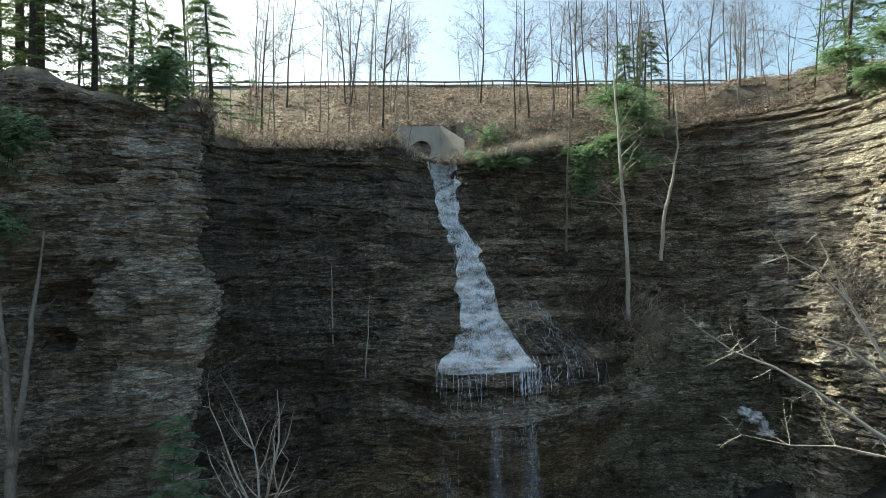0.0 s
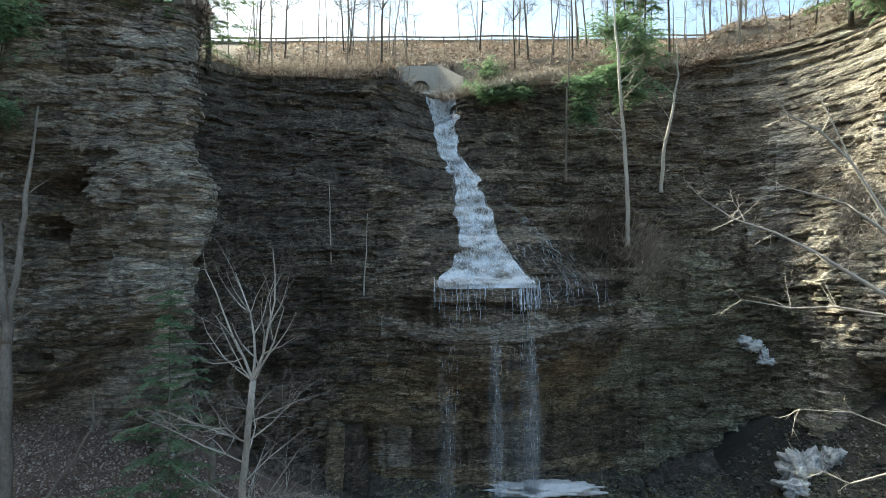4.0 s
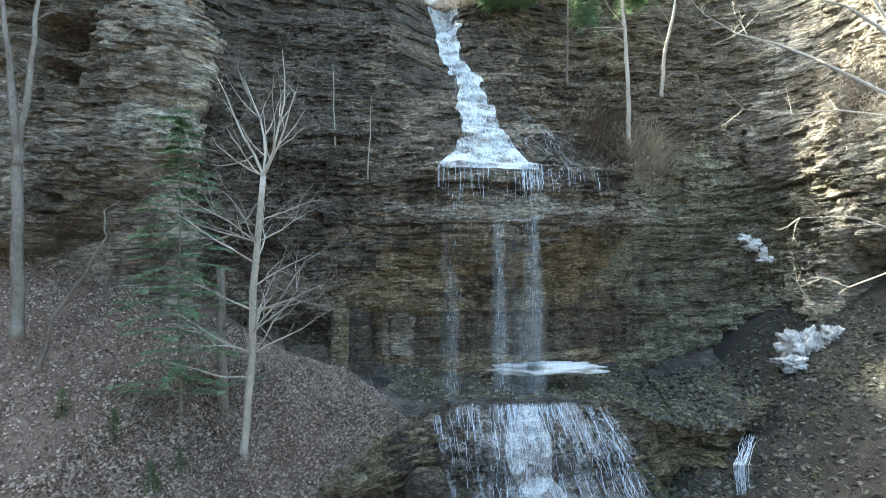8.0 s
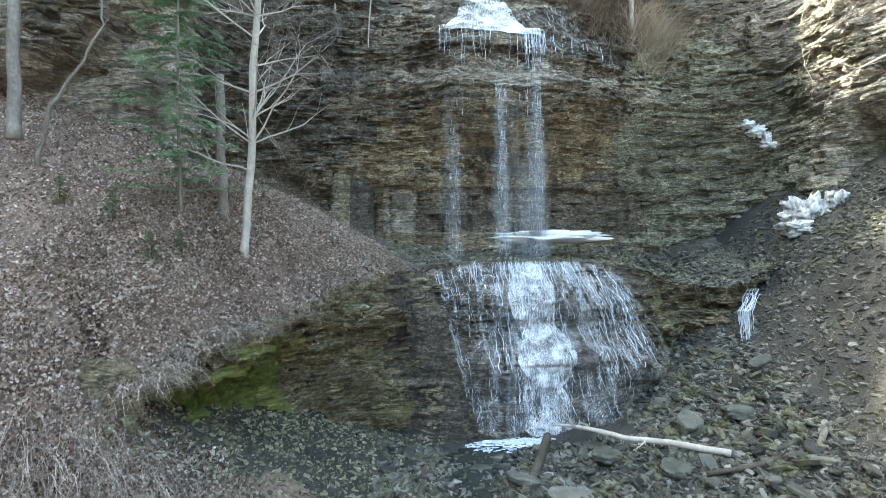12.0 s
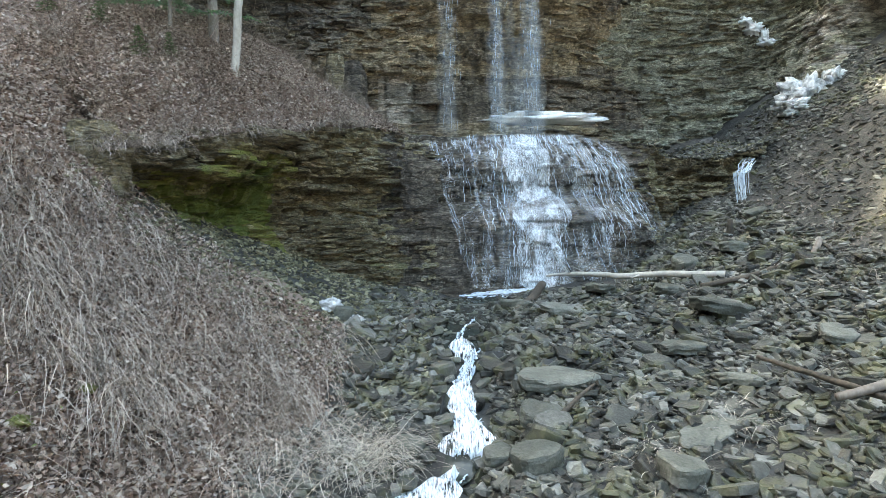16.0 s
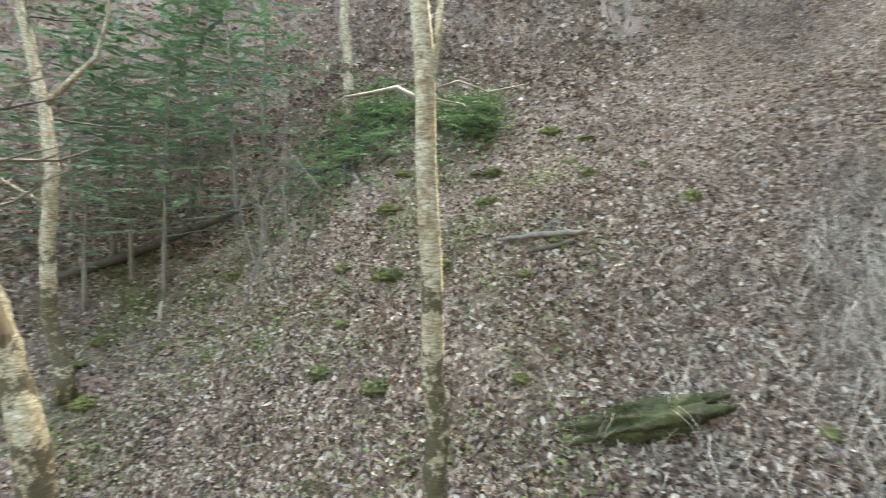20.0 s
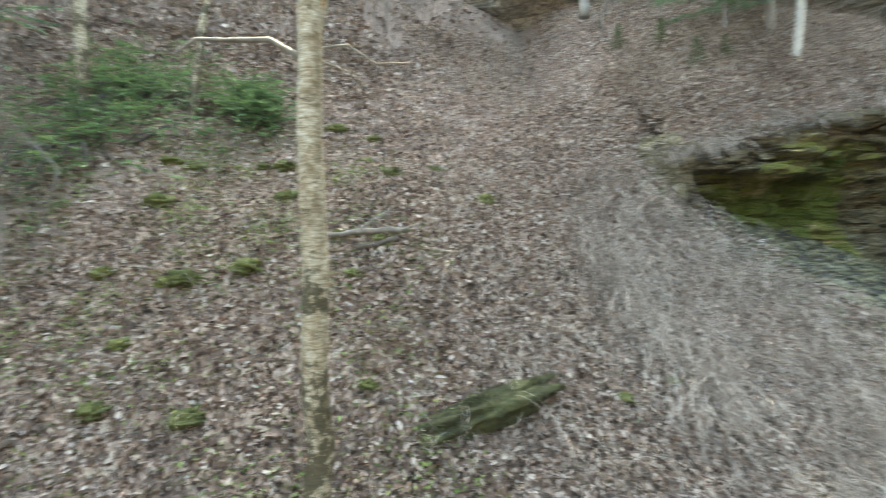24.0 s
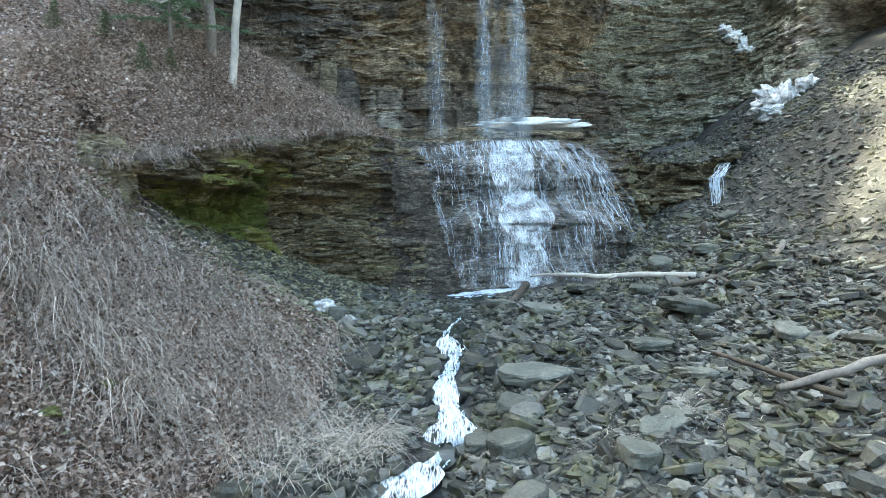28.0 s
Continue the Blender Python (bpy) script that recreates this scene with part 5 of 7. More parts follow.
for k, (x, y) in enumerate(spots):
    plant(forms, rng.randrange(6), x, y, rim_z(x, y), rng.uniform(0.75, 1.25) if k < 90 else rng.uniform(0.35, 0.75), rng.uniform(0, 6.28), (rng.gauss(0, 0.05), rng.gauss(0, 0.06)))
for x, y, s, k in [(-9.3, 17.9, 0.62, 2), (-15.2, 20.0, 1.0, 1), (-17.5, 22, 1.1, 1), (-13.8, 23.5, 1.0, 0), (-19.5, 20, 1.0, 0), (-11.6, 22.5, 0.9, 2), (-21, 25, 1.2, 1), (-10.6, 24.5, 0.9, 0), (-16.2, 17.6, 0.8, 2),
                   (10.6, 30.9, 0.62, 0), (11.8, 31.6, 0.7, 0), (21.5, 28.5, 0.9, 0), (23.5, 27, 1.0, 1), (22.0, 25.0, 0.75, 2), (-23, 21, 1.1, 1), (-12.4, 19.0, 0.8, 0), (-14.2, 18.4, 0.9, 0), (-18.4, 19.0, 0.9, 0), (-10.2, 20.6, 0.8, 2)]:
    plant(pines, k, x, y, rim_z(x, y) - 0.1, s, rng.uniform(0, 6.28))
# small hemlocks that hang over the lip beside the falls
def foliage_clump(label, cx, cy, cz, rx, ry, rz, n, seed):
    """A drooping hemlock crown: many flat sprays round short boughs."""
    rg = random.Random(seed)
    bush = tagged(empty("hanging_hemlock", pose(cx, cy + ry * 0.7, cz)), label, "shrub", "hemlocks on the lip")
    g, w = Geo(), Geo()
    for _ in range(14):
        tip = Vector((rg.gauss(0, rx * 0.7), -abs(rg.gauss(0, ry)) - ry * 0.7, rg.gauss(-0.2, rz * 0.6)))
        line = [Vector((0, 0, 0)), tip * 0.5 + Vector((0, 0, 0.25 * rz)), tip]
        w.tube(line, [0.04, 0.025, 0.008], 4, False)
        for _ in range(n // 14):
            t = rg.uniform(0.15, 1.0)
            p = (line[0].lerp(line[1], t * 2) if t < 0.5 else line[1].lerp(line[2], t * 2 - 1)) + Vector((rg.gauss(0, 0.22 * rx), rg.gauss(0, 0.2 * ry), rg.gauss(0, 0.16 * rz)))
            a = rg.uniform(0, 6.28)
            spray(g, rg, p, Vector((math.cos(a), math.sin(a) - 0.5, rg.uniform(-0.6, 0.2))).normalized(), rg.uniform(0.3, 0.6), rg.uniform(0.08, 0.14))
    twigwork = tagged(part("branchwork", w.mesh("branchwork", M_DARKBARK), bush), kind="stuff")
    tagged(part("foliage", g.mesh("foliage", M_PINE), twigwork), kind="stuff")
    return bush


for k, (x, y, z, rx, ry, rz, n) in enumerate([(2.9, 28.6, 25.5, 1.2, 0.7, 0.6, 560), (3.9, 29.0, 25.8, 0.8, 0.5, 0.6, 340), (2.6, 30.0, 27.0, 0.7, 0.5, 0.8, 280), (7.2, 27.8, 25.7, 1.1, 0.7, 0.7, 480), (7.2, 27.4, 24.1, 0.7, 0.5, 0.75, 420),
                                            (8.9, 28.0, 26.3, 1.5, 0.8, 0.9, 640), (9.9, 27.9, 25.0, 1.0, 0.6, 0.9, 420), (10.2, 28.6, 27.8, 1.7, 0.9, 0.9, 760), (9.2, 28.2, 28.6, 1.2, 0.8, 0.7, 420), (-9.4, 17.4, 26.3, 0.9, 0.6, 0.8, 360), (-13.5, 16.4, 24.0, 1.3, 0.6, 1.6, 700), (-13.0, 15.8, 21.2, 0.9, 0.5, 0.9, 320),
                                            (19.6, 26.4, 30.2, 1.3, 1.0, 0.8, 520), (20.6, 24.6, 30.6, 1.3, 1.0, 1.0, 560), (19.4, 24.2, 28.4, 1.0, 0.8, 0.8, 420)]):
    foliage_clump("green hemlock boughs drooping over the rim", x, y, z, rx, ry, rz, n, 700 + k)

# ---- trees in the gorge ----
def trunk_line(name, label, pts_, radii, seed, limbs, reach, bark, depth=2, first=0.35, rise=0.7, away=None, mat_twig=None, leaders=()):
    """A tree along a given leaning line, with limbs."""
    rg = random.Random(seed)
    base = Vector(pts_[0])
    tree = tagged(empty(name, Matrix.Translation(base)), label, "tree")
    P3 = [Vector(p) - base for p in pts_]
    fine, rad = [], []
    for k in range(len(P3) - 1):
        for t in (0, 0.25, 0.5, 0.75):
            fine.append(P3[k].lerp(P3[k + 1], t) + Vector((rg.gauss(0, 0.02), rg.gauss(0, 0.02), 0)))
            rad.append(radii[k] + (radii[k + 1] - radii[k]) * t)
    fine.append(P3[-1])
    rad.append(radii[-1])
    part("trunk", Geo().tube([fine[0] - Vector((0, 0, 0.3))] + fine, [rad[0] * 1.3] + rad, 10).mesh("trunk", bark, True), tree)
    twigs = Geo()
    for _ in range(limbs):
        wood = Geo()
        k = rg.randint(int(first * (len(fine) - 1)), len(fine) - 1)
        a = rg.uniform(0, 2 * math.pi) if away is None else away + rg.gauss(0, 0.7)
        branch(rg, wood, twigs, fine[k], (math.cos(a), math.sin(a), rise * rg.uniform(0.2, 1.5)), reach * rg.uniform(0.5, 1.15), max(rad[k] * 0.28, 0.009), depth, 0.04)
        if wood.f:
            part("limb", wood.mesh("limb", bark, True), tree)
    for way_, length in leaders:
        wood = Geo()
        branch(rg, wood, twigs, fine[-1], way_, length, rad[-1] * 0.55, 3, 0.03)
        part("leader", wood.mesh("leader", bark, True), tree)
    if twigs.f:
        tagged(part("crown", twigs.mesh("crown", mat_twig or M_TWIG), tree), kind="stuff")
    return tree


trunk_line("bare_tree", "pale leafless tree leaning from the leafy bank", [(-5.5, 14.6, 6.7), (-5.1, 14.0, 9.4), (-4.7, 13.2, 11.8), (-4.35, 12.8, 13.9)], [0.11, 0.10, 0.085, 0.07], 5, 22, 2.5, M_PALEBARK, 3, 0.25, 0.6, None, M_BARK, [((-0.55, 0.1, 1), 3.0), ((0.3, 0.0, 1), 3.2), ((-0.1, 0.3, 1), 2.8), ((0.7, -0.1, 0.7), 2.2)])
trunk_line("bare_tree", "grey forked tree on the bank under the cliff", [(-11.8, 14.7, 10.0), (-11.8, 14.7, 12.5), (-11.8, 14.75, 14.9), (-12.1, 14.8, 17.5), (-12.5, 14.9, 20.5)], [0.17, 0.15, 0.13, 0.08, 0.03], 6, 8, 1.8, M_BARK, 2, 0.5)
trunk_line("bare_tree", "slender grey stem beside the forked tree", [(-11.8, 14.7, 14.8), (-11.5, 14.7, 16.5), (-11.3, 14.8, 18.5), (-11.0, 14.8, 21)], [0.1, 0.08, 0.06, 0.02], 7, 6, 1.6, M_BARK, 2, 0.4)
trunk_line("broken_snag", "broken grey tree trunk on the leafy bank", [(-6.35, 15.2, 7.1), (-6.4, 15.25, 9.2), (-6.45, 15.3, 11.6)], [0.15, 0.13, 0.11], 8, 3, 0.9, M_BARK, 1, 0.4)
trunk_line("bent_sapling", "bent bare sapling arching over the bank", [(-10.8, 14.2, 9.2), (-10.3, 14.0, 10.4), (-9.4, 14.0, 11.6), (-8.9, 14.0, 12.5), (-8.95, 14.0, 13.2)], [0.06, 0.05, 0.04, 0.03, 0.015], 9, 6, 0.9, M_BARK, 1, 0.3)
trunk_line("bare_tree", "slender pale tree rooted on a ledge of the cliff", [(9.05, 26.4, 17.5), (8.95, 26.2, 20.5), (8.7, 26.1, 23.5), (8.45, 26.0, 26.5), (8.2, 26.0, 30)], [0.11, 0.10, 0.08, 0.06, 0.02], 10, 16, 2.4, M_PALEBARK, 2, 0.4)
trunk_line("bare_tree", "pale forked tree rooted in the cliff face", [(11.4, 28.2, 20.3), (11.5, 28.1, 22.2), (11.9, 28.0, 24.2), (12.2, 28.0, 26.0), (12.1, 28.0, 28.5)], [0.10, 0.09, 0.07, 0.045, 0.02], 12, 12, 2.0, M_PALEBARK, 2, 0.35)
trunk_line("bare_sapling", "thin grey stem against the cliff", [(6.3, 27.6, 20.8), (6.3, 27.4, 23.5), (6.4, 27.3, 26.5), (6.5, 27.3, 30)], [0.06, 0.05, 0.04, 0.02], 13, 4, 1.0, M_BARK, 1, 0.5)
trunk_line("bare_sapling", "thin bare sapling against the dark cliff", [(-4.7, 23.0, 15.6), (-4.7, 22.9, 17.6), (-4.75, 22.8, 20)], [0.035, 0.03, 0.01], 14, 6, 0.7, M_PALEBARK, 1, 0.4)
trunk_line("bare_sapling", "thin bare sapling against the dark cliff", [(-3.3, 22.9, 15.4), (-3.2, 22.8, 17.0), (-3.1, 22.7, 18.6)], [0.03, 0.025, 0.01], 15, 5, 0.6, M_PALEBARK, 1, 0.4)
# the dead tree whose limbs reach in from the far bank
dead = tagged(empty("dead_tree", pose(12.8, 12.8, 4.4)), "dead bleached tree with bare limbs reaching over the gorge", "tree")
under("trunk", Geo().tube([(12.8, 12.8, 4.0), (12.6, 12.8, 9), (12.2, 12.9, 13), (11.7, 13.0, 15.2), (11.5, 13.0, 16.5)], [0.2, 0.17, 0.13, 0.09, 0.06], 10), M_PALEBARK, dead)
for k, line in enumerate([[(11.7, 13.0, 15.3), (10.6, 13.1, 15.95), (9.4, 13.6, 16.9), (8.6, 13.9, 17.4), (7.7, 14.1, 17.75), (6.9, 14.2, 18.3)],
                          [(7.9, 14.0, 17.7), (7.75, 14.0, 18.0), (7.6, 14.0, 18.2)],
                          [(11.5, 13.0, 16.5), (10.6, 13.1, 17.5), (9.9, 13.2, 18.05), (9.2, 13.3, 18.3), (8.44, 13.3, 18.5)],
                          [(11.5, 13.0, 16.5), (10.7, 13.2, 18.0), (10.1, 13.3, 19.1), (9.4, 13.4, 19.9), (8.7, 13.5, 20.3), (8.3, 13.5, 20.9)],
                          [(10.1, 13.3, 19.1), (9.6, 13.3, 20.2), (9.4, 13.4, 20.8)],
                          [(12.0, 13.0, 14.6), (10.9, 13.2, 15.35), (9.8, 13.4, 15.55), (8.8, 13.6, 15.5), (7.7, 13.8, 15.7)],
                          [(12.3, 12.9, 11.5), (11.1, 13.4, 11.5), (10.3, 13.7, 11.1), (9.7, 13.8, 11.35), (9.2, 13.9, 11.1)],
                          [(12.4, 12.9, 12.5), (11.3, 13.3, 12.5), (10.3, 13.6, 12.9), (9.2, 13.9, 12.9)]]):
    pts2 = [Vector(p) for p in line]
    wood, tw = Geo(), Geo()
    r0 = (0.06, 0.02, 0.05, 0.05, 0.025, 0.032, 0.03, 0.03)[k]
    wood.tube(pts2, [r0 * (1 - 0.8 * i / (len(pts2) - 1)) for i in range(len(pts2))], 7)
    for i in range(1, len(pts2)):
        for _ in range(2):
            branch(rng, wood, wood, pts2[i], Vector((rng.gauss(-0.6, 0.6), rng.gauss(0, 0.5), rng.gauss(0.1, 0.5))), rng.uniform(0.3, 0.9), 0.012, 1, 0.02)
    under("limb", wood, M_PALEBARK, dead)

young = conifer("young_hemlock", 9.0, 0.05, 300, 0.14, 0.26, 1.1, 0.2, M_BARK, 0.5, M_PINE)
tagged(stand(young, -7.1, 14.35, 7.2, 0.4), "thin sparse green hemlock on the leafy bank", "tree")
for x, y, s in [(-8.3, 13.3, 0.22), (-7.0, 12.7, 0.2), (-9.9, 13.7, 0.2), (-6.6, 13.3, 0.16)]:
    o = copy_thing(pines[2], Matrix.LocRotScale((x, y, land_z(x, y)), Euler((0, 0, x)), (s, s, s)))
    tagged(o, "low green hemlock seedling on the leafy bank", "sapling", "hemlock seedlings")

def rock_slab(name, label, cx, cy, z0, z1, w, d_, seed, mat, lean=0.0, turn=0.0, rough=0.22):
    """An upright block of shale: worn corners, level beds that stand in and out, cracked faces."""
    rows, cols = 26, 40
    g = np.zeros((rows + 2, cols, 3))
    for i in range(rows + 2):
        v_ = min(max(i - 1, 0), rows - 1) / (rows - 1)
        z = z0 + (z1 - z0) * v_
        bed = 0.10 * (rnd(math.floor(z * 7 + seed), 1.0, seed) - 0.5)
        for j in range(cols):
            a = 2 * math.pi * j / (cols - 1)
            c, n_ = math.cos(a), math.sin(a)
            k = (abs(c) ** 5 + abs(n_) ** 5) ** -0.2 * (0.02 if i in (0, rows + 1) else 1 - 0.25 * max(v_ - 0.85, 0) / 0.15)
            p = Vector((c * 2, n_ * 2, z * 1.6 + seed))
            q = 1 + bed + rough * noise.noise(p) + 0.5 * rough * noise.noise(p * 3.1)
            g[i, j] = (c * w / 2 * k * q + lean * (z - z0), n_ * d_ / 2 * k * q, z - z0)
    ob = new(name, grid_mesh(name, g, mat))
    ob.matrix_basis = pose(cx, cy, z0, 0, 0, turn)
    return tagged(ob, label, "rock")


rock_slab("mossy_pillar", "upright olive mossy rock pillar below the cliff", -4.55, 22.6, 6.3, 9.75, 0.75, 0.7, 88, M_ROCK_LOW, 0.03, 20)
rock_slab("mossy_pillar", "dark mossy rock pillar at the mouth of the shallow cave", -3.6, 22.9, 6.3, 9.55, 0.95, 0.8, 89, M_ROCK_DARK, -0.06, -15)
rock_slab("rock_shelf", "low dark rock shelf beside the mossy pillar", -5.9, 22.3, 5.6, 8.1, 1.7, 1.3, 93, M_ROCK_DARK, 0.05, 12, 0.4)
rock_slab("rock_shelf", "broken dark shale block at the cave mouth", -7.2, 21.2, 6.2, 9.0, 1.5, 1.3, 94, M_ROCK_DARK, -0.1, 40, 0.4)
rock_slab("mossy_boulder", "olive mossy boulder at the end of the undercut bank", -6.85, 10.95, 3.0, 4.5, 0.95, 0.8, 97, M_ROCK_LOW, -0.08, 25, 0.5)
rock_slab("wet_boulder", "smooth grey boulder standing at the edge of the falls", -0.75, 18.05, 3.1, 4.7, 1.1, 0.5, 99, M_ROCK_DARK, 0.05, 5, 0.4)

# ---- the wooded slope to the side ----
def birch(label, pts_, radii, seed, limb_lines, limbs=0, reach=1.0):
    t = trunk_line("birch_tree", label, pts_, radii, seed, limbs, reach, M_BIRCH, 1, 0.6, 0.4)
    base = Vector(pts_[0])
    for line, r in limb_lines:
        q = [Vector(p) - base for p in line]
        part("limb", Geo().tube(q, [r * (1 - 0.7 * i / (len(q) - 1)) for i in range(len(q))], 6).mesh("limb", M_BIRCH if r > 0.03 else M_BARK, True), t)
    return t


birch("straight birch with pale peeling bark and mossy base", [(-4.48, 1.53, -0.3), (-4.47, 1.53, 1.5), (-4.42, 1.49, 3.6), (-4.40, 1.45, 5.5), (-4.3, 1.4, 9)], [0.115, 0.105, 0.095, 0.08, 0.05], 21,
      [([(-4.42, 1.49, 3.6), (-4.6, 1.25, 3.78), (-4.7, 0.95, 3.74), (-4.75, 0.75, 3.72), (-4.8, 0.62, 3.6)], 0.026), ([(-4.42, 1.49, 3.7), (-4.4, 1.8, 3.8), (-4.45, 2.1, 3.72), (-4.5, 2.5, 3.82)], 0.014), ([(-4.42, 1.5, 3.65), (-4.45, 1.85, 3.6), (-4.5, 2.1, 3.45)], 0.01), ([(-4.4, 1.5, 3.5), (-4.4, 1.62, 4.1), (-4.38, 1.7, 5)], 0.04)], 3, 1.0)
leaning = birch("leaning birch with torn rotten trunk", [(-4.55, -1.85, -0.9), (-4.6, -1.95, 0.6), (-4.65, -2.15, 1.5), (-4.7, -2.35, 2.2), (-4.8, -2.5, 3.1), (-4.9, -2.6, 3.7), (-5.1, -2.9, 5.2)], [0.165, 0.15, 0.115, 0.085, 0.095, 0.09, 0.05], 22,
      [([(-4.85, -2.5, 3.3), (-4.9, -2.4, 3.9), (-4.95, -2.3, 4.8)], 0.06), ([(-4.7, -2.3, 2.0), (-4.72, -2.1, 1.95), (-4.7, -2.0, 2.1)], 0.02), ([(-4.8, -2.5, 3.0), (-4.9, -2.9, 3.1), (-5.0, -3.4, 3.0)], 0.02)], 4, 1.2)
torn = Geo().tube([(-0.05, -0.26, 2.25), (-0.045, -0.31, 2.5), (-0.05, -0.38, 2.75), (-0.08, -0.46, 3.0), (-0.1, -0.53, 3.3)], [0.02, 0.085, 0.07, 0.08, 0.02], 9)
part("torn_wood", torn.mesh("torn_wood", M_TORN), leaning, "torn brown rotten wood")
birch("crooked pale birch with a forked limb", [(-9.3, -4.0, 0.1), (-9.35, -4.3, 1.2), (-9.3, -4.2, 2.9), (-9.3, -4.1, 3.6), (-9.4, -4.3, 4.8), (-9.5, -4.6, 6.2), (-9.6, -4.9, 9)], [0.15, 0.12, 0.115, 0.11, 0.09, 0.08, 0.05], 23,
      [([(-9.4, -4.25, 4.7), (-9.3, -3.8, 5.1), (-9.3, -3.4, 5.5), (-9.3, -3.2, 6.2), (-9.3, -3.1, 7.5)], 0.06), ([(-9.3, -4.2, 3.0), (-9.2, -4.6, 3.3), (-9.1, -5.0, 3.6)], 0.04)], 4, 1.5)
birch("pale birch standing among low yew", [(-13.1, 0.7, 4.5), (-13.1, 0.65, 7), (-13.2, 0.6, 10), (-13.3, 0.5, 14)], [0.14, 0.12, 0.10, 0.06], 24, [], 4, 1.5)
birch("slim leaning birch on the slope", [(-12.2, 2.5, 5.0), (-12.2, 2.65, 6.5), (-12.2, 2.9, 8.0), (-12.2, 3.2, 11)], [0.09, 0.08, 0.06, 0.03], 25, [], 4, 1.2)
for k, (x, y, h) in enumerate([(-9.9, -0.9, 3.2), (-10.1, -0.7, 2.8), (-10.0, -0.5, 3.4), (-10.4, -1.1, 3.0), (-10.2, -0.2, 2.4), (-9.7, -1.3, 2.6)]):
    z = land_z(x, y)
    trunk_line("bare_sapling", "thin bare sapling with fine twigs on the slope", [(x, y, z), (x + rng.gauss(0, 0.15), y + rng.gauss(0, 0.25), z + h * 0.5), (x + rng.gauss(0, 0.3), y + rng.gauss(0, 0.5), z + h)], [0.022, 0.016, 0.006], 800 + k, 7, 0.9, M_BARK, 1, 0.3)["group"] = "saplings on the slope"
slope_forms = [(-19, -3, 0.8), (-20.5, 1.5, 1.0), (-22, -6, 1.1), (-17.5, -6.5, 0.8), (-24, 3, 1.1), (-18, 5.5, 0.9), (-26, -2, 1.2), (-28, -9, 1.2), (-16, 9.5, 0.8), (-21, 9, 1.0), (-30, 5, 1.2), (-13, 11.5, 0.5), (-11.5, 10.8, 0.35),
               (-24, -13, 1.2), (-32, -4, 1.3), (-33, -14, 1.3), (-27, -19, 1.2), (-36, 1, 1.3), (-17, -11, 0.9), (-20, -17, 1.1), (-14, -14, 0.9)]
for x, y, s in slope_forms:
    o = copy_thing(forms[rng.randrange(6)], Matrix.LocRotScale((x, y, land_z(x, y)), Euler((rng.gauss(0, 0.05), rng.gauss(0, 0.05), rng.uniform(0, 6))), (s, s, s)))
    tagged(o, "leafless grey tree on the wooded slope", "tree", "bare trees on the slope")
soft = conifer("young_pine", 5.5, 0.05, 310, 0.25, 0.5, 0.8, 0.10, M_BARK, 0.25, M_PINE)
tagged(soft, "soft green young hemlock on the wooded slope", "tree", "young hemlocks")
first_one = True
for x, y, s in [(-11.5, -3.2, 1.1), (-12.6, -4.6, 1.15), (-12.8, -2.0, 1.2), (-14.2, -3.4, 1.3), (-10.6, -5.8, 1.0), (-15.5, -1.8, 1.25), (-13.8, -6.0, 1.2), (-12.0, -7.4, 1.1), (-12.0, -4.0, 0.9), (-13.4, -3.0, 1.0), (-11.2, -4.6, 0.85)]:
    m = Matrix.LocRotScale((x, y, land_z(x, y)), Euler((0, 0, x * 3)), (s, s, s))
    if first_one:
        soft.matrix_basis, first_one = m, False
    else:
        copy_thing(soft, m)


def low_yew(name, label, cx, cy, rx, ry, seed):
    """A low evergreen mat: many short sprays on arching stems."""
    rg = random.Random(seed)
    bush = tagged(empty(name, pose(cx, cy, land_z(cx, cy))), label, "shrub")
    base, g, w = Vector((cx, cy, land_z(cx, cy))), Geo(), Geo()
    for _ in range(420):
        x, y = cx + rg.gauss(0, rx), cy + rg.gauss(0, ry)
        p = Vector((x, y, land_z(x, y) + rg.uniform(0.1, 0.75))) - base
        a = rg.uniform(0, 6.28)
        spray(g, rg, p, Vector((math.cos(a), math.sin(a), rg.uniform(-0.2, 0.5))).normalized(), rg.uniform(0.3, 0.6), rg.uniform(0.06, 0.11))
        if rg.random() < 0.12:
            w.tube([Vector((p.x * 0.5, p.y * 0.5, -0.1)), Vector((p.x * 0.8, p.y * 0.8, p.z * 0.8)), p], [0.02, 0.014, 0.006], 4, False)
    tagged(part("foliage", g.mesh("foliage", M_NEEDLE), bush), kind="stuff")
    tagged(part("stem_tangle", w.mesh("stem_tangle", M_DARKBARK), bush), kind="stuff")
    return bush


low_yew("yew_shrub", "low dark green yew on the slope", -12.2, 0.6, 0.8, 1.0, 1)
low_yew("yew_shrub", "low dark green yew around a pale birch", -13.4, 1.3, 0.7, 0.9, 2)
low_yew("yew_shrub", "small dark green yew clump", -12.0, 3.6, 0.4, 0.35, 3)


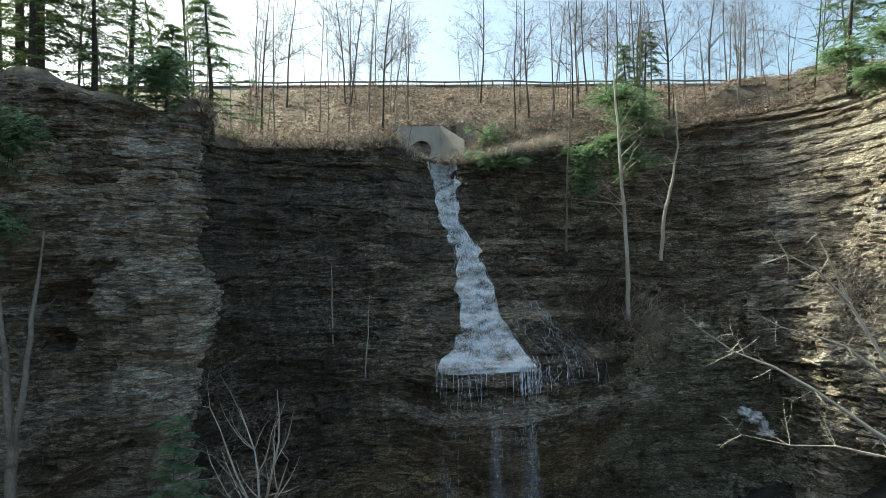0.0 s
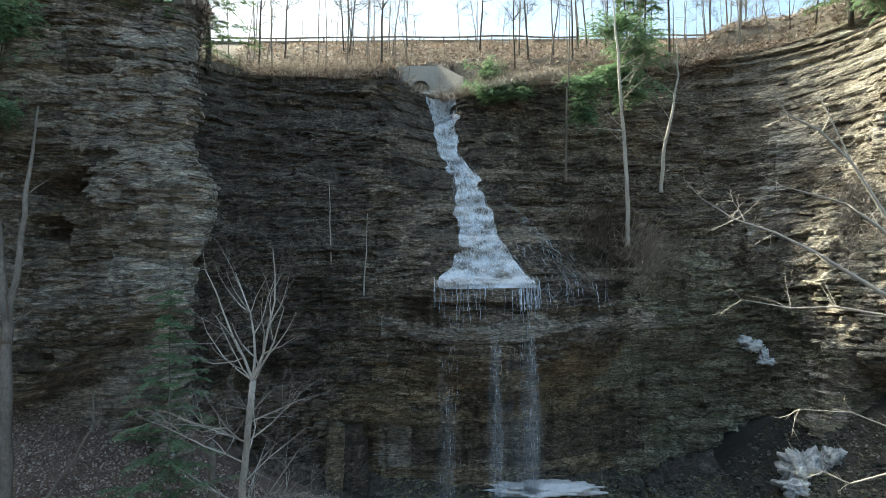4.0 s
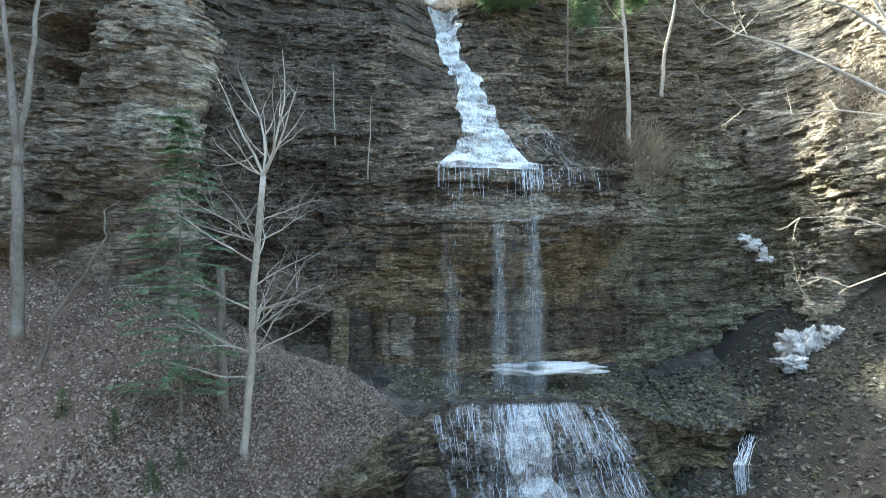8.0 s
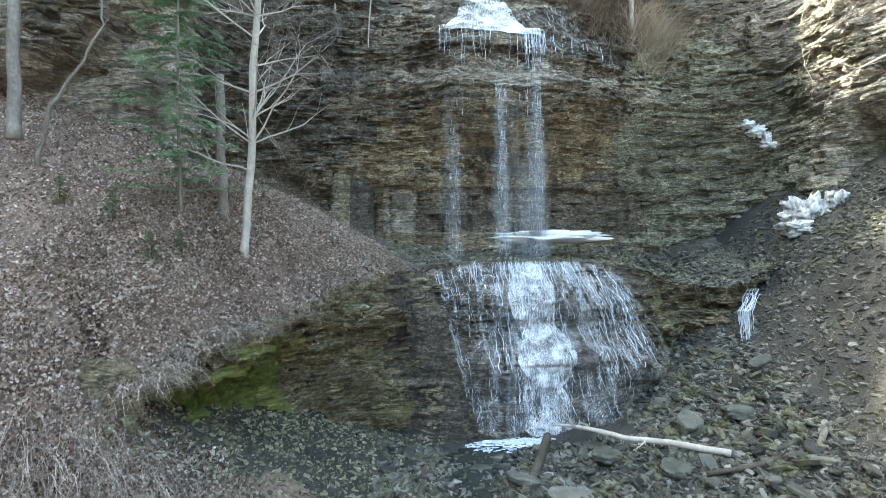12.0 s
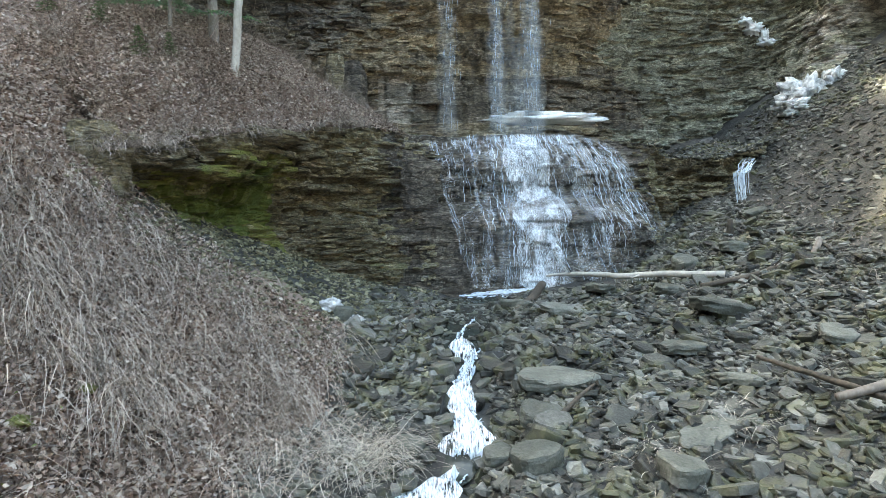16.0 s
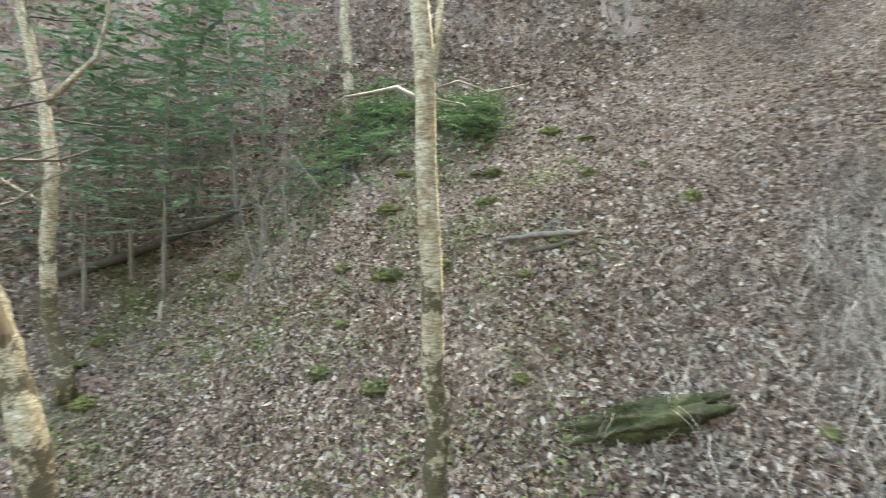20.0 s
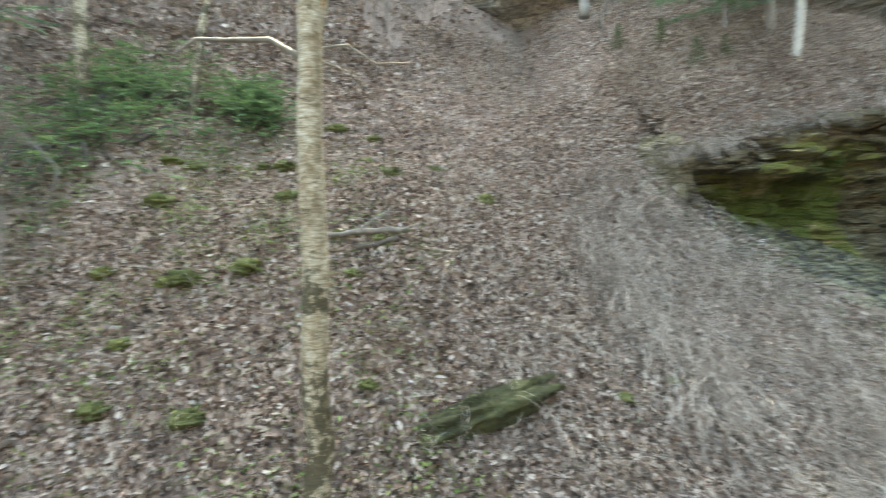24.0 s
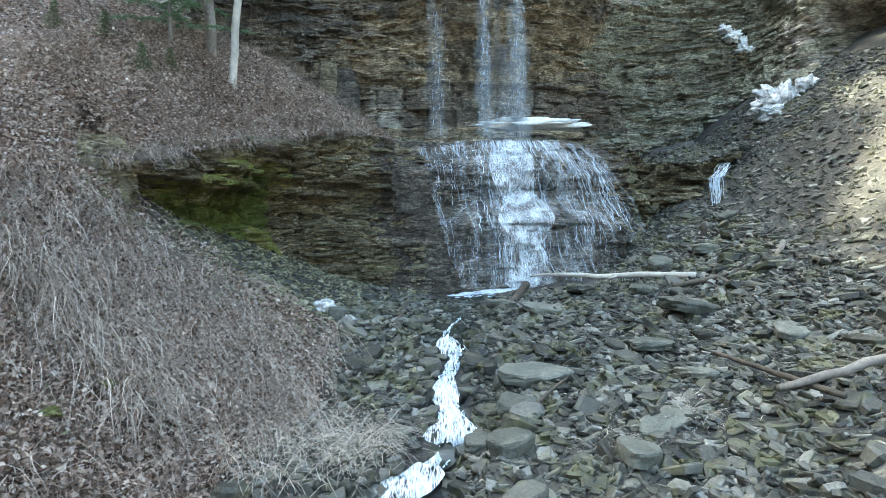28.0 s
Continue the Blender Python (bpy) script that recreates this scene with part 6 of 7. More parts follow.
def log_thing(name, label, line, radii, mat, twigs=0, seed=0, cat="log"):
    rg = random.Random(seed)
    base = Vector(line[0])
    q = [Vector(p) - base for p in line]
    fine = []
    for k in range(len(q) - 1):
        fine += [q[k].lerp(q[k + 1], t / 4) + Vector((0, 0, rg.gauss(0, 0.012))) for t in range(4)]
    fine.append(q[-1])
    r = np.interp(np.linspace(0, 1, len(fine)), np.linspace(0, 1, len(radii)), radii)
    log = tagged(empty(name, Matrix.Translation(base)), label, cat)
    part("stem", Geo().tube(fine, [float(a) * rg.uniform(0.92, 1.08) for a in r], 9).mesh("stem", mat, True), log)
    for _ in range(twigs):
        k = rg.randint(1, len(fine) - 1)
        w = Geo()
        branch(rg, w, w, fine[k], Vector((rg.gauss(0, 1), rg.gauss(0, 1), rg.uniform(0.1, 0.9))), rg.uniform(0.3, 0.8), float(r[k]) * 0.35, 1, 0.0)
        part("stub", w.mesh("stub", mat), log)
    return log


def on(x, y, up=0.1):
    return (x, y, land_z(x, y) + up)


log_thing("fallen_log", "long dark fallen log across the slope", [(-11.5, -8.9, 0.6), (-12.0, -6.4, 1.35), (-12.4, -4.0, 2.2), (-12.8, -2.0, 3.1), (-13.0, -1.0, 3.7)], [0.10, 0.12, 0.11, 0.09, 0.06], M_LOG, 3, 1)
mossy = lump("mossy_log", "short mossy log half buried in leaves", "log", -5.15, 3.85, land_z(-5.15, 3.85) + 0.04, 0.98, 0.24, 0.2, 91, 0.4)
mossy.rotation_euler = (0, -0.22, 1.28)
mossy.data.materials.clear()
mossy.data.materials.append(M_MOSS)
mossy_place = Matrix.LocRotScale(mossy.location, mossy.rotation_euler, None)
tufts = Geo()
for vert in mossy.data.vertices:
    for _ in range(4):
        root = mossy_place @ vert.co + Vector((rng.gauss(0, 0.015), rng.gauss(0, 0.015), 0))
        tip = root + Vector((rng.gauss(0, 0.025), rng.gauss(0, 0.025), rng.uniform(0.0, 0.05)))
        tufts.poly([root + Vector((0.012, 0, 0)), root + Vector((-0.006, 0.011, 0)), tip])
tagged(new("moss_tufts", tufts.mesh("moss_tufts", M_MOSS)), "rough dark green moss growing over the log", "moss", kind="stuff")
log_thing("dead_branch", "dead grey branch with splintered end", [on(-7.6, 3.0, 0.12), on(-7.3, 3.6, 0.15), on(-7.1, 4.2, 0.08)], [0.03, 0.045, 0.05], M_BARK, 4, 3)
log_thing("dead_branch", "red-brown broken branch on the leaves", [on(-7.2, 3.4, 0.08), on(-7.05, 4.0, 0.08)], [0.04, 0.045], M_LOG, 2, 4)
log_thing("white_stick", "short pale peeled stick standing in the leaves", [on(-10.9, -3.1, 0.0), on(-10.9, -3.05, 0.35)], [0.035, 0.03], M_PALEBARK, 0, 5, "stick")
for k in range(44):
    x, y = rng.uniform(-12, -4.2), rng.uniform(-5, 6.5)
    if k < 9:
        x, y = [(-7.8, 0.6), (-7.3, 0.3), (-8.2, 1.2), (-6.2, -0.6), (-5.6, -1.3), (-7.9, 2.1), (-6.5, 1.0), (-4.4, 6.7), (-9.0, 0.6)][k]
    s = rng.uniform(0.10, 0.22)
    ob = lump("moss_cushion", "round green-brown moss cushion in the leaf litter", "moss", x, y, land_z(x, y) + 0.02, s, s, s * 0.55, 60 + k, 0.5)
    ob["group"] = "moss cushions"
    ob.data.materials.clear()
    ob.data.materials.append(M_CUSHION)

# ---- logs and flagstones on the stream bed ----
drift_limb = log_thing("driftwood_log", "bleached barkless limb lying across the stones", [(3.35, 17.6, 0.85), (4.2, 17.0, 0.95), (5.2, 16.2, 0.92), (6.3, 15.5, 1.0), (7.6, 14.6, 1.05)], [0.03, 0.07, 0.09, 0.09, 0.1], M_PALEBARK, 6, 11)
for k in range(26):
    t = rng.uniform(0.25, 0.98)
    p = Vector((3.35 + 4.25 * t, 17.6 - 3.0 * t, 0.86 + 0.15 * t)) - Vector((3.35, 17.6, 0.85))
    part("icicle", Geo().tube([p, p - Vector((0, 0, rng.uniform(0.08, 0.22)))], [rng.uniform(0.02, 0.04), 0.004], 5).mesh("icicle", M_SNOW), drift_limb, "small white icicle")
log_thing("sodden_log", "dark sodden log slanting down to the stream", [(3.15, 17.3, 0.6), (2.6, 15.8, 0.3), (1.9, 14.2, 0.15)], [0.13, 0.14, 0.12], M_LOG, 0, 12)
log_thing("sodden_log", "dark upright-leaning log beside the stream", [(-0.75, 16.1, 0.25), (-0.8, 14.2, 0.1), (-0.95, 12.6, -0.15)], [0.11, 0.12, 0.12], M_LOG, 0, 13)
log_thing("leaning_pole", "grey dead pole leaning on the talus", [(9.7, 13.95, 1.95), (8.9, 13.4, 1.1), (8.0, 12.7, 0.35)], [0.07, 0.09, 0.1], M_BARK, 1, 14)
log_thing("sodden_log", "weathered log lying along the talus foot", [(6.6, 13.9, 0.8), (7.8, 13.8, 1.05), (9.0, 13.8, 1.4)], [0.06, 0.075, 0.07], M_LOG, 1, 15)
log_thing("sodden_log", "short dark log wedged between flags", [(7.4, 12.6, 0.45), (7.5, 12.0, 0.2)], [0.12, 0.12], M_LOG, 0, 16)
log_thing("dead_branch", "long thin dead branch across the flags", [(2.65, 9.45, -0.45), (1.9, 8.7, -0.75), (1.0, 8.0, -1.2)], [0.025, 0.045, 0.05], M_LOG, 1, 17)
log_thing("dead_branch", "long dark branch lying on the talus", [(5.4, 9.3, 0.0), (5.9, 8.2, -0.1), (6.3, 7.2, -0.2)], [0.04, 0.05, 0.05], M_LOG, 1, 18)
log_thing("sodden_log", "grey log lying across the near flags", [(5.6, 7.7, -0.2), (6.6, 7.6, 0.1), (7.8, 7.4, 0.5)], [0.06, 0.08, 0.08], M_BARK, 0, 19)
log_thing("wood_stub", "red-brown broken stub standing in the stones", [(9.15, 17.3, 1.8), (9.1, 17.2, 2.6)], [0.13, 0.08], M_LOG, 0, 20)

BIG = [(2.2, 10.4, 1.6, 1.0, 0.36, 0.1), (6.5, 12.5, 1.9, 1.0, 0.4, 0.4), (4.0, 8.1, 1.2, 0.55, 0.22, 0.5), (10.2, 17.7, 1.2, 0.5, 0.22, 0.6), (1.6, 8.9, 0.9, 0.7, 0.35, 1.0), (-2.3, 12.5, 0.5, 0.4, 0.4, 0.0),
       (5.2, 9.6, 1.0, 0.6, 0.25, 2.0), (3.1, 13.9, 1.3, 0.8, 0.25, 0.3), (4.6, 15.8, 1.4, 0.9, 0.35, 1.2), (6.1, 14.6, 1.2, 0.8, 0.3, 0.7), (2.0, 14.9, 1.1, 0.7, 0.25, 2.2), (5.0, 11.2, 1.2, 0.7, 0.28, 0.2),
       (7.3, 16.4, 1.0, 0.8, 0.5, 1.4), (8.6, 16.0, 1.1, 0.7, 0.4, 0.4), (1.35, 7.6, 0.8, 0.6, 0.4, 0.3), (3.2, 7.2, 0.9, 0.7, 0.35, 1.3), (-1.9, 13.3, 0.45, 0.35, 0.25, 0.6), (7.6, 10.4, 1.0, 0.7, 0.25, 0.9), (-0.6, 8.9, 0.6, 0.5, 0.3, 0.5), (0.9, 8.6, 0.6, 0.5, 0.3, 0.5)]
for k, (x, y, w, d_, h, a) in enumerate(BIG):
    rg = random.Random(500 + k)
    ob = new("flagstone", flag_geo(rg, w * 1.1, d_ * 1.1, h * 0.75).mesh("flagstone", M_FLAG))
    ob.matrix_basis = pose(x, y, land_z(x, y) + h * 0.3, rg.uniform(-4, 14), rg.uniform(-12, 12), math.degrees(a))
    tagged(ob, "broad flat grey flagstone on the stream bed" if w > 1 else "angular grey shale stone on the stream bed", "stone", "flagstones on the bed")

# ---- loose cover: leaves, stems, brush ----
nr = np.random.default_rng(5)


def scatter_leaves(name, label, n, area, zf, size, mat, lift=0.03, upright=0.5):
    """Curled leaves: six-point outline folded along the rib."""
    x, y = area(n)
    z = zf(x, y) + lift * nr.random(len(x))
    s = size * (0.6 + 0.8 * nr.random(len(x)))
    a, b, c = nr.random(len(x)) * 6.283, nr.normal(0, upright, len(x)), nr.normal(0, upright, len(x))
    outline = np.array([(-0.5, 0, 0), (-0.15, 0.33, 0.12), (0.25, 0.26, 0.1), (0.5, 0, 0), (0.2, -0.28, 0.1), (-0.2, -0.3, 0.12)])
    L = outline[None] * s[:, None, None] * (0.55 + 0.8 * nr.random((len(x), 6, 1)))
    ca, sa = np.cos(a)[:, None], np.sin(a)[:, None]
    X, Y, Zz = L[..., 0], L[..., 1], L[..., 2]
    Y, Zz = Y * np.cos(b)[:, None] - Zz * np.sin(b)[:, None], Y * np.sin(b)[:, None] + Zz * np.cos(b)[:, None]
    X, Zz = X * np.cos(c)[:, None] - Zz * np.sin(c)[:, None], X * np.sin(c)[:, None] + Zz * np.cos(c)[:, None]
    V = np.stack([X * ca - Y * sa + x[:, None], X * sa + Y * ca + y[:, None], Zz + z[:, None]], -1).reshape(-1, 3)
    base = np.arange(len(x))[:, None] * 6
    Fc = np.concatenate([base + np.array([[0, 1, 2, 3]]), base + np.array([[0, 3, 4, 5]])], 0)
    return tagged(new(name, mesh_of(name, V.tolist(), Fc.tolist(), mat)), label, "leaves", kind="stuff")


def slope_area(n):
    y = -7 + 19 * nr.random(n)
    x = -3.0 - 13 * nr.random(n) ** 1.25 + 0.12 * (y - 4)
    keep = (inward(x, y) < 1.0) | (along(x, y) < -0.8)
    return x[keep], y[keep]


def fz(x, y):
    return floor_z(x, y)


def bank_area(n):
    a, i = -1.4 + 10.4 * nr.random(n), 3.6 * nr.random(n) - 0.05
    return -5.8 + 0.494 * a - 0.869 * i, 11.7 + 0.869 * a + 0.494 * i


def upper_slope(n):
    return -5.0 - 11.5 * nr.random(n), 10 + 9.0 * nr.random(n)


def land_zz(x, y):
    i, a = inward(x, y), along(x, y)
    return np.where((i > -0.05) & (a > -1.2) & (a < 6) & (i < 2.6), bank_z(x, y), floor_z(x, y))


scatter_leaves("leaf_litter", "pale brown fallen leaves covering the slope", 80000, slope_area, fz, 0.095, M_LEAF, 0.05, 0.7)


def near_slope(n):
    y = -3.5 + 14.5 * nr.random(n)
    x = -2.7 - 7.0 * nr.random(n) + 0.13 * (y - 4) + nr.normal(0, 0.3, n)
    keep = (inward(x, y) < 1.0) | (along(x, y) < -0.8)
    return x[keep], y[keep]


scatter_leaves("leaf_litter", "thick drift of curled brown leaves", 82000, near_slope, fz, 0.078, M_LEAF, 0.06, 0.8)
scatter_leaves("leaf_litter", "brown fallen leaves on the bank top", 30000, bank_area, bank_z, 0.085, M_LEAF_LIT, 0.1, 0.45)
scatter_leaves("leaf_litter", "brown fallen leaves under the cliff", 40000, upper_slope, land_zz, 0.085, M_LEAF_LIT, 0.05, 0.45)


def mid_slope(n):
    return -12.5 - 13 * nr.random(n), -15 + 24 * nr.random(n)


def far_slope(n):
    return -14 - 34 * nr.random(n), -26 + 44 * nr.random(n)


scatter_leaves("leaf_litter", "drifts of brown leaves on the far hillside", 30000, far_slope, fz, 0.2, M_LEAF, 0.14, 0.5)
scatter_leaves("leaf_litter", "brown and grey leaves behind the young hemlocks", 36000, mid_slope, fz, 0.13, M_LEAF, 0.1, 0.6)


def lower_slope(n):
    return -2.5 - 14 * nr.random(n), -28 + 22 * nr.random(n)


scatter_leaves("leaf_litter", "brown leaves on the slope downstream", 34000, lower_slope, fz, 0.13, M_LEAF, 0.09, 0.45)


def far_brush(n):
    return -15 - 26 * nr.random(n), -24 + 36 * nr.random(n)


def patches(n):
    c = nr.random((80, 2)) * np.array([8.0, 9.5]) + np.array([-12.6, -5.0])
    k = nr.integers(0, 80, n)
    return c[k, 0] + nr.normal(0, 0.26, n), c[k, 1] + nr.normal(0, 0.26, n)


scatter_leaves("green_plants", "small bright green leaves sprouting in patches", 9000, patches, fz, 0.052, M_FERN, 0.14, 0.6)


def moss_mats(n):
    c = nr.random((150, 2)) * np.array([9.0, 12.5]) + np.array([-13.0, -6.5])
    size = 0.12 + 0.35 * nr.random(150) ** 2
    k = nr.integers(0, 150, n)
    keep = nr.random(n) < 0.25 + 0.75 * sstep(3.5, -4.5, c[k, 1])
    k = k[keep]
    return c[k, 0] + nr.normal(0, 1, len(k)) * size[k], c[k, 1] + nr.normal(0, 1, len(k)) * size[k] * 1.5


scatter_leaves("moss_mat", "low yellow-green moss spreading over soil and leaves", 34000, moss_mats, fz, 0.045, M_CUSHION, 0.05, 0.9)
scatter_leaves("green_plants", "small dark green seedlings among the leaves", 6000, moss_mats, fz, 0.045, M_FERN, 0.12, 0.7)


def stems(name, label, n, area, zf, length, width, mat, way, spread, droop, kind="stuff", cat="dry stems"):
    """Thin dry stems that rise, arch over and hang downhill."""
    x, y = area(n)
    z = zf(x, y)
    seg = 6
    L = length * (0.4 + 1.0 * nr.random(n))
    a = way + nr.normal(0, spread, n)
    P = np.stack([x, y, z - 0.03], -1)
    dz = 0.5 + 0.7 * nr.random(n)
    pts_ = [P]
    for k in range(seg):
        step = np.stack([np.cos(a), np.sin(a), dz], -1)
        step /= np.linalg.norm(step, axis=1)[:, None]
        P = P + step * (L / seg)[:, None]
        dz = dz - droop * (0.6 + 0.8 * nr.random(n))
        a = a + nr.normal(0, 0.25, n)
        pts_.append(P)
    Q = np.stack(pts_, 1)
    w = width * (0.5 + nr.random(n))
    side = np.stack([-np.sin(a), np.cos(a), 0 * a], -1) * w[:, None] * 0.5
    up = np.stack([np.cos(a), np.sin(a), 0.3 + 0 * a], -1) * w[:, None] * 0.35
    t = np.linspace(1, 0.35, seg + 1)[None, :, None]
    A, B, C = Q - side[:, None] * t, Q + side[:, None] * t, Q + up[:, None] * t
    V = np.stack([A, B, C], 2).reshape(-1, 3)
    base = (np.arange(n)[:, None] * (seg + 1) + np.arange(seg)[None]).reshape(-1, 1) * 3
    Fc = np.concatenate([base + np.array([[0, 1, 4, 3]]), base + np.array([[1, 2, 5, 4]]), base + np.array([[2, 0, 3, 5]])], 0)
    return tagged(new(name, mesh_of(name, V.tolist(), Fc.tolist(), mat)), label, cat, kind=kind)


def low_slope(n):
    y = 4.8 + 7.0 * nr.random(4 * n)
    x = -2.6 - (1.6 + 3.6 * sstep(5, 9, y)) * nr.random(4 * n) + 0.14 * (y - 8)
    o = np.argsort(-(vnoise(x * 1.1 + 0.5 * y, x * 0.35 - y * 0.5, 19) + 1.1 * nr.random(4 * n) - 1.2 * sstep(7.8, 4.8, y)))[:n]
    return x[o], y[o]


def foot_slope(n):
    y = 4.2 + 5.0 * nr.random(n)
    return -1.9 - 4.6 * nr.random(n) ** 0.9 + 0.14 * (y - 8), y


def slope_wide(n):
    return -3.2 - 8.5 * nr.random(n), -5 + 13 * nr.random(n)


def slope_area_n(n):
    y = -4 + 15 * nr.random(n)
    return -3.4 - 6.5 * nr.random(n) + 0.12 * (y - 4), y


def lip_area(n):
    c = np.stack([-1.6 + 8.2 * nr.random(30), 0.35 * nr.random(30) - 0.15], -1)
    k = nr.integers(0, 30, n)
    a, i = c[k, 0] + nr.normal(0, 0.16, n), c[k, 1] + nr.normal(0, 0.12, n)
    return -5.8 + 0.494 * a - 0.869 * i, 11.7 + 0.869 * a + 0.494 * i


stems("dry_grass", "pale dry grass and vine stems hanging down the slope", 1500, low_slope, fz, 0.85, 0.009, M_STRAW, -0.6, 0.5, 0.5)
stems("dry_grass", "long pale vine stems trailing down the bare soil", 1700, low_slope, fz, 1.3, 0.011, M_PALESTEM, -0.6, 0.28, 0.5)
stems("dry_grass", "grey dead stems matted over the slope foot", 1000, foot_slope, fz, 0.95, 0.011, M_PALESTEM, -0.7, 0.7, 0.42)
stems("dry_grass", "thin grey stems lying down the leafy slope", 2600, slope_area_n, fz, 0.6, 0.008, M_STRAW, -0.5, 0.6, 0.5)
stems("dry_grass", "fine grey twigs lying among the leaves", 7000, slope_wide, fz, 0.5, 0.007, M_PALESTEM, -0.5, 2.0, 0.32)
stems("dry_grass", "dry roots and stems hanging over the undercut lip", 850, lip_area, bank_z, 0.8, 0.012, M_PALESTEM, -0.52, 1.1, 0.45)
stems("dry_grass", "short dry stems on the bank top", 900, bank_area, bank_z, 0.6, 0.010, M_TWIG, -0.5, 2.0, 0.2)
stems("dry_grass", "dry stems under the cliff", 1300, upper_slope, land_zz, 0.9, 0.012, M_STRAW, -0.8, 1.6, 0.2)


stems("brush", "grey leafless brush on the far hillside", 9000, far_brush, fz, 1.8, 0.024, M_TWIG, 0.0, 3.0, 0.08)
stems("brush", "tangled grey brush behind the young hemlocks", 5000, mid_slope, fz, 1.3, 0.018, M_TWIG, 0.0, 3.0, 0.12)
stems("brush", "pale dry stems on the far hillside", 2500, far_brush, fz, 1.0, 0.02, M_STRAW, 0.0, 3.0, 0.2)


# pale twigs, crowded here also to lighten the bank for its open sky
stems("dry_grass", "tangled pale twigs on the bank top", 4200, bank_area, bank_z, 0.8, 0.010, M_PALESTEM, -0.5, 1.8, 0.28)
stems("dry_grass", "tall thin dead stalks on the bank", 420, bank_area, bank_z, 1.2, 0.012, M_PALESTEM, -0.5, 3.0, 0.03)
stems("dry_grass", "pale twigs scattered under the cliff", 1500, upper_slope, land_zz, 0.8, 0.010, M_STRAW, -0.8, 2.0, 0.25)


def tuft(cx, cy, r):
    return lambda n: (cx + nr.normal(0, r, n), cy + nr.normal(0, r, n))


for k, (x, y, r, n) in enumerate([(-1.1, 8.6, 0.28, 420), (-1.6, 8.0, 0.3, 260), (-2.4, 7.2, 0.3, 260), (3.0, 7.6, 0.3, 160), (4.6, 8.3, 0.3, 160)]):
    stems("grass_tussock", "straw-coloured dry grass tussock by the stream", n, tuft(x, y, r), fz, 0.9 if x < 0 else 0.4, 0.010, M_TAN, -1.2, 1.4, 0.24, "", "grass")


def rim_area(n):
    k = nr.integers(int(np.searchsorted(par, 5.8)) // 2, int(np.searchsorted(par, 15.5)) // 2, n)
    i = nr.integers(0, 6, n)
    q = T[i, k]
    return q[:, 0] + nr.normal(0, 0.15, n), q[:, 1] + nr.normal(0, 0.15, n)


flat = T.reshape(-1, 3)


def near_z(x, y):
    out = np.zeros(len(x))
    sel = flat[(np.abs(flat[:, 0]) < 45) & (flat[:, 1] < 50)]
    for i in range(0, len(x), 400):
        d2 = (sel[None, :, 0] - x[i:i + 400, None]) ** 2 + (sel[None, :, 1] - y[i:i + 400, None]) ** 2
        out[i:i + 400] = sel[np.argmin(d2, 1), 2]
    return out


def road_bank(n):
    return -16 + 42 * nr.random(n), 30.5 + 14 * nr.random(n)


stems("brush", "dense tan brush stems on the bank below the road", 12000, road_bank, near_z, 0.8, 0.02, M_TAN, -1.57, 2.0, 0.12)
scatter_leaves("leaf_litter", "grey-brown litter on the bank below the road", 30000, road_bank, near_z, 0.17, M_LEAF_LIT, 0.06, 0.5)
stems("brush", "dry brush and roots overhanging the gorge rim", 7000, rim_area, near_z, 1.3, 0.022, M_TAN, -1.57, 1.0, 0.30)
stems("brush", "dark tangled vines on the gorge rim", 6500, rim_area, near_z, 1.2, 0.022, M_TWIG, -1.57, 1.6, 0.25)
scatter_leaves("leaf_litter", "brown leaf litter along the gorge rim", 16000, rim_area, near_z, 0.14, M_LEAF_LIT, 0.1, 0.6)


def lip_grass(n):
    return 2.3 + 3.7 * nr.random(n), 29.4 - 1.3 * nr.random(n)


def wall_stems(name, label, n, cx, cz, sx, sz, length, mat, droop, right=False, cat="shrub"):
    xs = cx + nr.normal(0, sx, n)
    zs = cz + nr.normal(0, sz, n)
    ys = np.array([face_y(a, b) for a, b in zip(xs, zs)]) + 0.05
    return stems(name, label, n, lambda m: (xs, ys), lambda a, b: zs, length, 0.032, mat, -1.57, 0.9, droop, "", cat)


stems("dry_grass", "pale dry grass drooping over the lip beside the falls", 1500, lip_grass, near_z, 1.1, 0.02, M_TAN, -1.57, 0.9, 0.36)
wall_stems("sunlit_bush", "tan leafless bush on the cliff ledge", 800, 9.9, 16.5, 0.7, 0.8, 1.7, M_TAN, 0.16)
wall_stems("brush_clump", "grey leafless brush on the cliff slope", 900, 7.8, 17.7, 0.9, 0.9, 1.2, M_STRAW, 0.15)


def right_wall(n):
    k = nr.integers(int(np.searchsorted(par, 14.7)), int(np.searchsorted(par, 16.3)), n)
    return k


k = right_wall(1300)
zz = np.clip(nr.normal(18.6, 1.1, 1300), 15, 21)
row = ((zz - 2) / (rim[k] - 2) * (rows_n - 1)).astype(int)
q = cliff_face[row, k]
stems("hanging_vines", "tangle of pale dry vines hanging on the sunlit wall", 1300, lambda n: (q[:, 0], q[:, 1]), lambda a, b: q[:, 2], 1.3, 0.022, M_TAN, -2.4, 0.9, 0.32, "", "vines")


def talus_grass(n):
    y = 6 + 13 * nr.random(n)
    return 8.5 + 5 * nr.random(n) + 0.2 * (y - 8), y


stems("dry_grass", "dry grass and twigs on the talus slope", 2600, talus_grass, fz, 0.6, 0.010, M_STRAW, 2.6, 0.9, 0.4)

# ---- broken shale on the bed and the talus, last ----
shapes = [stone_geo(random.Random(900 + k), 1, rg_w, rg_h) for k, (rg_w, rg_h) in enumerate([(0.7, 0.14), (0.6, 0.22), (0.8, 0.16), (0.5, 0.13), (0.75, 0.28), (0.55, 0.15), (0.9, 0.14), (0.45, 0.22)])]
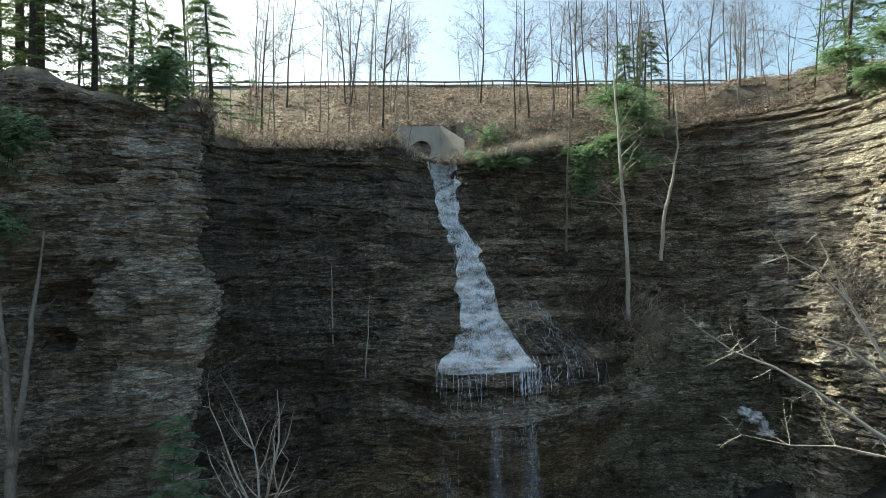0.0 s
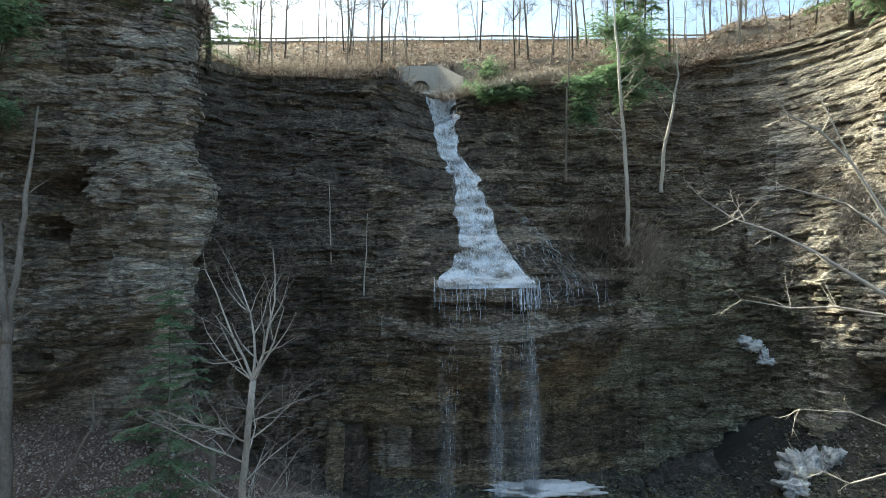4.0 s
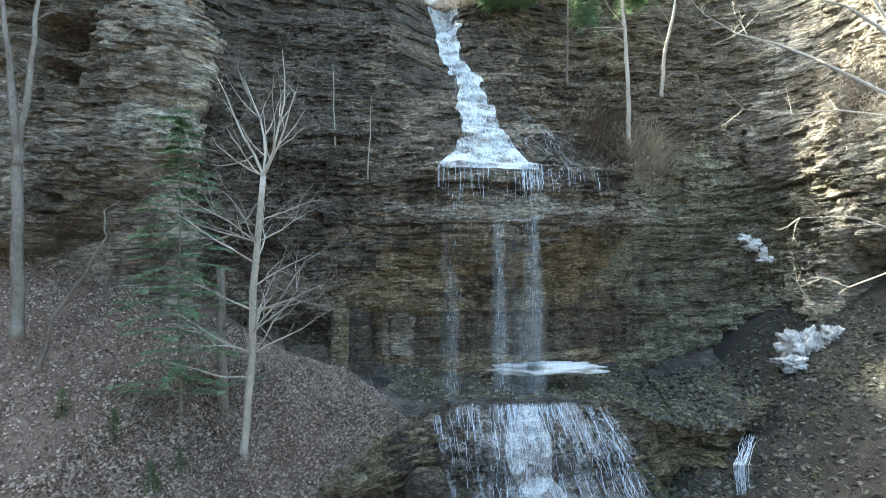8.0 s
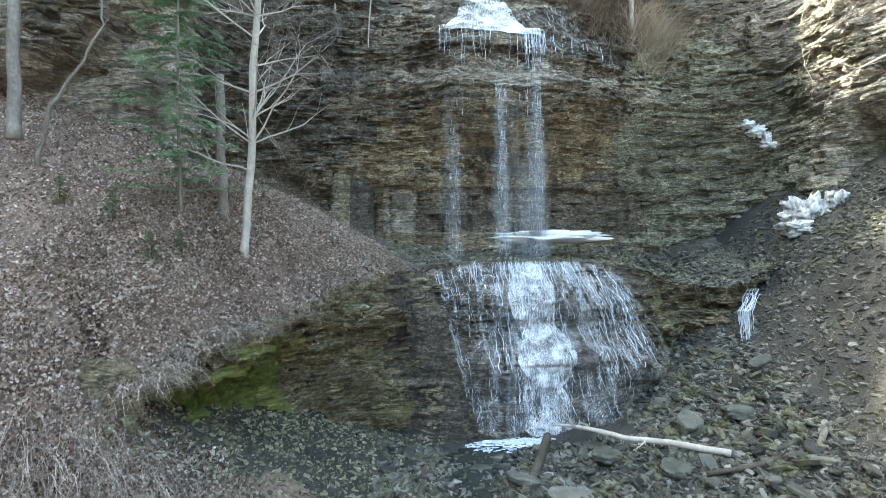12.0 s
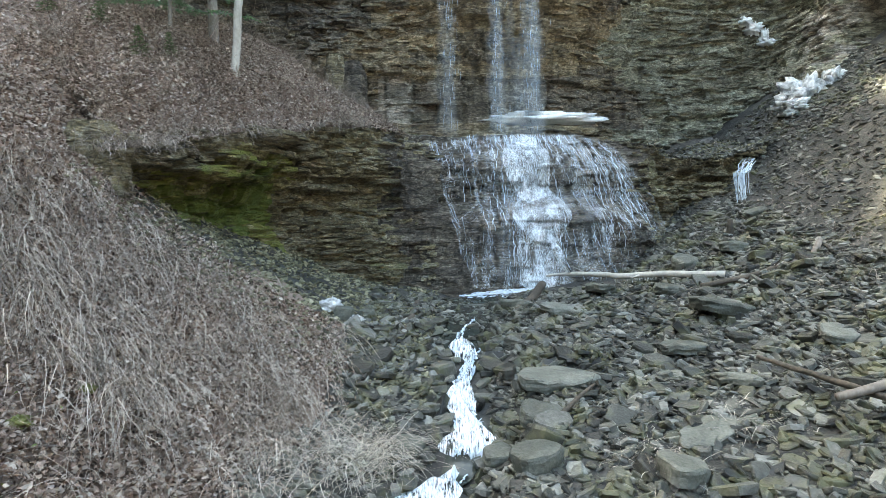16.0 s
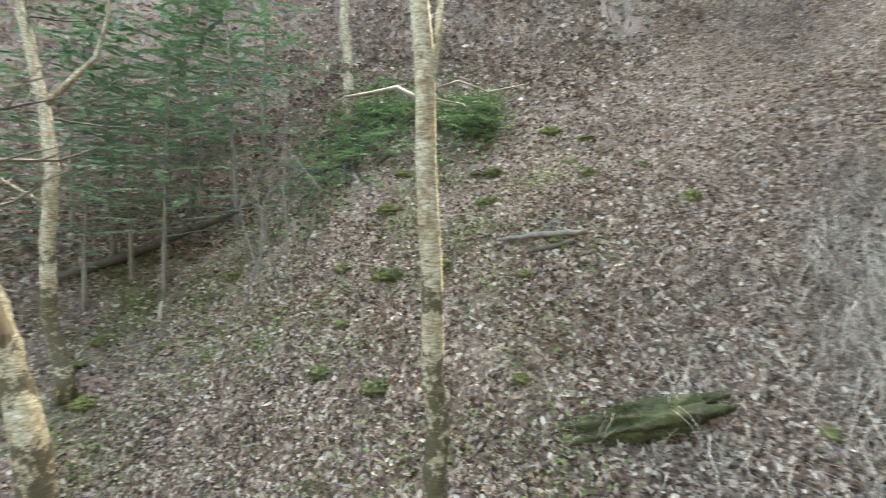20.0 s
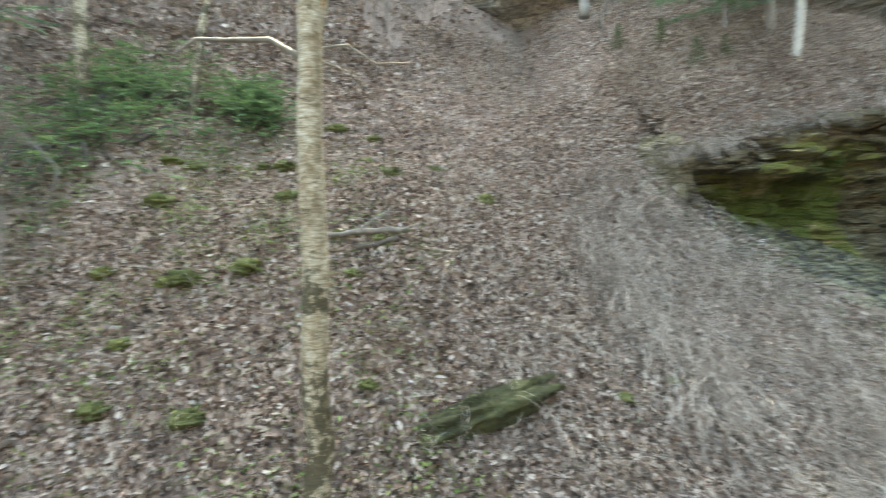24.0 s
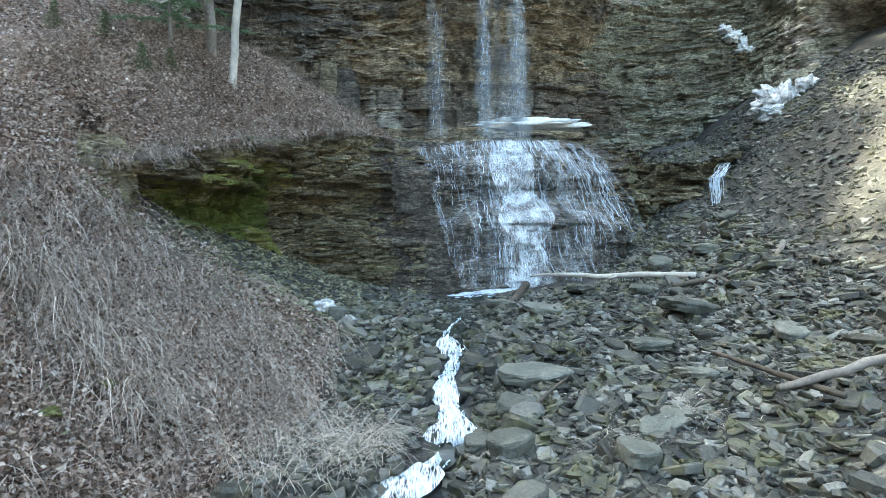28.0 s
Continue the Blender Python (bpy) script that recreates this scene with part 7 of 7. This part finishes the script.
stone_meshes = [s.mesh("stone", M_STONE) for s in shapes]


def bed_spot(rg):
    while True:
        y = rg.uniform(5.5, 19.5)
        x = float(stream_x(y)) + rg.uniform(-3.2, 9.5)
        if abs(x - float(stream_x(y))) < 0.45 and y < 12.6:
            continue
        if x - float(stream_x(y)) > -0.7 * (1 + 0.12 * (y - 6)) - 1.3:
            if y < 17 or x > 6:
                return x, y


rg = random.Random(76)
for _ in range(90):
    y, side = rg.uniform(6.6, 13.5), rg.choice((-1, 1))
    half = float(np.interp(y, [7, 8.3, 9.2, 10, 11, 11.8, 12.3, 13, 16], WIDTHS))
    x = float(stream_x(y)) + 0.12 * math.sin(y * 2.3) + side * (half + rg.uniform(0.08, 0.45))
    s = rg.uniform(0.28, 0.62)
    ob = new("stone", stone_meshes[rg.randrange(8)])
    ob.parent = ground
    ob.matrix_basis = Matrix.LocRotScale((x, y, land_z(x, y) + 0.1 * s), Euler((rg.gauss(0, 0.35), rg.gauss(0, 0.35), rg.uniform(0, 6.28))), (s, s, s * rg.uniform(1.0, 2.0)))
rg = random.Random(77)
for _ in range(205):
    x, y = bed_spot(rg)
    if abs(x - float(stream_x(y))) < 0.75 and y < 12.6:
        x += 1.2
    s = rg.uniform(0.35, 0.9)
    ob = new("stone", stone_meshes[rg.randrange(8)])
    ob.parent = ground
    ob.matrix_basis = Matrix.LocRotScale((x, y, land_z(x, y) + 0.05 * s), Euler((rg.gauss(0, 0.3), rg.gauss(0, 0.3), rg.uniform(0, 6.28))), (s, s, s))


def rubble(name, label, n, spot, lo, hi, zf=land_z, mat=M_STONE):
    V, Fc = [], []
    tm = [(np.array([tuple(p) for p in s.v]), s.f) for s in shapes]
    for _ in range(n):
        x, y = spot(rg)
        s = lo + (hi - lo) * rg.random() ** 2.2
        e = np.array(Euler((rg.gauss(0, 0.42), rg.gauss(0, 0.42), rg.uniform(0, 6.28))).to_matrix())
        p, f = tm[rg.randrange(8)]
        b = len(V)
        V.extend((p * s @ e.T + np.array((x, y, zf(x, y) + 0.03 * s))).tolist())
        Fc.extend(tuple(b + i for i in q_) for q_ in f)
    return tagged(new(name, mesh_of(name, V, Fc, mat)), label, "rubble", kind="stuff")


def fzz(x, y):
    return float(floor_z(np.float64(x), np.float64(y)))


M_CHIP = mottled("olive shale chips", [(0.25, (0.035, 0.033, 0.018)), (0.5, (0.135, 0.124, 0.072)), (0.8, (0.30, 0.28, 0.19))], 1.5, fine=14, strength=0.4, distance=0.02, per=0.5)
rubble("rubble", "broken grey shale flags on the stream bed", 17000, bed_spot, 0.05, 0.46)
rubble("rubble", "small dark shale chips between the flags", 9000, bed_spot, 0.03, 0.17)
rubble("rubble", "dark shale scree on the talus slope", 11000, lambda r: (r.uniform(6.5, 17), r.uniform(8, 24)), 0.05, 0.34)
rubble("rubble", "olive shale chips below the alcove", 9000, lambda r: (r.uniform(-7.0, -0.2), r.uniform(10.0, 17.8)), 0.04, 0.24, fzz, M_CHIP)


def shelf_spot(r):
    return r.uniform(-2.5, 13.5), r.uniform(21.6, 25.5)


sx, sy, sz = shelf[..., 0].ravel(), shelf[..., 1].ravel(), shelf[..., 2].ravel()


def shelf_z(x, y):
    i = int(np.argmin((sx - x) ** 2 + (sy - y) ** 2))
    return float(sz[i])


rubble("rubble", "dark shale scree on the ledge under the cliff", 4500, shelf_spot, 0.06, 0.3, shelf_z, M_CHIP)


def foot_z(x, y):
    d2 = (sx - x) ** 2 + (sy - y) ** 2
    i = int(np.argmin(d2))
    return max(fzz(x, y), float(sz[i]) if d2[i] < 0.3 else -99.0)


rubble("rubble", "dark shale scree at the foot of the wall", 5200, lambda r: (r.uniform(7.5, 18), r.uniform(19, 26)), 0.05, 0.34, foot_z)

# ---- broken beds that stand out from the rock faces, last ----
pr = np.random.default_rng(17)
slab_forms = [stone_geo(random.Random(950 + k), 1, dd, 0.16) for k, dd in enumerate([0.5, 0.7, 0.6, 0.45, 0.8, 0.55])]
slab_points = [np.array([tuple(p) for p in g.v]) for g in slab_forms]


def bed_plate(surface, outward, i, j, long_, deep, thick, tilt):
    """The place of one plate of shale: flat along its bed, its back in the face."""
    ox, oy = outward[j]
    turn = math.atan2(oy, ox) + math.pi / 2
    p = surface[i, j]
    return Matrix.LocRotScale((p[0] + ox * 0.05 * deep, p[1] + oy * 0.05 * deep, p[2]), Euler((tilt[0], tilt[1], turn + tilt[2])), (long_, deep, thick))


def plates(name, label, surface, outward, spots, mat, long_most):
    V, Fc = [], []
    for i, j in spots:
        long_ = 0.18 + (long_most - 0.18) * pr.random() ** 2
        m = np.array(bed_plate(surface, outward, i, j, long_, pr.uniform(0.25, 0.6), pr.uniform(0.25, 0.9), pr.normal(0, 0.06, 3)))
        k = int(pr.integers(0, 6))
        b = len(V)
        V.extend((slab_points[k] @ m[:3, :3].T + m[:3, 3]).tolist())
        Fc.extend(tuple(b + v_ for v_ in f) for f in slab_forms[k].f)
    if V:
        tagged(new(name, mesh_of(name, V, Fc, mat)), label, "rock", kind="stuff")


# the high cliff, by its kinds of stone
cliff_cols = np.where((par > 3.4) & (par < 16.4))[0]
ci, cj = pr.integers(60, rows_n - 4, 5200), pr.choice(cliff_cols, 5200)
in_water = (np.abs(cliff_face[ci, cj, 0] - np.interp(cliff_face[ci, cj, 2], CH_Z, 0.5 * (np.array(CH_L) + np.array(CH_R)))) < 2.4) & (par[cj] > 8.5) & (par[cj] < 12.5)
for which, (mat, tone) in enumerate(((M_ROCK, "brown"), (M_ROCK_PALE, "pale"), (M_ROCK_OCHRE, "ochre"), (M_ROCK_GREEN, "greenish"), (M_ROCK_DARK, "dark"))):
    sel = np.where((kind_of[ci, cj] == which) & ~in_water)[0]
    datas = [g.mesh("rock_layer", mat) for g in slab_forms]
    for q in sel[:60]:
        ob = new("rock_layer", datas[int(pr.integers(0, 6))])
        ob.parent = cliff
        ob.matrix_basis = bed_plate(cliff_face, out_n, ci[q], cj[q], 0.3 + 1.1 * pr.random() ** 1.5, pr.uniform(0.3, 0.6), pr.uniform(0.3, 0.9), pr.normal(0, 0.06, 3))
    sel = sel[60:]
    plates("broken_beds", "thin broken beds of %s shale standing out from the cliff" % tone, cliff_face, out_n, zip(ci[sel], cj[sel]), mat, 1.3)
# the lower ledge: the nearest plates singly, the rest together
ledge_cols = np.where((lpar > 2.2) & (lpar < 5.9))[0]
for mat, wanted in ((M_ROCK_LOW, False), (M_ALCOVE, True)):
    datas = [g.mesh("rock_layer", mat) for g in slab_forms]
    li, lj = pr.integers(14, 89, 620), pr.choice(ledge_cols, 620)
    ok = np.where((green[li, lj] == wanted) & ~slimy[li, lj])[0]
    for q in ok[:130]:
        ob = new("rock_layer", datas[int(pr.integers(0, 6))])
        ob.parent = ledge
        ob.matrix_basis = bed_plate(lower_face, lout, li[q], lj[q], 0.25 + 1.1 * pr.random() ** 1.5, pr.uniform(0.3, 0.7), pr.uniform(0.3, 0.9), pr.normal(0, 0.05, 3))
    plates("broken_beds", "thin broken beds of %s shale in the undercut ledge" % ("mossy" if wanted else "wet brown"), lower_face, lout, zip(li[ok[130:]], lj[ok[130:]]), mat, 1.0)
side_cols = np.where(((lpar > 5.0) & (lpar < 6.6)) | ((lpar > 9.8) & (lpar < 13.0)))[0]
plates("broken_beds", "thin broken beds of wet shale beside the lower falls", lower_face, lout, zip(pr.integers(14, 89, 420), pr.choice(side_cols, 420)), M_ROCK_LOW, 1.0)
